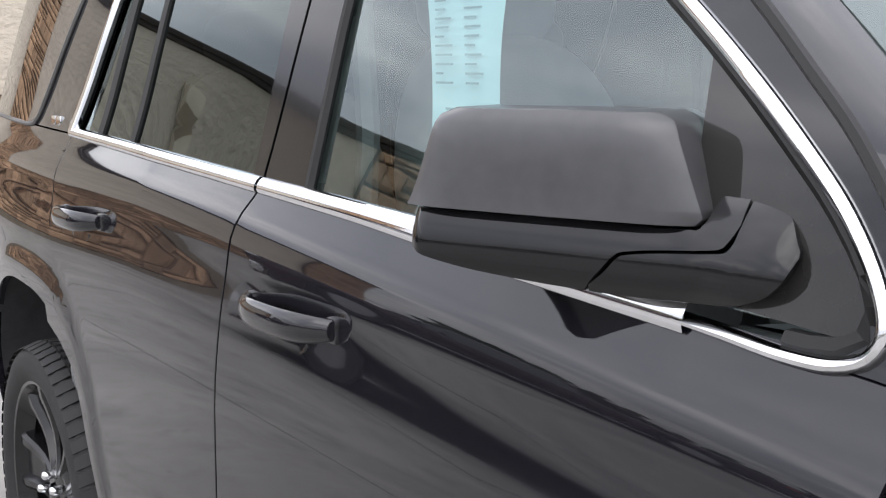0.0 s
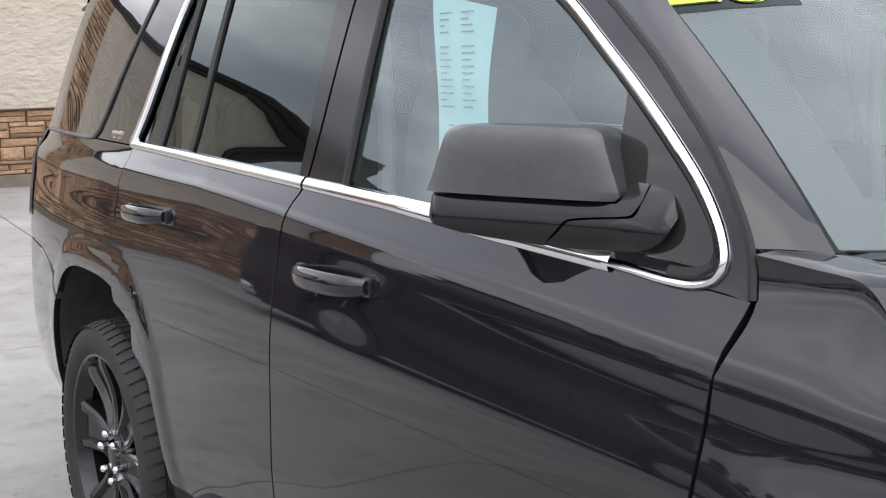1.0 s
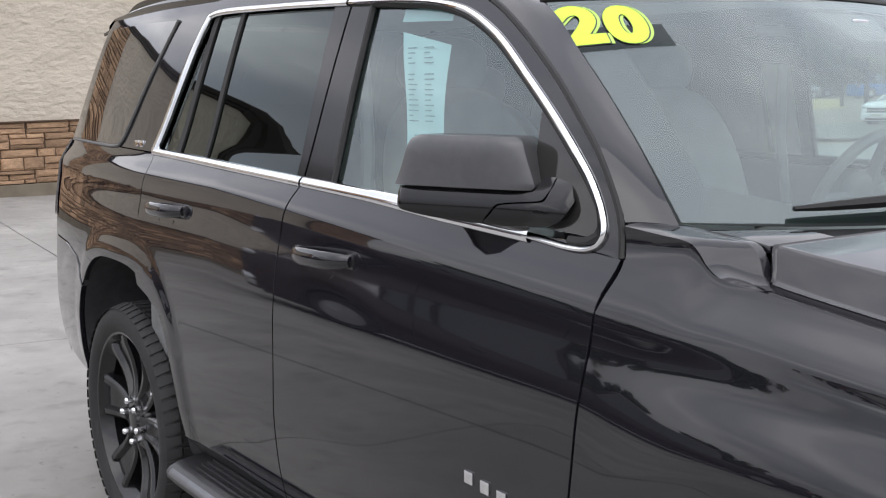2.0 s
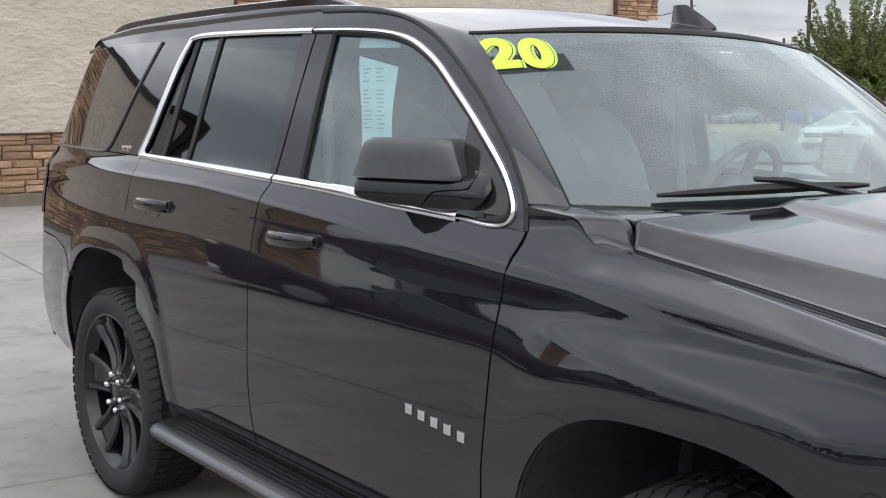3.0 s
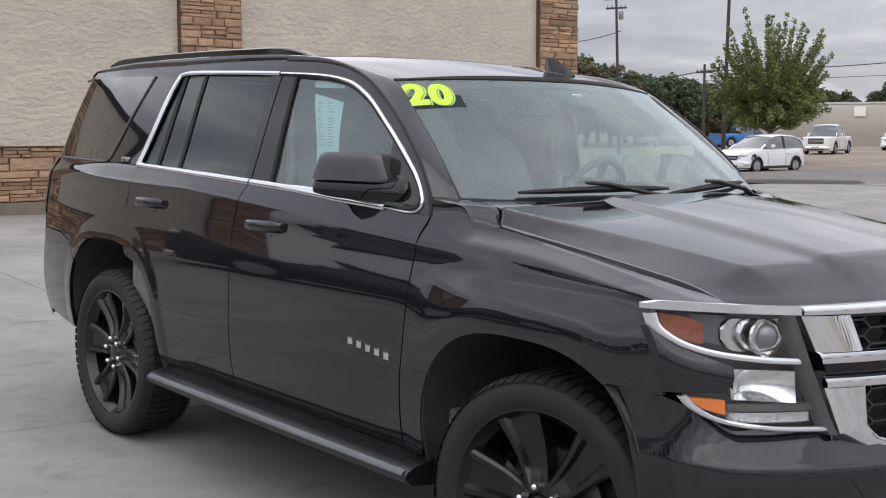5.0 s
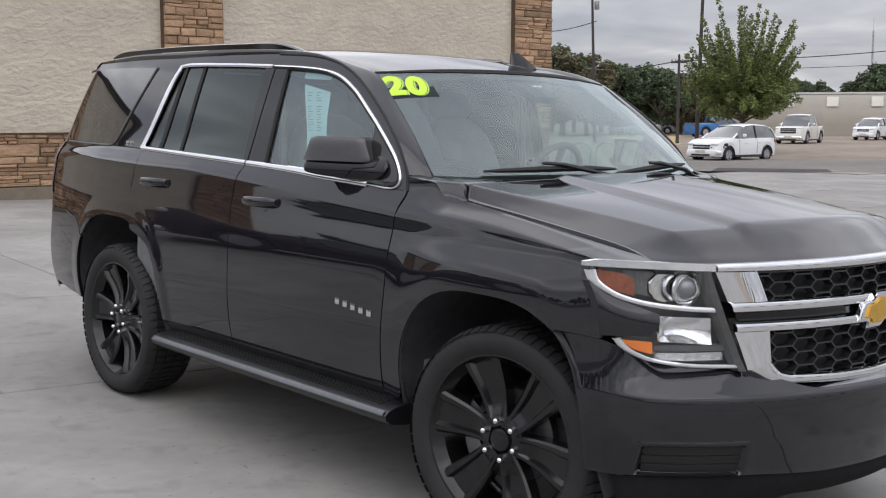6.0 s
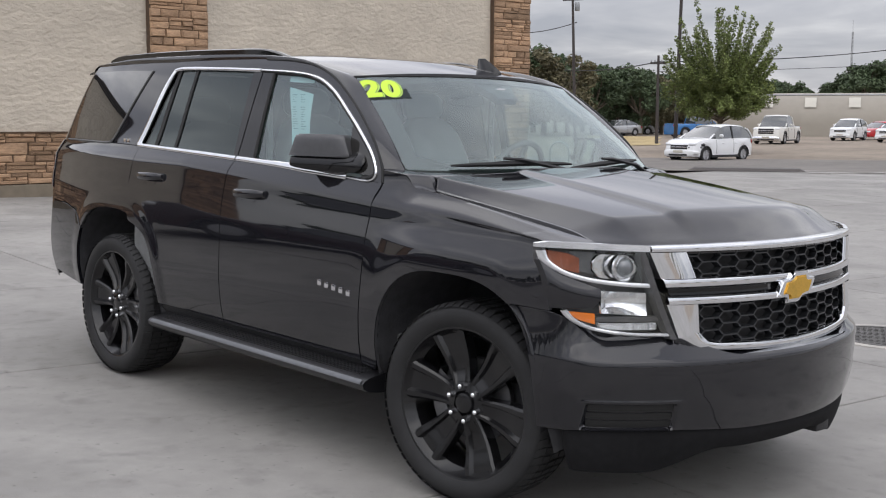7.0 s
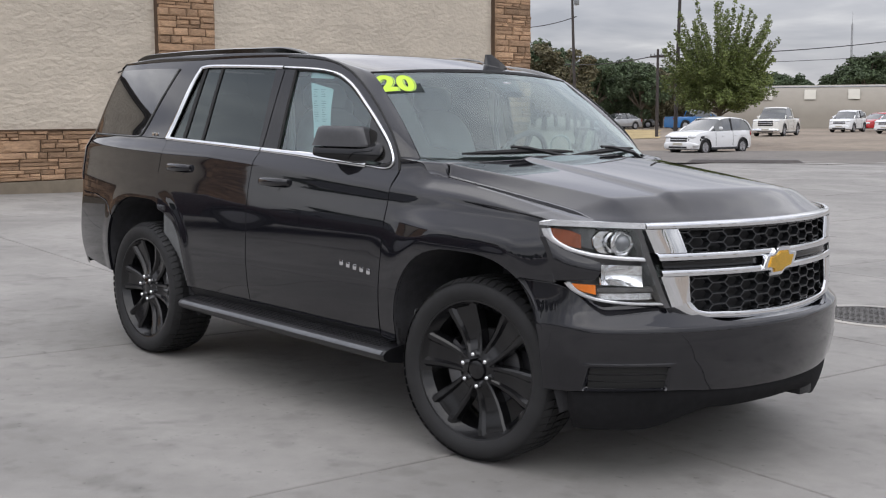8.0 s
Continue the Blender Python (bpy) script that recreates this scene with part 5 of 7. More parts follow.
def wipers():
    for y0, y1, xo in ((-0.60, 0.04, 0.0), (0.02, 0.66, 0.0)):
        arm = bmesh.new()
        def on(y, v, lift):
            p = shield_point(y / 0.785, v)
            return p + Vector((0.5, 0, 0.85)) * lift
        tube(arm, [on(y1 + 0.03, -0.06, 0.005), on(y1 - 0.10, 0.0, 0.035), on((y0 + y1) / 2, 0.055, 0.05), on((y0 + y1) / 2 - 0.08, 0.07, 0.045)], [0.012, 0.011, 0.009, 0.007], 6)
        w = part("wiper_arm", arm, PLASTIC, suv, "black windscreen wiper")
        bl = bmesh.new()
        pts = [on(y0 + (y1 - y0) * k / 10, 0.035 + 0.035 * (k / 10), 0.018 + 0.012 * math.sin(math.pi * k / 10)) for k in range(11)]
        tube(bl, pts, [0.005, 0.009, 0.011, 0.013, 0.014, 0.014, 0.013, 0.012, 0.011, 0.009, 0.005], 6)
        part("wiper_blade", bl, SEAL, w)


def cabin():
    """What the windows let one see of the inside."""
    bm = bmesh.new()
    rows = []
    for x, z in ((1.14, 1.235), (1.02, 1.262), (0.84, 1.268), (0.66, 1.258), (0.56, 1.21), (0.50, 1.0), (0.52, 0.7)):
        rows.append([Vector((x + 0.04 * (1 - (y / 0.8) ** 2), y, z + 0.015 * math.cos(y * 6))) for y in (-0.84, -0.6, -0.4, -0.2, 0, 0.2, 0.4, 0.6, 0.84)])
    add_grid(bm, rows)
    part("dashboard", bm, CABIN, suv, "dark grey dashboard")
    bm = bmesh.new()
    superbox(bm, (0.68, 0.38, 1.285), (0.10, 0.20, 0.045), 3.5, 20, 12)
    part("instrument_hood", bm, CABIN, suv)
    bm = bmesh.new()
    box(bm, (-2.3, -0.86, 0.50), (1.05, 0.86, 0.60), None, 0.01)
    part("cabin_floor", bm, CABIN, suv)
    rows = [[Vector((x, y, roof_edge(x)[1] - 0.012 + 0.03 * (1 - (y / 0.7) ** 2))) for y in (-0.70, -0.5, -0.25, 0, 0.25, 0.5, 0.70)] for x in (-2.15, -1.5, -0.8, -0.2, 0.1, 0.33)]
    part("headliner", grid_mesh(rows), HEADLINER, suv)
    for s in (-1, 1):
        rows = [[Vector((x, s * (half_width(x, z) - 0.05), z)) for z in (0.5, 0.8, 1.0, 1.15, 1.24, belt_z(x) - 0.005)] for x in (-1.28, -0.9, -0.5, -0.25, 0.1, 0.5, 0.93)]
        part("door_lining", grid_mesh(rows, flip=s > 0), CABIN, suv)
        rows = [[Vector((x, s * (half_width(x, z) - 0.045), z)) for z in (1.33, 1.45, 1.6, 1.75)] for x in (-0.255, -0.2, -0.14)]
        part("pillar_lining", grid_mesh(rows, flip=s > 0), HEADLINER, suv)
        bm = bmesh.new()
        tube(bm, [(-0.17, s * 0.80, 1.70), (-0.16, s * 0.79, 1.4), (-0.14, s * 0.82, 1.1)], 0.018, 6)
        part("seat_belt", bm, BELT_GREY, suv)

    def seat(x, y, w, low=0.0):
        seat_ob = thing("seat", "", "")
        seat_ob.parent = suv
        bm = bmesh.new()
        superbox(bm, (x + 0.10, y, 0.86), (0.28, w, 0.11), 3.2, 24, 14)
        part("cushion", bm, LEATHER, seat_ob)
        bm = bmesh.new()
        superbox(bm, (0, 0, 0), (0.085, w, 0.36), 3.0, 24, 16, lambda p: Vector((p.x - 0.28 * (p.z + 0.36) + (0.03 * (abs(p.y) / w) ** 2 if p.x > 0 else 0), p.y * (1 - 0.12 * max(0, p.z) / 0.36), p.z)))
        bmesh.ops.translate(bm, verts=bm.verts, vec=(x - 0.12, y, 1.20 - low))
        part("seat_back", bm, LEATHER, seat_ob)
        bm = bmesh.new()
        superbox(bm, (x - 0.345, y, 1.615 - low), (0.055, min(w, 0.145), 0.085), 2.8, 20, 12)
        part("headrest", bm, LEATHER, seat_ob)
        for d in (-0.05, 0.05):
            bm = bmesh.new()
            tube(bm, [(x - 0.325, y + d, 1.45 - low), (x - 0.34, y + d, 1.57 - low)], 0.007, 6)
            part("headrest_post", bm, CHROME, seat_ob)
    for y in (-0.42, 0.42):
        seat(-0.02, y, 0.255)
        seat(-1.02, y, 0.30, 0.06)
    bm = bmesh.new()
    superbox(bm, (0.28, 0, 0.86), (0.42, 0.13, 0.12), 4, 20, 12)
    part("centre_console", bm, CABIN, suv)
    # steering wheel, in front of the left seat
    m = Matrix.Translation((0.45, 0.38, 1.265)) @ Matrix.Rotation(radians(-66), 4, "Y")
    bm = bmesh.new()
    tube(bm, [m @ Vector((0.185 * math.cos(a), 0.185 * math.sin(a), 0)) for a in (k * math.tau / 36 for k in range(37))], 0.0165, 8)
    sw = part("steering_wheel", bm, CABIN, suv, "black steering wheel")
    bm = bmesh.new()
    superbox(bm, (0, 0, 0.01), (0.07, 0.075, 0.03), 3, 16, 10)
    for a in (0, 180, 270):
        c, d = math.cos(radians(a + 90)), math.sin(radians(a + 90))
        tube(bm, [(0.05 * c, 0.05 * d, 0), (0.18 * c, 0.18 * d, 0)], 0.017, 6)
    bmesh.ops.transform(bm, matrix=m, verts=bm.verts)
    part("wheel_hub", bm, CABIN, sw)
    # driver-assist box and mirror behind the windscreen
    rows = []
    for k in range(7):
        v = 0.945 - 0.165 * k / 6
        w = 0.165 - 0.070 * smooth01(k / 5)
        rows.append([shield_point(0.03 + w * u / 4, v) + Vector((-0.012, 0, -0.012)) for u in range(-4, 5)])
    part("sensor_box", sheet(rows, 1, 0.035, (-0.6, 0, -0.8)), SENSOR, suv, "dark sensor housing behind the windscreen")
    bm = bmesh.new()
    box(bm, shield_point(0.01, 0.85) + Vector((-0.012, -0.028, -0.004)), shield_point(0.01, 0.85) + Vector((-0.004, 0.028, 0.010)), None, 0.003)
    part("sensor_window", bm, CHROME, suv)
    bm = bmesh.new()
    superbox(bm, (0.44, 0.0, 1.645), (0.018, 0.125, 0.035), 3.5, 20, 12)
    part("inner_mirror", bm, TRIM_BLACK, suv)
    # floor pan that hides the light from below
    bm = bmesh.new()
    box(bm, (-1.90, -0.80, 0.36), (1.95, 0.80, 0.50), None, 0.03)
    box(bm, (-2.40, -0.78, 0.50), (-1.85, 0.78, 0.60), None, 0.03)
    box(bm, (1.90, -0.60, 0.36), (2.24, 0.60, 0.50), None, 0.03)
    part("underbody", bm, WELL, suv)
    bm = bmesh.new()
    rows = [[Vector((x, y, z)) for y in (-0.62, -0.3, 0, 0.3, 0.62)] for x, z in ((1.15, 0.5), (1.15, 1.14), (1.6, 1.12), (2.1, 1.03), (2.15, 0.5))]
    add_grid(bm, rows)
    part("engine_bay", bm, WELL, suv)


SENSOR = material("sensor_cover_black", (0.02, 0.02, 0.022), 0.5, vary=0.2, scale=40)
BELT_GREY = material("belt_webbing", (0.25, 0.25, 0.25), 0.7, vary=0.2, scale=60)


def inner_shell(s):
    """Dark structure seen only through the panel gaps."""
    for x0, x1, zt in ((-1.5, 0.94, 1.275), (-2.3, -1.9, 1.3)):
        rows = [[Vector((x, s * (half_width(x, z) - 0.024), z)) for z in (0.50, 0.7, 0.9, 1.1, 1.2, 1.24, zt)] for x in [x0 + (x1 - x0) * k / 12 for k in range(13)]]
        rows = [[p for p in row] for row in rows]
        bm = grid_mesh(rows, flip=s > 0)
        kill = [f for f in bm.faces if any(arch_norm(v.co.x, v.co.z, xc) < 1.0 for v in f.verts for xc in (AXLE_R, AXLE_F))]
        bmesh.ops.delete(bm, geom=kill, context="FACES")
        part("inner_panel", bm, SEAL, suv)


def badges():
    """Model lettering as plain bright bars, trim mark as two small ones."""
    for s in (-1, 1):
        word = None
        for k in range(5):
            bm = bmesh.new()
            x = (0.546 if s < 0 else 0.795) + (1 if s < 0 else -1) * k * 0.0530
            z = 0.792 - 0.0055 * k
            y = s * half_width(x + 0.015, z)
            x0 = x if s < 0 else x - 0.036
            box(bm, (x0 + 0.002, min(y, y + s * 0.004), z - 0.0130), (x0 + 0.030, max(y, y + s * 0.004), z + 0.0130), None, 0.0015)
            part("badge_bar", bm, CHROME, suv, "bright badge bar on the door")
        for dx, h in ((0, 0.011), (0.045, 0.011)):
            bm = bmesh.new()
            x, z = -1.495 + dx, 1.372
            y = s * half_width(x, z)
            box(bm, (x, min(y - s * 0.004, y + s * 0.004), z - h), (x + 0.036, max(y - s * 0.004, y + s * 0.004), z + h), None, 0.001)
            part("trim_badge_bar", bm, CHROME, suv)


for side in (-1, 1):
    rear_door, front_door = side_doors(side)
    glazing(side, rear_door, front_door)
    fender(side)
    quarter(side)
    roof_side(side)
    lamp_face(side)
    running_board(side)
    door_handle(side, -0.06, 1.158, front_door)
    door_handle(side, -1.05, 1.188, rear_door)
    mirror(side, front_door)
    roof_rail(side)
    inner_shell(side)
roof_and_glass()
hood()
rear_end()
bumper()
grille()
wheels()
fin()
wipers()
cabin()
badges()


# ---- ground ----
def grade(x, y):
    """Height of the land: the forecourt's fall, which eases off to the sides, and the street lying lower."""
    dx, dy = x - EYE8.x, y - EYE8.y
    side = AHEAD.x * dy - AHEAD.y * dx
    over = max(0.0, abs(side) - 9.0)
    side = math.copysign(min(abs(side), 9.0) + 2.5 * (1 - math.exp(-over / 2.5)), side)
    d = -0.541 * dx + 0.841 * dy
    near = 1 - smooth01((d - 14.0) / 22.0)
    dip = smooth01((d - 36.0) / 6.0) * (1 - smooth01((d - 54.0) / 24.0))
    return math.tan(FALL) * side * near - 0.15 * dip + 0.12 * smooth01((d - 80) / 40)


CONCRETE = material("broom_finished_concrete", (0.288, 0.277, 0.261), 0.8, vary=0.10, scale=9, bump=0.25, bump_scale=160, bump_dist=0.004, rnd=0.035)
SOIL = material("joint_dirt", (0.16, 0.15, 0.13), 0.95, vary=0.3, scale=12)
DIRT = material("gravel_lot", (0.26, 0.215, 0.17), 0.95, vary=0.3, scale=1.3, bump=0.5, bump_scale=30, bump_dist=0.03)
ASPHALT = material("worn_asphalt", (0.17, 0.155, 0.14), 0.85, vary=0.22, scale=2.0, bump=0.3, bump_scale=120, bump_dist=0.01)
TARMAC = material("dark_asphalt", (0.055, 0.053, 0.05), 0.9, vary=0.25, scale=1.5, bump=0.3, bump_scale=120, bump_dist=0.01)
STRAW = material("dry_grass", (0.44, 0.34, 0.17), 0.95, vary=0.3, scale=3.0, bump=0.6, bump_scale=40, bump_dist=0.05)
KERB = material("kerb_concrete", (0.40, 0.38, 0.35), 0.85, vary=0.2, scale=6, bump=0.2, bump_scale=90)


def strain(mat):
    """Adds broad damp and tyre stains to the concrete."""
    nt = mat.node_tree
    b = nt.nodes["Principled BSDF"]
    src = b.inputs["Base Color"].links[0].from_socket
    geo = nt.nodes.new("ShaderNodeNewGeometry")
    n = nt.nodes.new("ShaderNodeTexNoise")
    n.inputs["Scale"].default_value, n.inputs["Detail"].default_value, n.inputs["Distortion"].default_value = 0.55, 8, 1.2
    n2 = nt.nodes.new("ShaderNodeTexNoise")
    n2.inputs["Scale"].default_value, n2.inputs["Detail"].default_value = 3.2, 6
    for k in (n, n2):
        nt.links.new(geo.outputs["Position"], k.inputs["Vector"])
    mr, mr2 = nt.nodes.new("ShaderNodeMapRange"), nt.nodes.new("ShaderNodeMapRange")
    mr.inputs[1].default_value, mr.inputs[2].default_value, mr.inputs[3].default_value, mr.inputs[4].default_value = 0.38, 0.66, 0.80, 1.06
    mr2.inputs[1].default_value, mr2.inputs[2].default_value, mr2.inputs[3].default_value, mr2.inputs[4].default_value = 0.30, 0.42, 0.80, 1.0
    nt.links.new(n.outputs[0], mr.inputs[0])
    nt.links.new(n2.outputs[0], mr2.inputs[0])
    mul = nt.nodes.new("ShaderNodeMath")
    mul.operation = "MULTIPLY"
    nt.links.new(mr.outputs[0], mul.inputs[0])
    nt.links.new(mr2.outputs[0], mul.inputs[1])
    # small dark spots and fine grit
    for scale, lo, hi, low in ((26.0, 0.27, 0.33, 0.72), (7.0, 0.26, 0.40, 0.86), (420.0, 0.3, 0.7, 0.90)):
        n3, mr3, m3 = nt.nodes.new("ShaderNodeTexNoise"), nt.nodes.new("ShaderNodeMapRange"), nt.nodes.new("ShaderNodeMath")
        n3.inputs["Scale"].default_value, n3.inputs["Detail"].default_value = scale, 3
        nt.links.new(geo.outputs["Position"], n3.inputs["Vector"])
        mr3.inputs[1].default_value, mr3.inputs[2].default_value, mr3.inputs[3].default_value, mr3.inputs[4].default_value = lo, hi, low, 1.03
        nt.links.new(n3.outputs[0], mr3.inputs[0])
        m3.operation = "MULTIPLY"
        nt.links.new(mul.outputs[0], m3.inputs[0])
        nt.links.new(mr3.outputs[0], m3.inputs[1])
        mul = m3
    hv = nt.nodes.new("ShaderNodeHueSaturation")
    nt.links.new(src, hv.inputs["Color"])
    nt.links.new(mul.outputs[0], hv.inputs["Value"])
    nt.links.new(hv.outputs[0], b.inputs["Base Color"])


strain(CONCRETE)

bm = bmesh.new()
# one sheet out to the horizon, finer near the forecourt
ticks = sorted({round(math.copysign(abs(k / 24) ** 2.6 * 1500, k), 2) for k in range(-24, 25)} | set(range(-60, 121, 4)))
add_grid(bm, [[(x, y, grade(x, y) - 0.075) for x in ticks] for y in ticks])
ground = tagged(part("ground", bm, DIRT), "bare gravelly ground reaching to the horizon", "ground", kind="structure")

bm = bmesh.new()
add_grid(bm, [[(x, y, grade(x, y) - 0.03) for x in range(-120, 121, 4)] for y in [-140, -100, -60, -50, -40] + [-36 + 3 * k for k in range(6)] + [-19.3]])
tagged(part("asphalt_lot", bm, TARMAC), "dark asphalt lot beyond the forecourt", "car park", kind="structure")

SLAB, SKEW = 3.13, radians(-5.0)
U, V = Vector((math.cos(SKEW), math.sin(SKEW), 0)), Vector((-math.sin(SKEW), math.cos(SKEW), 0))
ORIGIN = Vector((1.45, -0.05, 0))


def slab_mesh():
    bm = bmesh.new()
    g, h = 0.006, SLAB / 2
    prof = [(h - g, -0.12), (h - g, -0.006), (h - g - 0.004, -0.0015), (h - g - 0.010, 0.0)]
    rows = [[(sx * d, sy * d, z) for sx, sy in ((-1, -1), (1, -1), (1, 1), (-1, 1))] for d, z in prof]
    vs = add_grid(bm, rows, True)
    bm.faces.new(vs[-1])
    me = bpy.data.meshes.new("slab")
    bm.to_mesh(me)
    bm.free()
    me.materials.append(CONCRETE)
    return me


def pavement():
    base = bmesh.new()
    rows = []
    for j in range(-12, 24):
        row = [ORIGIN + U * (i * SLAB / 2) + V * (j * SLAB / 2) for i in range(-12, 19)]
        rows.append([Vector((p.x, p.y, grade(p.x, p.y) - 0.06)) for p in row])
    add_grid(base, rows)
    pav = tagged(part("pavement", base, SOIL), "pale concrete forecourt cast in large jointed slabs", "pavement", kind="structure")
    me = slab_mesh()
    for i in range(-6, 9):
        for j in range(-6, 11):
            c = ORIGIN + U * ((i + 0.5) * SLAB) + V * ((j + 0.5) * SLAB)
            if c.x < -15.6:
                continue
            ob = new("slab", me)
            gx, gy = (grade(c.x + 1, c.y) - grade(c.x - 1, c.y)) / 2, (grade(c.x, c.y + 1) - grade(c.x, c.y - 1)) / 2
            tilt = Vector((0, 0, 1)).rotation_difference(Vector((-gx, -gy, 1))).to_matrix().to_4x4()
            ob.matrix_basis = Matrix.Translation((c.x, c.y, grade(c.x, c.y))) @ tilt @ Matrix.Rotation(SKEW, 4, "Z")
            ob.parent = pav
    return pav


# ---- the building behind: stucco wall with stone base and pilasters ----
WALL_X, WALL_Y0, WALL_Y1, WALL_H = -15.0, -10.6, 16.83, 5.1
PLINTH, BASE_TOP, STEP_Y, LOW_H = 0.39, 1.275, 4.0, 4.76
STUCCO = material("cream_stucco", (0.555, 0.493, 0.407), 0.9, vary=0.15, scale=2.2, bump=0.85, bump_scale=9.0, bump_dist=0.05, stretch=(1, 0.75, 1.3))
STONE = material("ledge_stone", (0.42, 0.270, 0.165), 0.85, vary=0.38, scale=7, bump=0.6, bump_scale=28, bump_dist=0.02, rnd=0.36)
STONE_REST = material("ledge_stone_rest", (0.42, 0.270, 0.165), 0.85, vary=0.38, scale=7, bump=0.6, bump_scale=28, bump_dist=0.02, island=0.36)
MORTAR = material("dark_mortar", (0.10, 0.065, 0.042), 0.95, vary=0.3, scale=14)
PLINTH_GREY = material("weathered_footing", (0.21, 0.175, 0.13), 0.9, vary=0.3, scale=4, bump=0.3, bump_scale=60)
CORNICE = material("dark_brown_cornice", (0.045, 0.035, 0.03), 0.5, vary=0.2, scale=5)
LEDGE = material("pale_ledge", (0.62, 0.55, 0.44), 0.85, vary=0.12, scale=5, bump=0.2, bump_scale=60)
BASE_Y0 = -10.6
COLUMNS = ((6.56, 7.80), (15.58, 16.83), (-2.45, -1.21), (-10.6, -9.36))


def building():
    bm = bmesh.new()
    box(bm, (WALL_X - 20, WALL_Y0, -0.4), (WALL_X, STEP_Y, LOW_H))
    box(bm, (WALL_X - 20, STEP_Y, -0.4), (WALL_X, WALL_Y1, WALL_H))
    wall = tagged(part("wall_west", bm, STUCCO, smooth=False), "cream stucco wall with a ledge-stone base and pilasters", "wall", kind="structure")
    for y0, y1, h in ((WALL_Y0, STEP_Y, LOW_H), (STEP_Y, WALL_Y1, WALL_H)):
        bm = bmesh.new()
        prof = [(0.0, h - 0.02), (0.05, h), (0.06, h + 0.05), (0.10, h + 0.07), (0.12, h + 0.13), (0.12, h + 0.16), (-0.2, h + 0.17)]
        add_grid(bm, [[(WALL_X - 20 - d, y0 - d, z), (WALL_X + d, y0 - d, z), (WALL_X + d, y1 + d, z), (WALL_X - 20 - d, y1 + d, z)] for d, z in prof], True)
        tagged(part("cornice", bm, CORNICE, smooth=False), "dark brown moulded cornice along the roof edge", "cornice", kind="structure")
        bm = bmesh.new()
        box(bm, (WALL_X - 20, y0, h + 0.05), (WALL_X, y1, h + 0.14))
        tagged(part("roof", bm, CORNICE, smooth=False), "flat roof of the stucco building", "roof", kind="structure")
    return wall


def stone_variants():
    rnd = random.Random(4)
    out = []
    for k in range(7):
        bm = bmesh.new()
        f = lambda s: s * rnd.uniform(0.90, 1.0)  # noqa: E731
        back = [bm.verts.new((0, sy, sz)) for sy, sz in ((-0.5, -0.5), (0.5, -0.5), (0.5, 0.5), (-0.5, 0.5))]
        rim = [bm.verts.new((rnd.uniform(0.55, 0.8), f(sy) , f(sz))) for sy, sz in ((-0.5, -0.5), (0.5, -0.5), (0.5, 0.5), (-0.5, 0.5))]
        top = [bm.verts.new((rnd.uniform(0.8, 1.0), sy * rnd.uniform(0.6, 0.85), sz * rnd.uniform(0.5, 0.8))) for sy, sz in ((-0.5, -0.5), (0.5, -0.5), (0.5, 0.5), (-0.5, 0.5))]
        bm.faces.new(top)
        for a, b in ((back, rim), (rim, top)):
            for i in range(4):
                bm.faces.new((a[i], a[(i + 1) % 4], b[(i + 1) % 4], b[i]))
        bmesh.ops.recalc_face_normals(bm, faces=bm.faces)
        me = bpy.data.meshes.new("stone")
        bm.to_mesh(me)
        bm.free()
        me.materials.append(STONE)
        out.append(me)
    return out


def stone_layout(rnd, y0, y1, z0, z1):
    """Courses of ledge stones: some run the full course, others are stacked two or three high, each with its own joints."""
    z = z0
    while z < z1 - 0.03:
        h = min(rnd.choice((0.10, 0.12, 0.15, 0.19, 0.22)), z1 - z)
        if z1 - z - h < 0.07:
            h = z1 - z
        y = y0
        while y < y1 - 0.02:
            run = min(rnd.uniform(0.35, 0.95), y1 - y)
            if y1 - y - run < 0.2:
                run = y1 - y
            n = rnd.choice((1, 2, 2, 2, 3)) if h > 0.16 else rnd.choice((1, 1, 1, 2))
            cuts = [0.0] + sorted((k + rnd.uniform(-0.22, 0.22)) / n for k in range(1, n)) + [1.0]
            for c0, c1 in zip(cuts, cuts[1:]):
                yy = y
                while yy < y + run - 0.02:
                    l = min(rnd.uniform(0.22, 0.70), y + run - yy)
                    if y + run - yy - l < 0.14:
                        l = y + run - yy
                    yield yy, l, z + h * c0, h * (c1 - c0)
                    yy += l
            y += run
        z += h


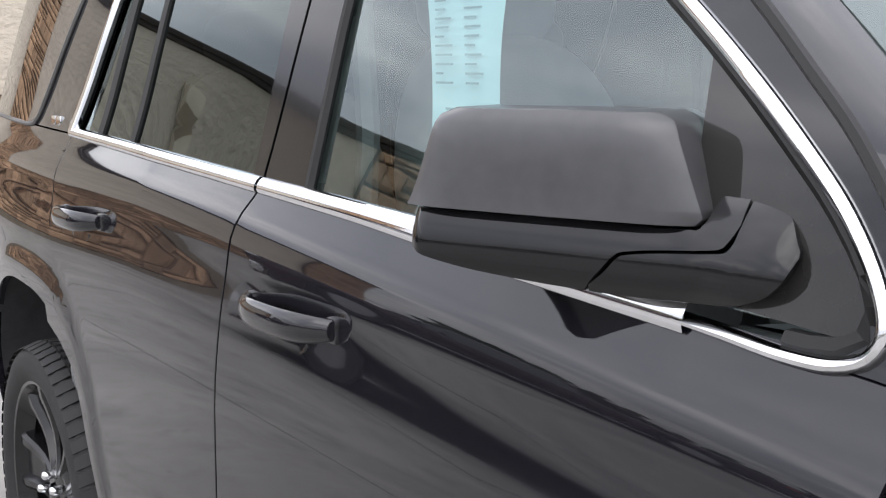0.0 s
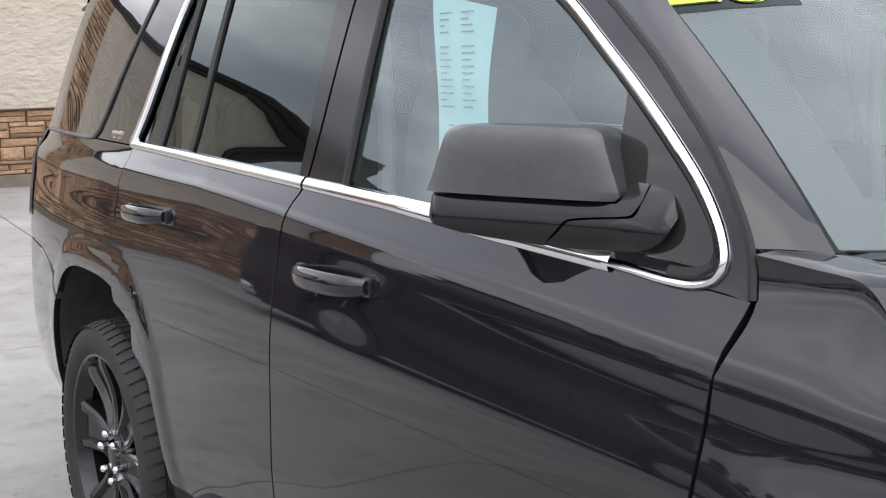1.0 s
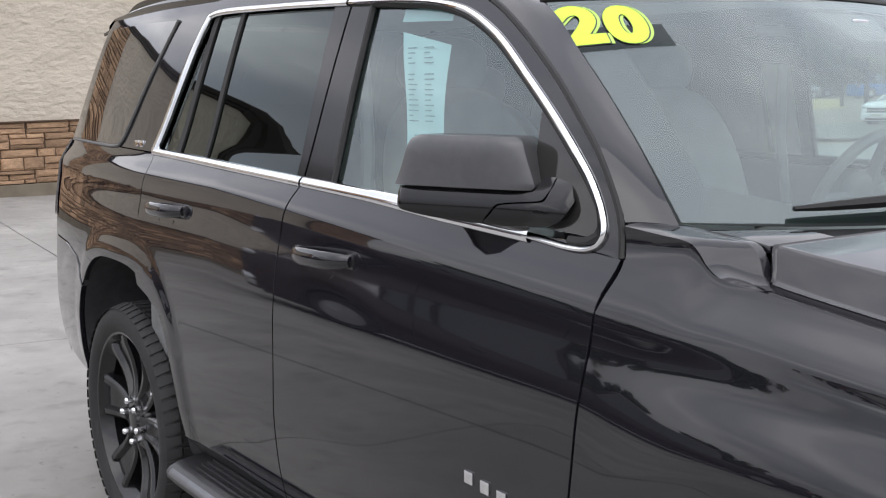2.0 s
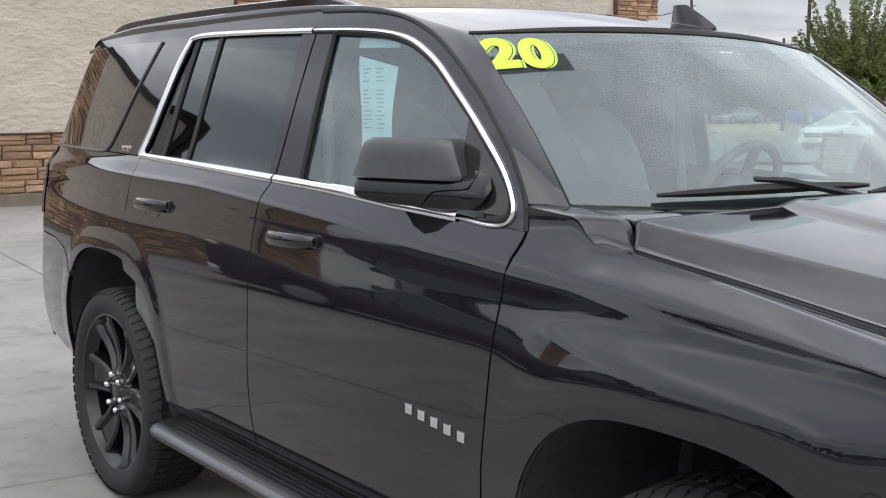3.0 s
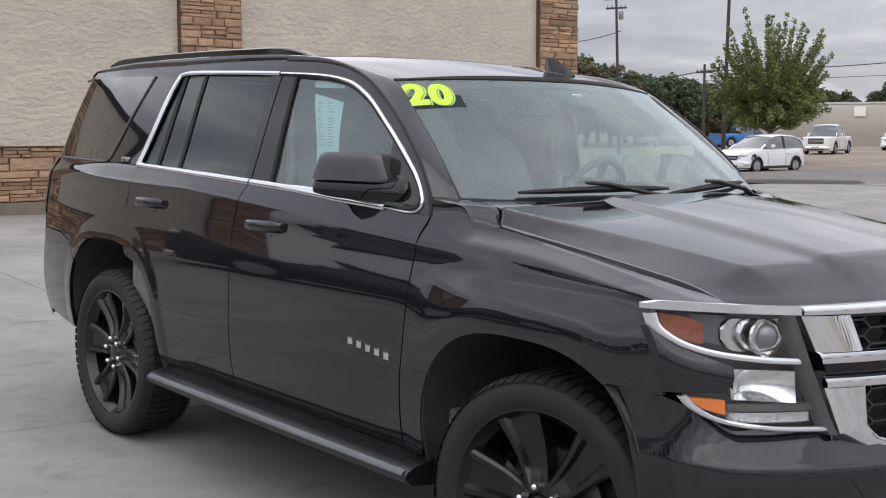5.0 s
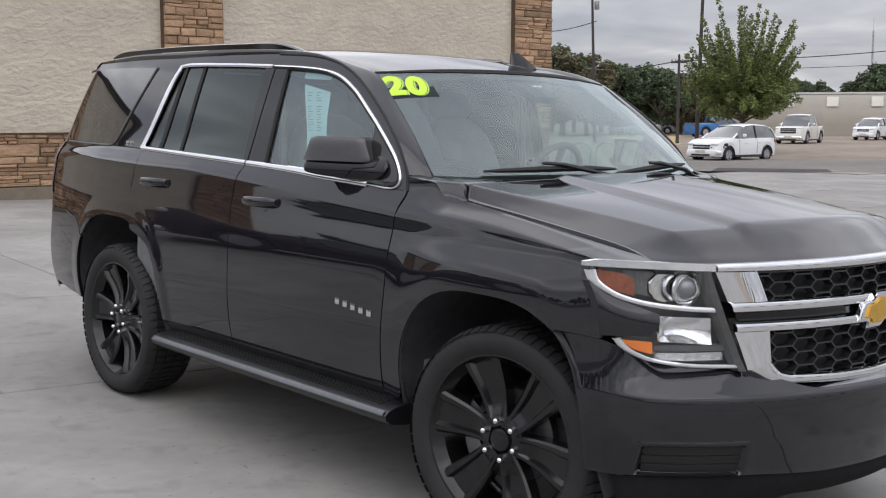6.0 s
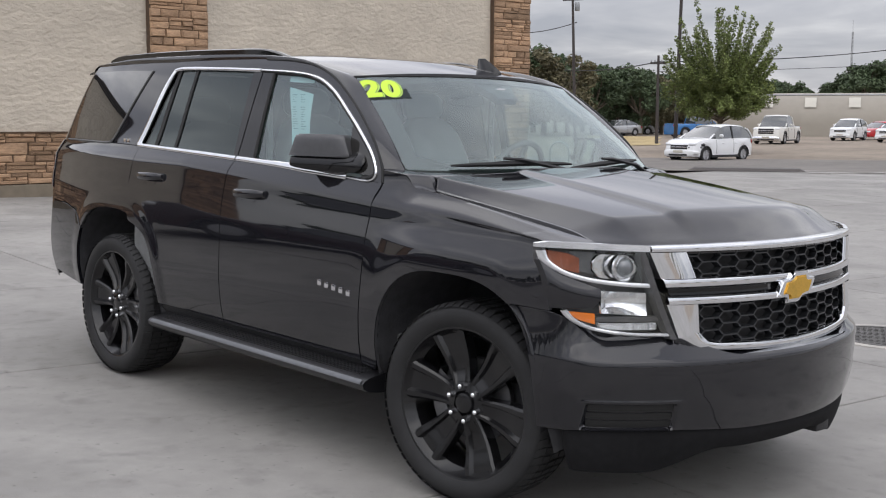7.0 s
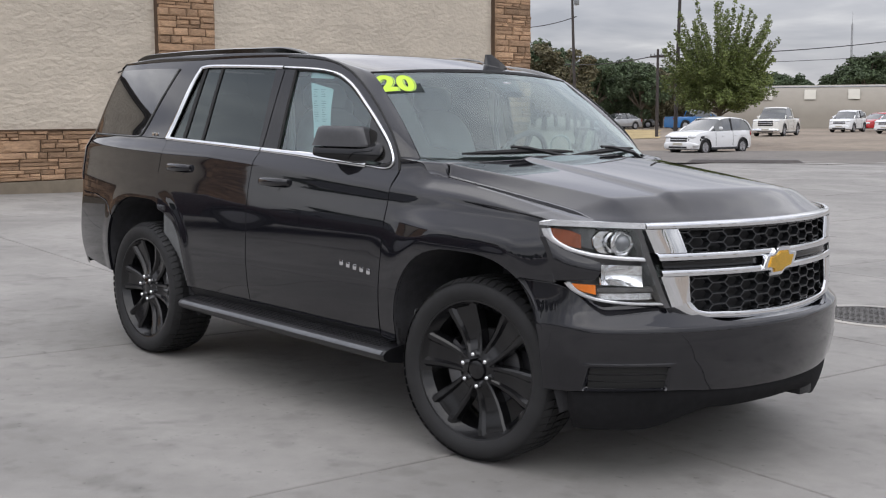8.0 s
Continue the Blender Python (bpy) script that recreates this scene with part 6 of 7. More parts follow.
def stonework(wall):
    rnd = random.Random(11)
    variants = stone_variants()
    near, rest = 0, []
    spots = []
    for y0, y1, z0, z1, off in [(BASE_Y0, WALL_Y1, PLINTH, BASE_TOP, 0.03)] + [(a, b, BASE_TOP + 0.03, (WALL_H if a > STEP_Y else LOW_H) - 0.05, 0.10) for a, b in COLUMNS]:
        for y, l, z, h in stone_layout(rnd, y0, y1, z0, z1):
            spots.append((y, l, z, h, off))
    picked = [q for q in spots if (1.2 < q[0] < 6.5 and q[2] < 1.28) or (q[0] > 6.4 and 2.3 < q[2] < 5.1)][:300]
    for y, l, z, h, off in picked:
        ob = new("stone", rnd.choice(variants))
        ob.matrix_basis = Matrix.Translation((WALL_X + off - 0.01, y + l / 2, z + h / 2)) @ Matrix.Diagonal((rnd.uniform(0.05, 0.095), (l - 0.004) * rnd.choice((-1, 1)), h - 0.003, 1))
        ob.parent = wall
    chosen = set(picked)
    vs, fs = [], []
    for q in spots:
        if q in chosen:
            continue
        y, l, z, h, off = q
        d = rnd.uniform(0.05, 0.09)
        n = len(vs)
        x = WALL_X + off - 0.01
        for k, (dd, m) in enumerate(((0, 0.006), (d * 0.7, 0.010), (d, 0.03))):
            for a, b in ((0, 0), (1, 0), (1, 1), (0, 1)):
                mm = min(m, h * 0.3)
                vs.append((x + dd * (1 if k < 2 else rnd.uniform(0.85, 1)), y + mm + a * (l - 2 * mm), z + mm + b * (h - 2 * mm)))
        for k in (0, 4):
            for i in range(4):
                j = (i + 1) % 4
                fs.append((n + k + i, n + k + j, n + k + 4 + j, n + k + 4 + i))
        fs.append((n + 8, n + 9, n + 10, n + 11))
    me = bpy.data.meshes.new("stone_rest")
    me.from_pydata(vs, [], fs)
    me.materials.append(STONE_REST)
    ob = new("stone_rest", me)
    ob.parent = wall
    tagged(ob, "brown ledge stones further along the wall", kind="stuff")
    bm = bmesh.new()
    box(bm, (WALL_X - 0.02, BASE_Y0 - 0.03, -0.3), (WALL_X + 0.05, WALL_Y1 + 0.03, BASE_TOP))
    for a, b in COLUMNS:
        box(bm, (WALL_X - 0.02, a, BASE_TOP), (WALL_X + 0.12, b, (WALL_H if a > STEP_Y else LOW_H) - 0.03))
    part("mortar_bed", bm, MORTAR, wall, smooth=False)
    # capping given the dark mortar colour to paint in the shadow line beneath it
    bm = bmesh.new()
    for y0, y1 in ((COLUMNS[3][1], COLUMNS[2][0]), (COLUMNS[2][1], COLUMNS[0][0]), (COLUMNS[0][1], COLUMNS[1][0])):
        box(bm, (WALL_X - 0.01, y0, BASE_TOP), (WALL_X + 0.125, y1, BASE_TOP + 0.022), None, 0.004)
    part("base_ledge", bm, MORTAR, wall, "thin capping over the stone base, darkened for the shadow line under it", smooth=False)
    bm = bmesh.new()
    box(bm, (WALL_X - 0.02, BASE_Y0, -0.3), (WALL_X + 0.10, WALL_Y1 + 0.05, PLINTH - 0.01), None, 0.01)
    part("plinth", bm, PLINTH_GREY, wall, "weathered concrete footing under the stone base", smooth=False)


def wall_lamp():
    lamp = thing("wall_lamp", "small bronze wall lamp high on the stucco wall", "wall lamp", m=Matrix.Translation((WALL_X + 0.02, -5.9, 4.15)))
    bm = bmesh.new()
    box(bm, (0, -0.16, -0.11), (0.05, 0.16, 0.11), None, 0.01)
    part("back_plate", bm, LEDGE, lamp)
    bm = bmesh.new()
    vs = box(bm, (0.05, -0.15, -0.09), (0.22, 0.15, 0.09), None, 0.015)
    for v in bm.verts:
        if v.co.x > 0.15 and v.co.z < 0:
            v.co.z += 0.05
    part("hood", bm, LEDGE, lamp)


wall = building()
wall_lamp()


def drain(at, turn):
    """Round iron grate of crossing bars, in a pale collar of concrete."""
    ob = thing("drain_grate", "round dark iron drain grate in a pale concrete collar", "drain", m=Matrix.Translation(at) @ Matrix.Rotation(FALL, 4, AHEAD) @ Matrix.Rotation(turn, 4, "Z"))
    for name, mat, prof in (("collar", KERB, ((0.455, -0.02), (0.455, 0.006), (0.50, 0.008), (0.535, 0.005), (0.54, -0.02))), ("frame", IRON, ((0.405, -0.02), (0.405, 0.008), (0.450, 0.008), (0.452, -0.02)))):
        bm = bmesh.new()
        add_grid(bm, [[(r * math.cos(a), r * math.sin(a), z) for r, z in prof] for a in (k * math.tau / 48 for k in range(49))])
        bmesh.ops.remove_doubles(bm, verts=bm.verts, dist=1e-5)
        bmesh.ops.recalc_face_normals(bm, faces=bm.faces)
        part(name, bm, mat, ob, "pale worn concrete collar" if name == "collar" else "")
    for way in (35, -35):
        for k in range(15):
            y = -0.364 + 0.052 * k
            half = math.sqrt(0.41 ** 2 - y * y)
            bm = bmesh.new()
            box(bm, (-half, y - 0.010, -0.02), (half, y + 0.010, 0.006 if way > 0 else 0.005), Matrix.Rotation(radians(way), 4, "Z"))
            part("bar", bm, IRON, ob, smooth=False)
    # thin black sheet between the bars: painted shade, no hollow is cut below
    bm = bmesh.new()
    box(bm, (-0.29, -0.29, 0.0008), (0.29, 0.29, 0.0016))
    for a in range(4):
        box(bm, (0.29, -0.28, 0.0008), (0.40, 0.28, 0.0016), Matrix.Rotation(a * math.pi / 2, 4, "Z"))
    part("pit_shade", bm, SEAL, ob, smooth=False)


IRON = material("cast_iron", (0.10, 0.095, 0.09), 0.6, 0.3, vary=0.3, scale=20, bump=0.2, bump_scale=120)
drain(TILT @ Vector((0.76, 4.20, 0.002)), radians(28))


def raised_strip():
    """Low dark raised strip at the edge of the concrete."""
    bm = bmesh.new()
    c, d, n = EYE8 + Vector((-0.5417, 0.8406, 0)) * 36.6, Vector((0.841, 0.541, 0)), Vector((-0.541, 0.841, 0))
    rows = []
    for e in (-1.75, -1.55, 0, 1.55, 1.75):
        k = 1 if abs(e) < 1.65 else 0
        rows.append([c + d * e + n * u + Vector((0, 0, grade(c.x, c.y) + z * k)) for u, z in ((-0.4, 0.02), (-0.25, 0.09), (0.3, 0.10), (0.6, 0.02))])
    add_grid(bm, rows)
    tagged(part("dark_raised_strip", bm, CORNICE, smooth=False), "low dark raised strip at the edge of the concrete", "ramp")


raised_strip()


def bike_rack(bearing, dist):
    x, y = EYE8.x + math.cos(radians(bearing)) * dist, EYE8.y + math.sin(radians(bearing)) * dist
    ob = thing("bike_rack", "galvanised loop-shaped bicycle rack on the concrete", "bike rack", "bike racks by the street", m=Matrix.Translation((x, y, grade(x, y))))
    bm = bmesh.new()
    side = Vector((math.sin(radians(bearing)), -math.cos(radians(bearing)), 0))
    tube(bm, [side * -0.28 + Vector((0, 0, z)) for z in (0.0, 0.3, 0.58)] + [side * (-0.28 * math.cos(a)) + Vector((0, 0, 0.58 + 0.28 * math.sin(a))) for a in (math.pi * k / 12 for k in range(1, 12))] + [side * 0.28 + Vector((0, 0, z)) for z in (0.58, 0.3, 0.0)], 0.03, 8)
    part("loop", bm, GALVANISED, ob)
    for e in (-0.28, 0.28):
        bm = bmesh.new()
        lathe(bm, [(0.0005, 0.012), (0.075, 0.012), (0.075, -0.01)], 14)
        bmesh.ops.rotate(bm, verts=bm.verts, cent=(0, 0, 0), matrix=Matrix.Rotation(math.pi / 2, 3, "X"))
        bmesh.ops.translate(bm, verts=bm.verts, vec=side * e)
        part("foot_plate", bm, GALVANISED, ob)


GALVANISED = material("galvanised_pipe", (0.42, 0.43, 0.44), 0.4, 0.7, vary=0.2, scale=8)
bike_rack(130.46, 35.0)
bike_rack(131.64, 35.2)


# ---- across the road: trees, poles, shed and parked vehicles ----
BARK = material("grey_bark", (0.16, 0.13, 0.10), 0.95, vary=0.35, scale=9, bump=0.8, bump_scale=30, bump_dist=0.02, stretch=(1, 1, 0.3))
LEAF = material("green_leaves", (0.155, 0.195, 0.055), 0.6, vary=0.3, scale=2.0, island=0.45)
LEAF_DARK = material("dark_green_leaves", (0.088, 0.125, 0.062), 0.65, vary=0.3, scale=1.0, island=0.45)
LEAF_BROWN = material("dusty_brown_leaves", (0.15, 0.135, 0.075), 0.7, vary=0.3, scale=1.0, island=0.4)
POLE_WOOD = material("weathered_pole_wood", (0.062, 0.054, 0.052), 0.9, vary=0.35, scale=8, stretch=(1, 1, 0.1), bump=0.4, bump_scale=40)
WIRE = material("black_cable", (0.02, 0.02, 0.02), 0.6, vary=0.2, scale=5)
ZINC = material("galvanised_grey", (0.30, 0.31, 0.32), 0.5, 0.6, vary=0.2, scale=6)


def out_at(dx, dy, dist):
    """A spot on the land at a bearing (dx, dy) and distance from the forecourt's edge of view."""
    x, y = EYE8.x + dx * dist, EYE8.y + dy * dist
    return Vector((x, y, grade(x, y) - 0.075))


def leaf_cloud(blobs, n, size, seed, shell=0.55):
    """Leaves as small folded quads spread through the blobs (centre, radii)."""
    rnd = random.Random(seed)
    vs, fs = [], []
    vol = [b[1][0] * b[1][1] * b[1][2] for b in blobs]
    for c, r in blobs:
        m = int(n * (r[0] * r[1] * r[2]) ** 0.7 / sum(v ** 0.7 for v in vol))
        for _ in range(m):
            d = Vector((rnd.gauss(0, 1), rnd.gauss(0, 1), rnd.gauss(0, 1))).normalized()
            k = shell + (1 - shell) * rnd.random() ** 0.6
            if rnd.random() < 0.12:
                k *= 1.18
            p = Vector(c) + Vector((d.x * r[0], d.y * r[1], d.z * r[2])) * k
            a = Vector((rnd.uniform(-1, 1), rnd.uniform(-1, 1), rnd.uniform(-0.7, 0.5))).normalized()
            b = a.cross(Vector((rnd.uniform(-1, 1), rnd.uniform(-1, 1), rnd.uniform(-1, 1)))).normalized()
            s = size * rnd.uniform(0.6, 1.35)
            i = len(vs)
            fold = a.cross(b) * s * 0.18
            vs += [p - a * s * 0.5, p + b * s * 0.32 + fold, p + a * s * 0.5, p - b * s * 0.32 + fold]
            fs += [(i, i + 1, i + 2), (i, i + 2, i + 3)]
    return vs, fs


def mesh_part(name, vs, fs, mat, parent, label=""):
    me = bpy.data.meshes.new(name)
    me.from_pydata(vs, [], fs)
    me.materials.append(mat)
    ob = new(name, me)
    ob.parent = parent
    if label:
        ob["label"] = label
    return ob


def maple(at):
    """The young tree by the road: a low full crown, and leafy shoots that stand up from it like brushes."""
    tree = thing("tree", "leafy young maple tree with upswept limbs", "tree", m=Matrix.Translation(at))
    rnd = random.Random(21)
    bm = bmesh.new()
    tube(bm, [(0, 0, -0.1), (0.02, 0, 0.8), (-0.02, 0.03, 1.7), (0, 0, 2.7), (0.05, 0, 4.0), (0.1, 0.05, 5.2)], [0.17, 0.14, 0.125, 0.11, 0.08, 0.03], 9)
    blobs = []

    def limb(p, r0, fat, n, thin=0.55):
        tube(bm, p, [r0, r0 * 0.75, r0 * 0.4, 0.008], 5)
        for i, q in enumerate(spline(p, n)):
            if i > n * 0.28:
                r = fat * (1 - (1 - thin) * i / n) * rnd.uniform(0.85, 1.15)
                blobs.append((q, (r, r, r * 1.25)))
    # low spreading boughs
    for k in range(38):
        a = k * 2.399 + rnd.uniform(-0.3, 0.3)
        z0 = 1.5 + 1.5 * rnd.random()
        reach = rnd.uniform(0.7, 1.0) * 2.95
        rise = rnd.uniform(-0.1, 1.3)
        c, d = math.cos(a), math.sin(a)
        limb([Vector((0, 0, z0)), Vector((c * reach * 0.35, d * reach * 0.35, z0 + 0.25 + rise * 0.2)), Vector((c * reach * 0.75, d * reach * 0.75, z0 + 0.25 + rise * 0.6)), Vector((c * reach, d * reach, z0 + rise))], 0.05, 0.36, 8)
    # straight shoots that fan upwards and outwards, leafy like bottle brushes
    for k in range(58):
        a = k * 2.399 + rnd.uniform(-0.25, 0.25)
        th = radians(52) * math.sqrt((k + 0.4) / 58)
        far = (5.75 - 2.0 * (th / radians(52)) ** 1.5) * rnd.uniform(0.80, 1.06)
        v = Vector((math.cos(a) * math.sin(th), math.sin(a) * math.sin(th), math.cos(th)))
        p = Vector((0, 0, 2.0))
        bend = Vector((0, 0, -0.18 * math.sin(th)))
        limb([p, p + v * far * 0.35 + bend, p + v * far * 0.68 + bend, p + v * far], 0.04, 0.29, 16, 0.48)
    part("trunk", bm, BARK, tree)
    for _ in range(34):
        a, r = rnd.uniform(0, math.tau), rnd.uniform(0.2, 1.9)
        blobs.append(((math.cos(a) * r, math.sin(a) * r, rnd.uniform(1.9, 3.7)), (0.5, 0.5, 0.42)))
    vs, fs = leaf_cloud(blobs, 72000, 0.125, 5, 0.1)
    mesh_part("crown", vs, fs, LEAF, tree)
    return tree


def broad_tree(name, seed, mat, label):
    """A far broad-leaved tree, about ten metres high."""
    tree = thing(name, label, "tree", "trees beyond the car park")
    rnd = random.Random(seed)
    bm = bmesh.new()
    tube(bm, [(0, 0, -0.3), (0.1, 0, 1.5), (0, 0.1, 3.2), (0.1, 0, 5.5)], [0.32, 0.26, 0.2, 0.08], 8)
    blobs = []
    for k in range(22):
        a = k * 2.399 + rnd.uniform(-0.4, 0.4)
        r = rnd.uniform(0.5, 3.0)
        z = rnd.uniform(1.8, 8.6)
        r *= math.sqrt(max(0.1, 1 - ((z - 4.5) / 5.2) ** 2)) * 1.15
        c = Vector((math.cos(a) * r, math.sin(a) * r, z))
        tube(bm, [(0, 0, min(z, 4.5) * 0.6), c * 0.6 + Vector((0, 0, z * 0.3)), c], [0.12, 0.07, 0.02], 5)
        s = rnd.uniform(0.85, 1.6)
        blobs.append((c, (s, s, s * 0.75)))
    part("trunk", bm, BARK, tree)
    vs, fs = leaf_cloud(blobs, 7000, 0.42, seed, 0.35)
    mesh_part("crown", vs, fs, mat, tree)
    return tree


def treeline():
    kinds = [broad_tree("tree", 3, LEAF_DARK, "dark green broad-leaved tree at the far edge of the car park"), broad_tree("tree", 8, LEAF_BROWN, "brownish dusty tree at the far edge of the car park"), broad_tree("tree", 14, LEAF_DARK, "dark green tall tree at the far edge of the car park")]
    rnd = random.Random(2)
    spots = []
    # bearing angle across the view, distance, height factor, kind
    for ang, dist, k, kind in ((133.8, 104, 0.90, 1), (132.5, 108, 0.86, 1), (131.3, 106, 0.78, 1), (130.1, 112, 0.70, 0), (128.9, 114, 0.68, 2), (127.8, 112, 0.66, 0), (126.8, 116, 0.62, 1), (125.8, 116, 0.60, 1), (133.0, 128, 1.0, 0), (131.9, 130, 0.92, 2), (130.6, 130, 0.82, 0), (129.4, 132, 0.80, 2), (128.2, 132, 0.80, 0), (127.1, 134, 0.74, 2), (126.0, 136, 0.70, 0), (135.2, 112, 0.9, 0), (136.6, 118, 0.9, 2), (124.9, 140, 0.62, 2), (123.6, 146, 0.6, 0),
                                (122.3, 215, 0.92, 0), (121.4, 218, 0.92, 2), (120.6, 214, 0.86, 0), (118.3, 204, 0.98, 0), (117.5, 196, 1.14, 2), (116.7, 200, 1.20, 0), (115.8, 198, 1.22, 2), (114.6, 200, 1.2, 0)):
        spots.append((math.cos(radians(ang)), math.sin(radians(ang)), dist, k, kind))
    # those that only the car's gloss shows, off behind the camera
    for ang, dist, k, kind in [(213, 58, 0.9, 2), (217, 62, 0.9, 0), (220.5, 60, 0.75, 1)] + [(224 + 2.3 * q, 108 + 8 * math.sin(q * 2.3), 0.70 + 0.14 * math.sin(q * 1.7), q % 3) for q in range(52)] + [(352 + 6 * q, 120, 0.7, q % 3) for q in range(9)]:
        spots.append((math.cos(radians(ang)), math.sin(radians(ang)), dist, k, kind))
    first = set()
    for dx, dy, dist, k, kind in spots:
        at = out_at(dx, dy, dist)
        m = Matrix.Translation(at) @ Matrix.Rotation(rnd.uniform(0, 6.2), 4, "Z") @ Matrix.Diagonal((k * rnd.uniform(0.9, 1.15), k * rnd.uniform(0.9, 1.15), k, 1))
        if kind not in first:
            first.add(kind)
            kinds[kind].matrix_basis = m
        else:
            ob = copy_thing(kinds[kind], m)
            ob.matrix_basis = m


def utility_pole(at, h, label, arm=None, drum=False, lean=0.0):
    pole = thing("utility_pole", label, "utility pole", m=Matrix.Translation(at) @ Matrix.Rotation(radians(lean), 4, Vector((-0.59, 0.81, 0))))
    bm = bmesh.new()
    tube(bm, [(0, 0, -0.2), (0, 0, h * 0.5), (0, 0, h)], [0.115, 0.10, 0.075], 10)
    part("pole", bm, POLE_WOOD, pole)
    if arm:
        for z, w in arm:
            bm = bmesh.new()
            box(bm, (-w * 0.76, -w * 0.65, z - 0.06), (w * 0.76, -w * 0.65 + 0.1, z + 0.06))
            bmesh.ops.rotate(bm, verts=bm.verts, cent=(0, 0, z), matrix=Matrix.Rotation(0.0, 3, "Z"))
            for v in bm.verts:
                v.co.y = v.co.x * 0.85 + (0.05 if v.co.y > -w * 0.65 + 0.05 else -0.05)
            part("crossarm", bm, POLE_WOOD, pole)
            for k in (-0.9, -0.45, 0.45, 0.9):
                bm = bmesh.new()
                lathe(bm, [(0.03, 0), (0.05, 0.03), (0.035, 0.07), (0.05, 0.10), (0.02, 0.15), (0.0005, 0.16)], 8)
                bmesh.ops.rotate(bm, verts=bm.verts, cent=(0, 0, 0), matrix=Matrix.Rotation(math.pi / 2, 3, "X"))
                bmesh.ops.translate(bm, verts=bm.verts, vec=(k * w * 0.76, k * w * 0.65, z + 0.06))
                part("insulator", bm, ZINC, pole)
    if drum:
        bm = bmesh.new()
        lathe(bm, [(0.0005, 0), (0.15, 0), (0.165, 0.03), (0.165, 0.52), (0.14, 0.56), (0.0005, 0.58)], 18)
        bmesh.ops.rotate(bm, verts=bm.verts, cent=(0, 0, 0), matrix=Matrix.Rotation(math.pi / 2, 3, "X"))
        bmesh.ops.translate(bm, verts=bm.verts, vec=(0.20, 0.22, h - 1.55))
        part("transformer", bm, ZINC, pole)
    return pole


def cable(a, b, sag, r=0.03):
    bm = bmesh.new()
    a, b = Vector(a), Vector(b)
    tube(bm, [a.lerp(b, k / 14) - Vector((0, 0, sag * 4 * (k / 14) * (1 - k / 14))) for k in range(15)], r, 5)
    tagged(part("overhead_cable", bm, WIRE), "black overhead cable strung between poles", "cable", "overhead cables")


def shed():
    """Long pale metal building with a curved wall and skylight panels."""
    c0 = out_at(-0.5721, 0.8202, 110.6)
    c1 = out_at(-0.3584, 0.9336, 111.1)
    d = (c1 - c0)
    d.z = 0
    length = d.length
    d.normalize()
    back = Vector((-d.y, d.x, 0))
    base = min(c0.z, c1.z) - 0.3
    ob = thing("shed", "long tan curved-wall metal building with white skylight panels", "building")
    prof = [(0, 0.0), (0.1, 2.0), (0.35, 3.2), (0.9, 4.2), (1.8, 5.1), (3.2, 5.75), (5.0, 6.0), (9, 6.1), (9, 0)]
    bm = bmesh.new()
    rows = []
    for k in range(41):
        p = c0 + d * (length * k / 40)
        rows.append([Vector((p.x, p.y, base)) + back * u + Vector((0, 0, z * 0.715)) for u, z in prof])
    vs = add_grid(bm, rows)
    bm.faces.new(vs[0])
    bm.faces.new(vs[-1])
    bmesh.ops.recalc_face_normals(bm, faces=bm.faces)
    part("wall", bm, SHED_TAN, ob, angle=30)
    for k in range(7):
        t = 0.073 + 0.141 * k
        bm = bmesh.new()
        q = []
        for u, z in ((0.80, 4.02), (1.1, 4.45), (1.5, 4.86), (2.1, 5.28)):
            row = []
            for e in (-0.50, 0.50):
                p = c0 + d * (length * t + e)
                row.append(Vector((p.x, p.y, base + z * 0.715 + 0.05)) + back * (u - 0.10))
            q.append(row)
        add_grid(bm, q)
        part("skylight_panel", bm, SHED_WHITE, ob)
    bm = bmesh.new()
    tube(bm, [Vector((p.x, p.y, base + 4.08)) + back * 3.0 for p in (c0, c1)], 0.09, 6)
    part("ridge_trim", bm, ZINC, ob)


SHED_TAN = material("tan_sheet_metal", (0.285, 0.258, 0.215), 0.6, vary=0.08, scale=1.2, bump=0.25, bump_scale=3.0, bump_dist=0.03)
SHED_WHITE = material("white_skylight", (0.50, 0.475, 0.41), 0.5, vary=0.06, scale=2)


def mast(at, h):
    ob = thing("radio_mast", "thin lattice radio mast on the horizon", "mast", m=Matrix.Translation(at))
    for k in range(3):
        a = k * math.tau / 3
        bm = bmesh.new()
        tube(bm, [(0.5 * math.cos(a), 0.5 * math.sin(a), 0), (0.25 * math.cos(a), 0.25 * math.sin(a), h)], 0.07, 5)
        part("leg", bm, ZINC, ob)
    bm = bmesh.new()
    n = 22
    for i in range(n):
        z0, z1 = h * i / n, h * (i + 1) / n
        for k in range(3):
            a, b = k * math.tau / 3, (k + 1) * math.tau / 3
            r0, r1 = 0.5 - 0.25 * i / n, 0.5 - 0.25 * (i + 1) / n
            tube(bm, [(r0 * math.cos(a), r0 * math.sin(a), z0), (r1 * math.cos(b), r1 * math.sin(b), z1)], 0.035, 4, False)
    part("bracing", bm, ZINC, ob)
    bm = bmesh.new()
    tube(bm, [(0, 0, h), (0, 0, h + 4)], 0.05, 5)
    part("tip", bm, ZINC, ob)


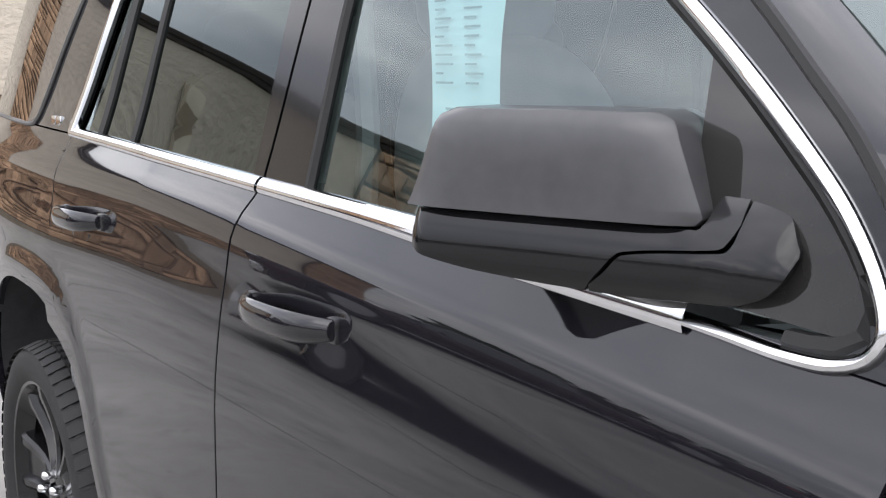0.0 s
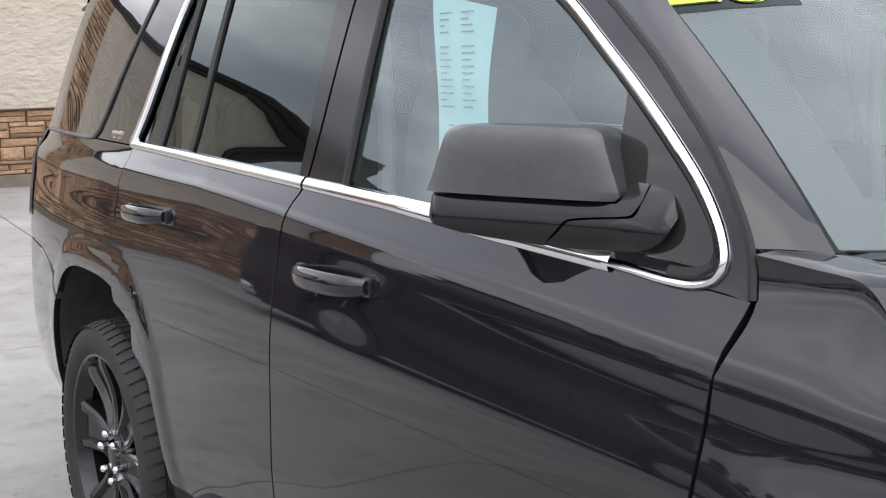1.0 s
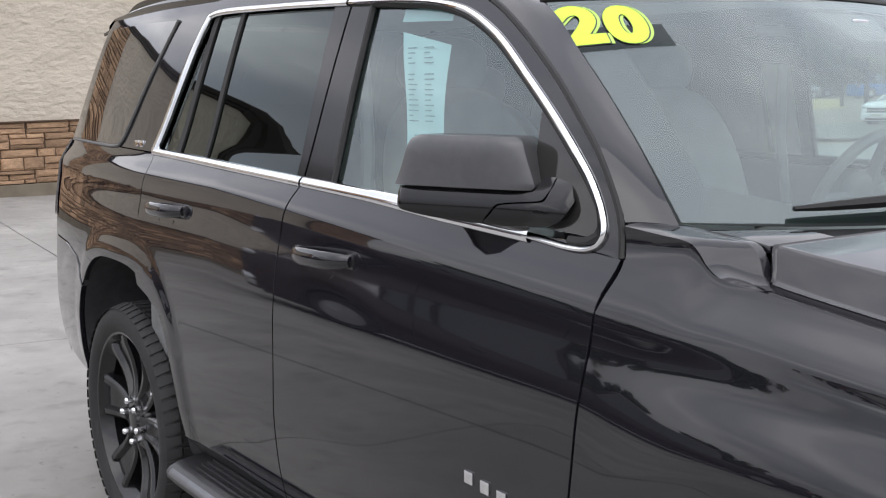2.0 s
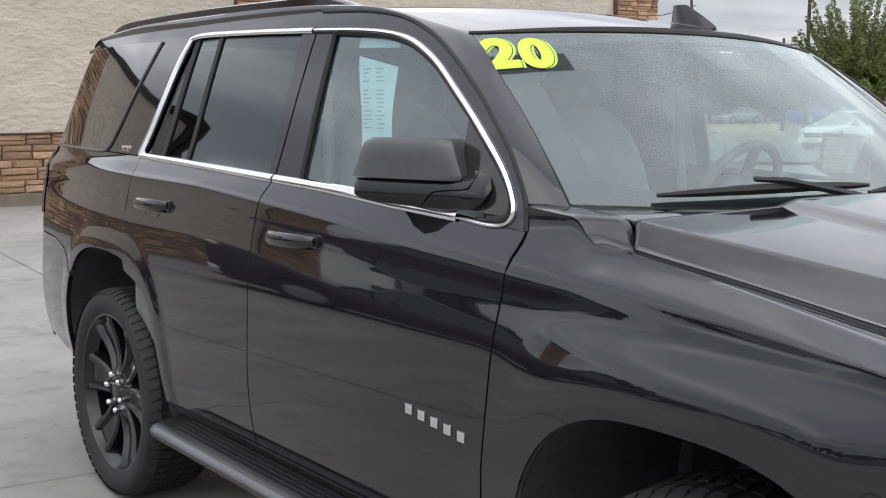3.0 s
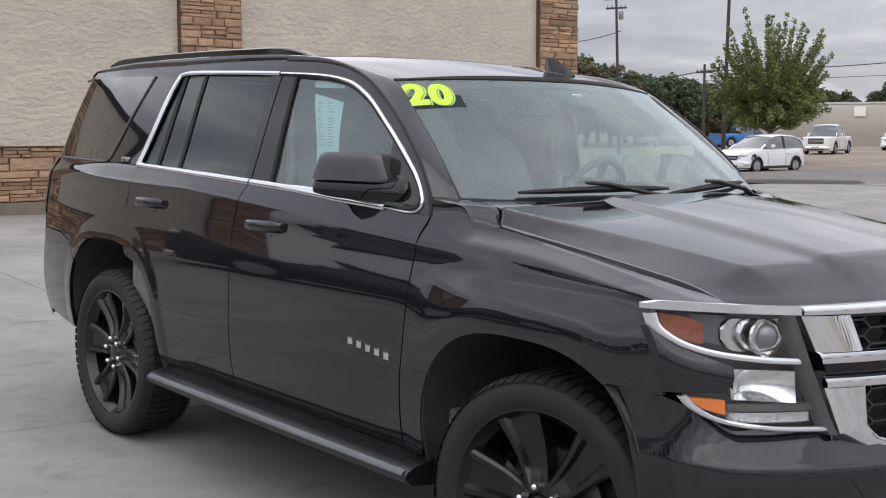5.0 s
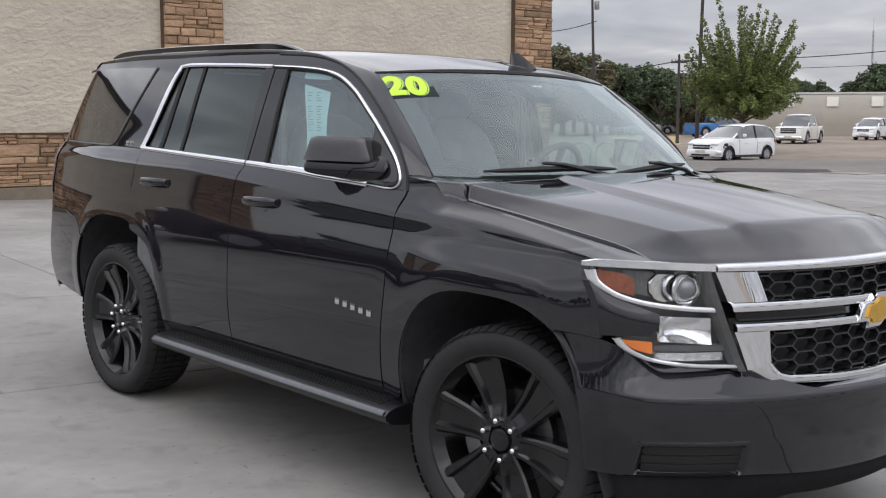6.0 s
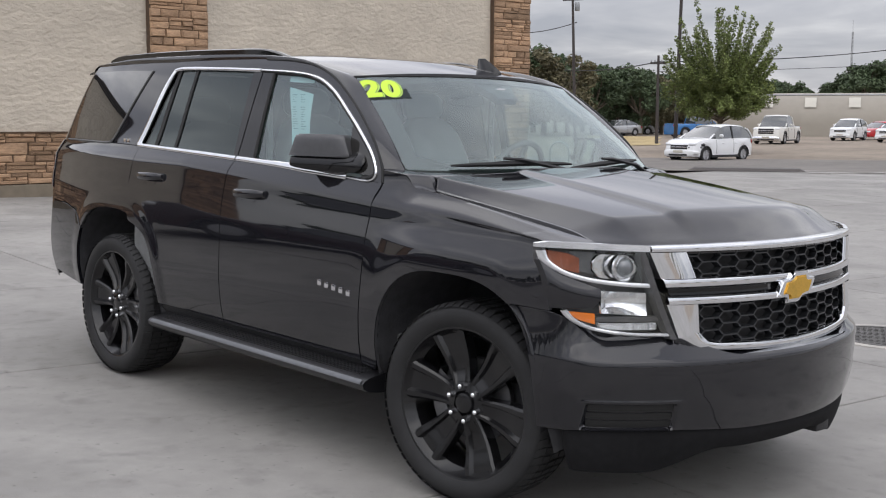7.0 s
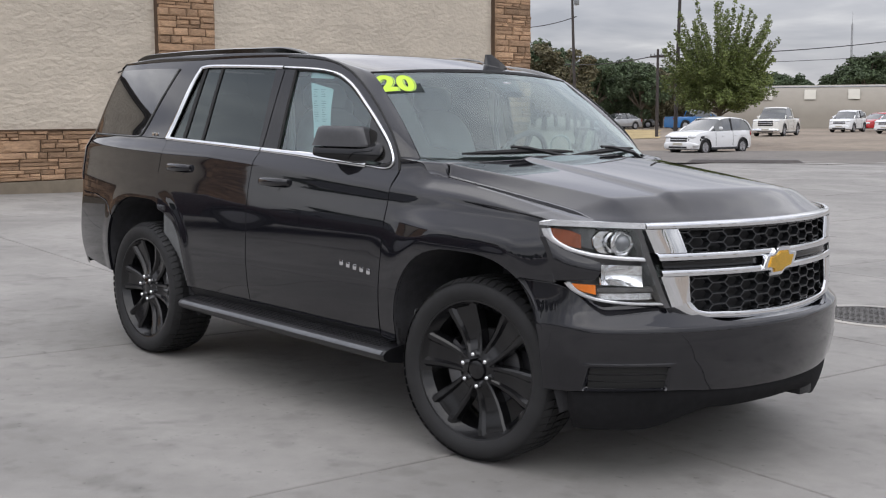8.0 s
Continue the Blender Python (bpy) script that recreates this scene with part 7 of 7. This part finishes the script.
# vehicles parked far off: lofted bodies with real wheel openings, glass, lamps and wheels
CAR_WHITE = material("white_car_paint", (0.78, 0.79, 0.80), 0.12, vary=0.04, scale=20, coat=0.5)
CAR_CREAM = material("off_white_car_paint", (0.72, 0.71, 0.67), 0.2, vary=0.05, scale=20, coat=0.5)
CAR_BLUE = material("blue_car_paint", (0.03, 0.16, 0.42), 0.15, vary=0.1, scale=20, coat=0.6)
CAR_RED = material("red_car_paint", (0.45, 0.02, 0.025), 0.15, vary=0.1, scale=20, coat=0.6)
CAR_MAROON = material("dark_maroon_car_paint", (0.030, 0.010, 0.011), 0.15, vary=0.15, scale=20, coat=0.5)
CAR_SILVER = material("silver_car_paint", (0.45, 0.46, 0.47), 0.2, 0.5, vary=0.1, scale=20, coat=0.6)
CAR_GLASS = material("car_glass_dark", (0.045, 0.052, 0.054), 0.03, vary=0.1, scale=8, coat=1.0, spec=0.8)
CAR_TYRE = material("car_tyre", (0.02, 0.02, 0.02), 0.7, vary=0.3, scale=10)
CAR_RIM = material("car_rim", (0.5, 0.5, 0.52), 0.3, 0.8, vary=0.1, scale=20)
CAR_DARK = material("car_dark_trim", (0.02, 0.02, 0.022), 0.5, vary=0.2, scale=20)
CAR_LAMP = material("car_lamp", (0.75, 0.76, 0.78), 0.1, 0.2, vary=0.2, scale=40, coat=0.8)


def far_car(name, m, paint, label, category, length, width, belt, roof, wheelbase, r, lower, cabin_, truck=False, group="parked vehicles"):
    """lower: (x, top height) of the body; cabin_: (x, height) of the glasshouse."""
    ob = thing(name, label, category, group, m=m)
    f_low, h = pchip(lower), width / 2
    axles = (wheelbase / 2, -wheelbase / 2)
    xs = [-length / 2 + length * k / 60 for k in range(61)]
    rows = []
    for x in xs:
        zt = f_low(x)
        zb = 0.24
        for a in axles:
            d = abs(x - a)
            if d < r * 1.18:
                zb = max(zb, r + math.sqrt((r * 1.18) ** 2 - d * d))
        e = abs(x) / (length / 2)
        w = h * (1 - 0.16 * max(0, (e - 0.72) / 0.28) ** 2)
        zb = min(zb, zt - 0.05)
        mid = zb + (zt - zb) * 0.62
        rows.append([Vector((x, -w * 0.97, zb)), Vector((x, -w, zb + (mid - zb) * 0.5)), Vector((x, -w, mid)), Vector((x, -w * 0.95, zt - 0.03)), Vector((x, -w * 0.86, zt)), Vector((x, 0, zt + 0.03)), Vector((x, w * 0.86, zt)), Vector((x, w * 0.95, zt - 0.03)), Vector((x, w, mid)), Vector((x, w, zb + (mid - zb) * 0.5)), Vector((x, w * 0.97, zb))])
    bm = grid_mesh(rows)
    for row in (0, -1):
        vv = sorted(bm.verts, key=lambda v: v.co.x)[: 11] if row == 0 else sorted(bm.verts, key=lambda v: -v.co.x)[: 11]
        c = sum((v.co for v in vv), Vector()) / 11
        vv.sort(key=lambda v: math.atan2(v.co.z - c.z, v.co.y - c.y))
        bm.faces.new(vv)
    bmesh.ops.recalc_face_normals(bm, faces=bm.faces)
    part("body", bm, paint, ob, angle=40)
    # glasshouse
    f_cab = pchip(cabin_)
    x0, x1 = cabin_[0][0], cabin_[-1][0]
    rows, top = [], []
    for k in range(25):
        x = x0 + (x1 - x0) * k / 24
        z = f_cab(x)
        zb = f_low(x) - 0.02
        t = (z - zb) / max(roof - zb, 0.01)
        wt = h * (0.90 - 0.15 * max(t, 0))
        rows.append([Vector((x, -h * 0.90, zb)), Vector((x, -wt, z - 0.05 * t)), Vector((x, -wt * 0.9, z)), Vector((x, 0, z + 0.03)), Vector((x, wt * 0.9, z)), Vector((x, wt, z - 0.05 * t)), Vector((x, h * 0.90, zb))])
    part("glass", grid_mesh(rows), CAR_GLASS, ob, angle=40)
    # roof skin and pillars over the glass
    hi = [row for row in rows if row[3].z > roof - 0.10]
    part("roof", grid_mesh([[p + Vector((0, 0, 0.012)) + Vector((0, 0.006 * (1 if p.y > 0 else -1), 0)) for p in row[1:6]] for row in hi]), paint, ob)
    for s in (-1, 1):
        for k in (0, 11 if not truck else 20, 24):
            kk = min(k, 24)
            j = {0: [0, 1, 2, 3], 24: [24, 23, 22, 21]}.get(kk)
            bm = bmesh.new()
            if j:
                pts = [rows[q][1 if s < 0 else 5] for q in j]
                tube(bm, [p + Vector((0, s * 0.012, 0.0)) for p in pts], 0.04, 5)
            else:
                tube(bm, [rows[kk][0 if s < 0 else 6], rows[kk][1 if s < 0 else 5]], 0.04, 5)
            part("pillar", bm, paint if j else CAR_DARK, ob)
        bm = bmesh.new()
        superbox(bm, (x1 - 0.62, s * (h + 0.08), f_low(x1 - 0.6) + 0.12), (0.05, 0.09, 0.065), 3, 12, 8)
        part("door_mirror", bm, paint, ob)
        bm = bmesh.new()
        superbox(bm, (length / 2 - 0.16, s * h * 0.70, f_low(length / 2 - 0.2) - 0.10), (0.16, 0.17, 0.07), 3, 14, 8)
        part("headlamp", bm, CAR_LAMP, ob)
        bm = bmesh.new()
        superbox(bm, (-length / 2 + 0.10, s * h * 0.78, f_low(-length / 2 + 0.1) - 0.14), (0.11, 0.11, 0.11), 3, 14, 8)
        part("tail_lamp", bm, RED, ob)
        bm = bmesh.new()
        box(bm, (-wheelbase / 2 + r * 1.2, s * h - 0.02, 0.20), (wheelbase / 2 - r * 1.2, s * h + 0.005, 0.30), None, 0.01)
        part("sill", bm, CAR_DARK, ob)
        for a in axles:
            w = bmesh.new()
            lathe(w, [(r * 0.66, -0.10), (r * 0.92, -0.11), (r, -0.08), (r, 0.08), (r * 0.92, 0.11), (r * 0.66, 0.10)], 28)
            bmesh.ops.translate(w, verts=w.verts, vec=(a, s * (h - 0.12), r))
            wheel_ob = part("wheel", w, CAR_TYRE, ob)
            w = bmesh.new()
            lathe(w, [(r * 0.68, s * 0.09), (r * 0.66, s * 0.06), (r * 0.15, s * 0.075), (0.0005, s * 0.085)], 20)
            for q in range(5):
                box(w, (-0.03, min(s * 0.07, s * 0.10), 0), (0.03, max(s * 0.07, s * 0.10), r * 0.64), Matrix.Rotation(q * math.tau / 5, 4, "Y"))
            bmesh.ops.translate(w, verts=w.verts, vec=(a, s * (h - 0.12), r))
            part("rim", w, CAR_RIM, wheel_ob)
    z = f_low(length / 2 - 0.1)
    tall = 0.34 if truck else 0.17
    nose = length / 2
    bm = bmesh.new()
    box(bm, (nose - 0.12, -h * 0.50, z - 0.06 - tall), (nose + 0.012, h * 0.50, z - 0.05), None, 0.015)
    grille_ob = part("grille", bm, CAR_DARK, ob)
    for q in range(2 if truck else 1):
        bm = bmesh.new()
        zq = z - 0.06 - tall * (q + 1) / (3 if truck else 2)
        box(bm, (nose + 0.008, -h * 0.50, zq - 0.016), (nose + 0.03, h * 0.50, zq + 0.016), None, 0.006)
        part("grille_bar", bm, CHROME, grille_ob)
    bm = bmesh.new()
    superbox(bm, (nose - 0.06, 0, 0.38), (0.12, h * 0.90, 0.15), 5, 24, 8)
    bumper_ob = part("front_bumper", bm, paint if not truck else CHROME, ob)
    bm = bmesh.new()
    box(bm, (nose + 0.02, -h * 0.55, 0.27), (nose + 0.066, h * 0.55, 0.35), None, 0.01)
    part("lower_intake", bm, CAR_DARK, bumper_ob)
    bm = bmesh.new()
    box(bm, (nose + 0.05, -0.24, 0.40), (nose + 0.072, 0.24, 0.50))
    part("plate", bm, SHED_WHITE, bumper_ob)
    # door seams, handles and the dark rims of the wheel openings
    for s in (-1, 1):
        mid_x = x0 + (x1 - x0) * (11 / 24 if not truck else 20 / 24)
        for x in (mid_x, x1 - 0.45) if not truck else (x0 + 0.12, x1 - 0.40):
            bm = bmesh.new()
            zt = f_low(x)
            tube(bm, [(x, s * (h * 0.95), zt - 0.04), (x + 0.02, s * (h + 0.001), zt - 0.30), (x + 0.02, s * (h + 0.001), 0.36)], 0.009, 4)
            part("door_seam", bm, CAR_DARK, ob)
        for x in (mid_x - 0.15, mid_x + 0.75) if not truck else (mid_x - 0.75,):
            bm = bmesh.new()
            superbox(bm, (x, s * (h + 0.006), f_low(x) - 0.20), (0.085, 0.022, 0.018), 3, 12, 6)
            part("door_handle", bm, CAR_DARK if truck else paint, ob)
        for a in axles:
            bm = bmesh.new()
            tube(bm, [(a + r * 1.15 * math.cos(q * math.pi / 12), s * (h * 0.985), r + r * 1.15 * math.sin(q * math.pi / 12)) for q in range(13)], 0.03, 5)
            part("wheel_arch", bm, CAR_DARK, ob)
    bm = bmesh.new()
    box(bm, (-length / 2 + 0.2, -h + 0.1, 0.20), (length / 2 - 0.2, h - 0.1, 0.55))
    part("underbody", bm, CAR_DARK, ob)
    if truck:
        # dark slab on the closed body, coloured for the shade inside an open bed
        bm = bmesh.new()
        box(bm, (-length / 2 + 0.08, -h * 0.80, f_low(-length / 2 + 0.5) - 0.02), (x0 - 0.08, h * 0.80, f_low(-length / 2 + 0.5) + 0.035))
        part("bed_shade_slab", bm, CAR_DARK, ob)
    return ob


def facing(at, deg):
    return Matrix.Translation(at + Vector((0, 0, 0.075 * 0))) @ Matrix.Rotation(radians(deg), 4, "Z")


HATCH = ([(-2.05, 0.92), (-1.9, 1.0), (-0.5, 0.99), (0.4, 0.97), (0.95, 0.99), (1.5, 0.95), (1.82, 0.86), (1.98, 0.74), (2.05, 0.58)], [(-1.98, 1.0), (-1.75, 1.38), (-1.3, 1.50), (-0.5, 1.54), (0.0, 1.50), (0.40, 1.32), (1.05, 0.95)])
SEDAN = ([(-2.3, 0.85), (-2.0, 1.0), (-1.2, 0.98), (0.5, 0.95), (1.2, 0.92), (1.9, 0.80), (2.2, 0.68), (2.3, 0.58)], [(-1.75, 0.99), (-1.15, 1.32), (-0.5, 1.44), (0.1, 1.43), (0.6, 1.28), (1.2, 0.93)])
CROSS = ([(-2.12, 1.0), (-1.9, 1.08), (-0.5, 1.07), (0.6, 1.06), (1.1, 1.04), (1.7, 1.00), (1.95, 0.93), (2.08, 0.82), (2.12, 0.7)], [(-2.0, 1.08), (-1.7, 1.50), (-1.2, 1.63), (-0.3, 1.66), (0.2, 1.60), (0.55, 1.42), (1.15, 1.05)])
TRUCK = ([(-2.9, 1.12), (-2.8, 1.16), (-0.7, 1.16), (0.4, 1.15), (1.4, 1.15), (2.3, 1.13), (2.72, 1.10), (2.87, 1.04), (2.9, 0.95)], [(-0.75, 1.16), (-0.62, 1.75), (-0.3, 1.88), (0.3, 1.90), (0.6, 1.85), (0.95, 1.5), (1.35, 1.16)])


def vehicles():
    hatch = far_car("hatchback", facing(out_at(-0.5669, 0.8238, 51), 268), CAR_WHITE, "white compact hatchback with a damaged front corner", "car", 4.1, 1.70, 0.98, 1.54, 2.60, 0.31, *HATCH)
    far_car("pickup_truck", facing(out_at(-0.5211, 0.8535, 82), 287), CAR_CREAM, "off-white pickup truck with a dark barred grille", "pickup", 5.8, 2.0, 1.16, 1.90, 3.55, 0.40, *TRUCK, truck=True)
    far_car("pickup_truck", facing(out_at(-0.5752, 0.8180, 104), 66), CAR_BLUE, "bright blue pickup truck parked behind the tree", "pickup", 5.6, 1.95, 1.16, 1.90, 3.4, 0.40, *TRUCK, truck=True)
    far_car("crossover", facing(out_at(-0.4729, 0.8811, 95), 281), CAR_WHITE, "white small crossover parked by the shed", "car", 4.25, 1.78, 1.07, 1.66, 2.56, 0.34, *CROSS)
    far_car("sedan", facing(out_at(-0.4505, 0.8928, 100), 255), CAR_RED, "red sedan parked by the shed", "car", 4.6, 1.8, 0.98, 1.44, 2.7, 0.32, *SEDAN)
    far_car("crossover", facing(out_at(-0.4388, 0.8986, 90), 270), CAR_WHITE, "white crossover parked beside a red sedan", "car", 4.25, 1.78, 1.07, 1.66, 2.56, 0.34, *CROSS)
    far_car("sedan", facing(out_at(-0.6277, 0.7785, 108), 262), CAR_SILVER, "silver sedan under the far trees", "car", 4.6, 1.8, 0.98, 1.44, 2.7, 0.32, *SEDAN)
    far_car("sedan", facing(out_at(-0.6181, 0.7861, 116), 228), CAR_SILVER, "grey sedan under the far trees", "car", 4.6, 1.8, 0.98, 1.44, 2.7, 0.32, *SEDAN)
    far_car("crossover", facing(out_at(-0.6117, 0.7911, 120), 235), CAR_SILVER, "silver crossover under the far trees", "car", 4.25, 1.78, 1.07, 1.66, 2.56, 0.34, *CROSS)
    far_car("crossover", facing(out_at(-0.5995, 0.8004, 138), 290), CAR_WHITE, "white crossover parked by a wooden pole", "car", 4.25, 1.78, 1.07, 1.66, 2.56, 0.34, *CROSS)

    rnd = random.Random(9)
    bm = bmesh.new()
    for k in range(9):
        superbox(bm, (1.98 - 0.055 * k, 0.50 + 0.045 * k, 0.60 + 0.055 * math.sin(k * 1.9) + 0.012 * k), (0.07, 0.085, 0.05 + 0.03 * rnd.random()), 2.4, 8, 6)
    part("broken_corner", bm, CAR_DARK, hatch, "torn dark gap where the headlamp and wing are smashed")
    bm = bmesh.new()
    superbox(bm, (1.90, 0.70, 0.44), (0.20, 0.20, 0.075), 3, 14, 8, None)
    bmesh.ops.rotate(bm, verts=bm.verts, cent=(1.9, 0.7, 0.44), matrix=Matrix.Rotation(radians(-16), 3, "X"))
    part("hanging_bumper", bm, CAR_WHITE, hatch, "bumper corner hanging loose")

    # one that only the black car's gloss shows
    far_car("pickup_truck", facing(Vector((-7.6, -7.9, grade(-7.6, -7.9))), 130), CAR_MAROON, "dark maroon pickup truck parked on the forecourt", "pickup", 5.8, 2.0, 1.16, 1.90, 3.55, 0.40, *TRUCK, truck=True)


def road():
    """Street beyond the forecourt, its kerbs and the verge."""
    a, b = Vector((-0.841, -0.541, 0)), Vector((-0.541, 0.841, 0))

    def strip(name, d0, d1, lift, mat, label, cat, w=260):
        bm = bmesh.new()
        rows = []
        for k in range(9):
            d = d0 + (d1 - d0) * k / 8
            rows.append([Vector((p.x, p.y, grade(p.x, p.y) + lift)) for p in (EYE8 + b * d + a * e for e in [q * w / 40 for q in range(-20, 21)])])
        add_grid(bm, rows)
        return tagged(part(name, bm, mat), label, cat, kind="structure")
    bm = bmesh.new()
    corner = [EYE8.xy + Vector((math.cos(radians(q)), math.sin(radians(q)))) * r for q, r in ((129.5, 72), (126.9, 74), (126.9, 104), (130.5, 106))]
    rows = []
    for k in range(9):
        l, r = corner[0].lerp(corner[3], k / 8), corner[1].lerp(corner[2], k / 8)
        rows.append([Vector((p.x, p.y, grade(p.x, p.y) - 0.05)) for p in (l.lerp(r, (j + 0.35 * math.sin(k * 2.1)) / 8) for j in range(9))])
    add_grid(bm, rows)
    tagged(part("verge", bm, STRAW), "patch of dry yellow grass on the gravel lot", "grass", kind="structure")
    strip("road", 35.9, 52, 0.012, ASPHALT, "worn grey asphalt street", "road")
    return strip


road()
maple(out_at(-0.5601, 0.8284, 61))
treeline()
vehicles()
shed()
mast(out_at(-0.4725, 0.8813, 420), 31)
p1 = out_at(-0.6552, 0.7555, 80)
p2 = out_at(-0.5897, 0.8076, 66)
p3 = out_at(-0.6020, 0.7985, 78)
utility_pole(p1, 10.4, "tall dark utility pole with a transformer", ((10.2, 0.8), (9.6, 0.65)), True, lean=-1.8)
utility_pole(p2, 10.5, "tall slim dark pole leaning behind the tree", lean=1.0)
utility_pole(p3, 5.75, "short wooden utility pole with a crossarm", ((5.25, 0.5),))


def aloft(bearing, dist, z):
    return EYE8 + Vector((math.cos(radians(bearing)) * dist, math.sin(radians(bearing)) * dist, z))


cable(p3 + Vector((0, 0, 5.35)), aloft(116.2, 100, 7.15), 0.25, 0.035)
cable(p3 + Vector((0, 0, 4.7)), aloft(116.2, 100, 5.95), 0.1, 0.02)
cable(p3 + Vector((0, 0, 5.35)), aloft(131.5, 96, 5.5), 0.25, 0.035)
cable(p1 + Vector((0, 0, 8.1)), aloft(133.5, 88, 7.9), 0.15, 0.03)


# ---- writing and papers on the glass ----
def year_decal():
    """Yellow-green year figures with a dark backing, stuck inside the top corner of the windscreen."""
    a, b, c = shield_point(-0.955, 0.955), shield_point(-0.60, 0.955), shield_point(-0.90, 0.80)
    ex = (b - a).normalized()
    nz = ex.cross(c - a).normalized()
    if nz.x < 0:
        nz = -nz
    ey = nz.cross(ex).normalized()
    centre = shield_point(-0.862, 0.85) - ex * 0.030 - ey * 0.002
    ob = thing("year_decal", "yellow-green vinyl year figures on dark backing, stuck to the windscreen", "decal", m=TILT)

    def onto(x, y, lift):
        """The spot on the curved glass below the flat spot (x, y)."""
        u, v = -0.862, 0.85
        for _ in range(6):
            p = shield_point(u, v) - centre
            du, dv = (shield_point(u + 0.01, v) - centre - p) / 0.01, (shield_point(u, v + 0.01) - centre - p) / 0.01
            fx, fy = x - p.dot(ex), y - p.dot(ey)
            a, b, c, d = du.dot(ex), dv.dot(ex), du.dot(ey), dv.dot(ey)
            k = a * d - b * c
            u, v = u + (fx * d - b * fy) / k, v + (a * fy - c * fx) / k
        return shield_point(u, v) + nz * lift

    def figure(text, dx, size, offset, lift, mat, name):
        cu = bpy.data.curves.new(name, "FONT")
        cu.body, cu.size, cu.align_x, cu.align_y = text, size, "CENTER", "CENTER"
        cu.offset, cu.extrude, cu.shear, cu.resolution_u = offset, 0.0003, 0.10, 6
        tmp = bpy.data.objects.new(name, cu)
        scene.collection.objects.link(tmp)
        dep = bpy.context.evaluated_depsgraph_get()
        me = bpy.data.meshes.new_from_object(tmp.evaluated_get(dep))
        bpy.data.objects.remove(tmp)
        me.materials.clear()
        me.materials.append(mat)
        for v in me.vertices:
            v.co = onto(v.co.x * 0.98 + dx, v.co.y - 0.07 * dx, 0.0012 + lift + v.co.z)
        o = new(name, me)
        o.parent = ob
    for text, dx in (("2", -0.047), ("0", 0.050)):
        figure(text, dx, 0.176, 0.0088, 0.0016, DECAL_YELLOW, "figure")
        figure(text, dx + 0.001, 0.176, 0.0112, 0.0008, DECAL_DARK, "figure_edge")
        figure(text, dx + 0.009, 0.176, 0.0100, 0.0004, DECAL_PALE, "figure_shadow")
    bm = bmesh.new()
    add_grid(bm, [[onto(x, y, 0.0008) for x in (-0.09, -0.05, 0.0, 0.05, 0.095, 0.135)] for y in (-0.078, -0.04, 0.0)])
    part("backing", bm, DECAL_SMOKE, ob)


DECAL_SMOKE = glass_material("smoked_film", (0.5, 0.55, 0.5), 0.35, 1.3)


def window_sheet():
    """Printed price sheet hanging inside the front side window, and a folded slip above it."""
    ob = thing("window_sheet", "pale blue printed sheet hanging inside the front window", "paper", m=TILT)
    def at(x, z, d=0.022):
        return Vector((x, -(half_width(x, z) - d), z))
    bm = bmesh.new()
    n = 12
    def left(z):
        return 0.135 - 0.42 * (z - 1.45)

    def wide(z):
        return 0.150 + 0.18 * (z - 1.45)
    lift = lambda u, v: 1.395 + v * (0.290 - 0.036 * u)  # noqa: E731
    rows = [[at(left(lift(u, v)) + wide(lift(u, v)) * u, lift(u, v), 0.022 + 0.004 * math.sin(5 * v + 2 * u)) for u in (0, 0.25, 0.5, 0.75, 1)] for v in (k / n for k in range(n + 1))]
    add_grid(bm, rows)
    part("sheet", bm, PAPER, ob)
    rnd = random.Random(6)
    for k in range(15):
        for col in (0, 1):
            if k == 14 and col:
                continue
            z = 1.645 - 0.0115 * k - (0.014 if k > 3 else 0) - (0.02 if k == 14 else 0)
            x0 = left(z) + 0.022 + 0.066 * col + (0.02 if k == 14 else 0)
            w = rnd.uniform(0.015, 0.045)
            bm = bmesh.new()
            add_grid(bm, [[at(x, zz, 0.0168) for x in (x0, x0 + w)] for zz in (z, z + 0.0028)])
            part("print_bar", bm, INK, ob)
    slip = thing("paper_slip", "pale slip of paper at the top of the front window", "paper", m=TILT)
    bm = bmesh.new()
    add_grid(bm, [[at(x, z - 0.03 * (x - 0.05), 0.023) for x in (0.015, 0.11, 0.222)] for z in (1.708, 1.725, 1.738)])
    part("sheet", bm, PAPER, slip)


year_decal()
window_sheet()


# ---- pieces of wall and pavement ----
stonework(wall)
pavement()
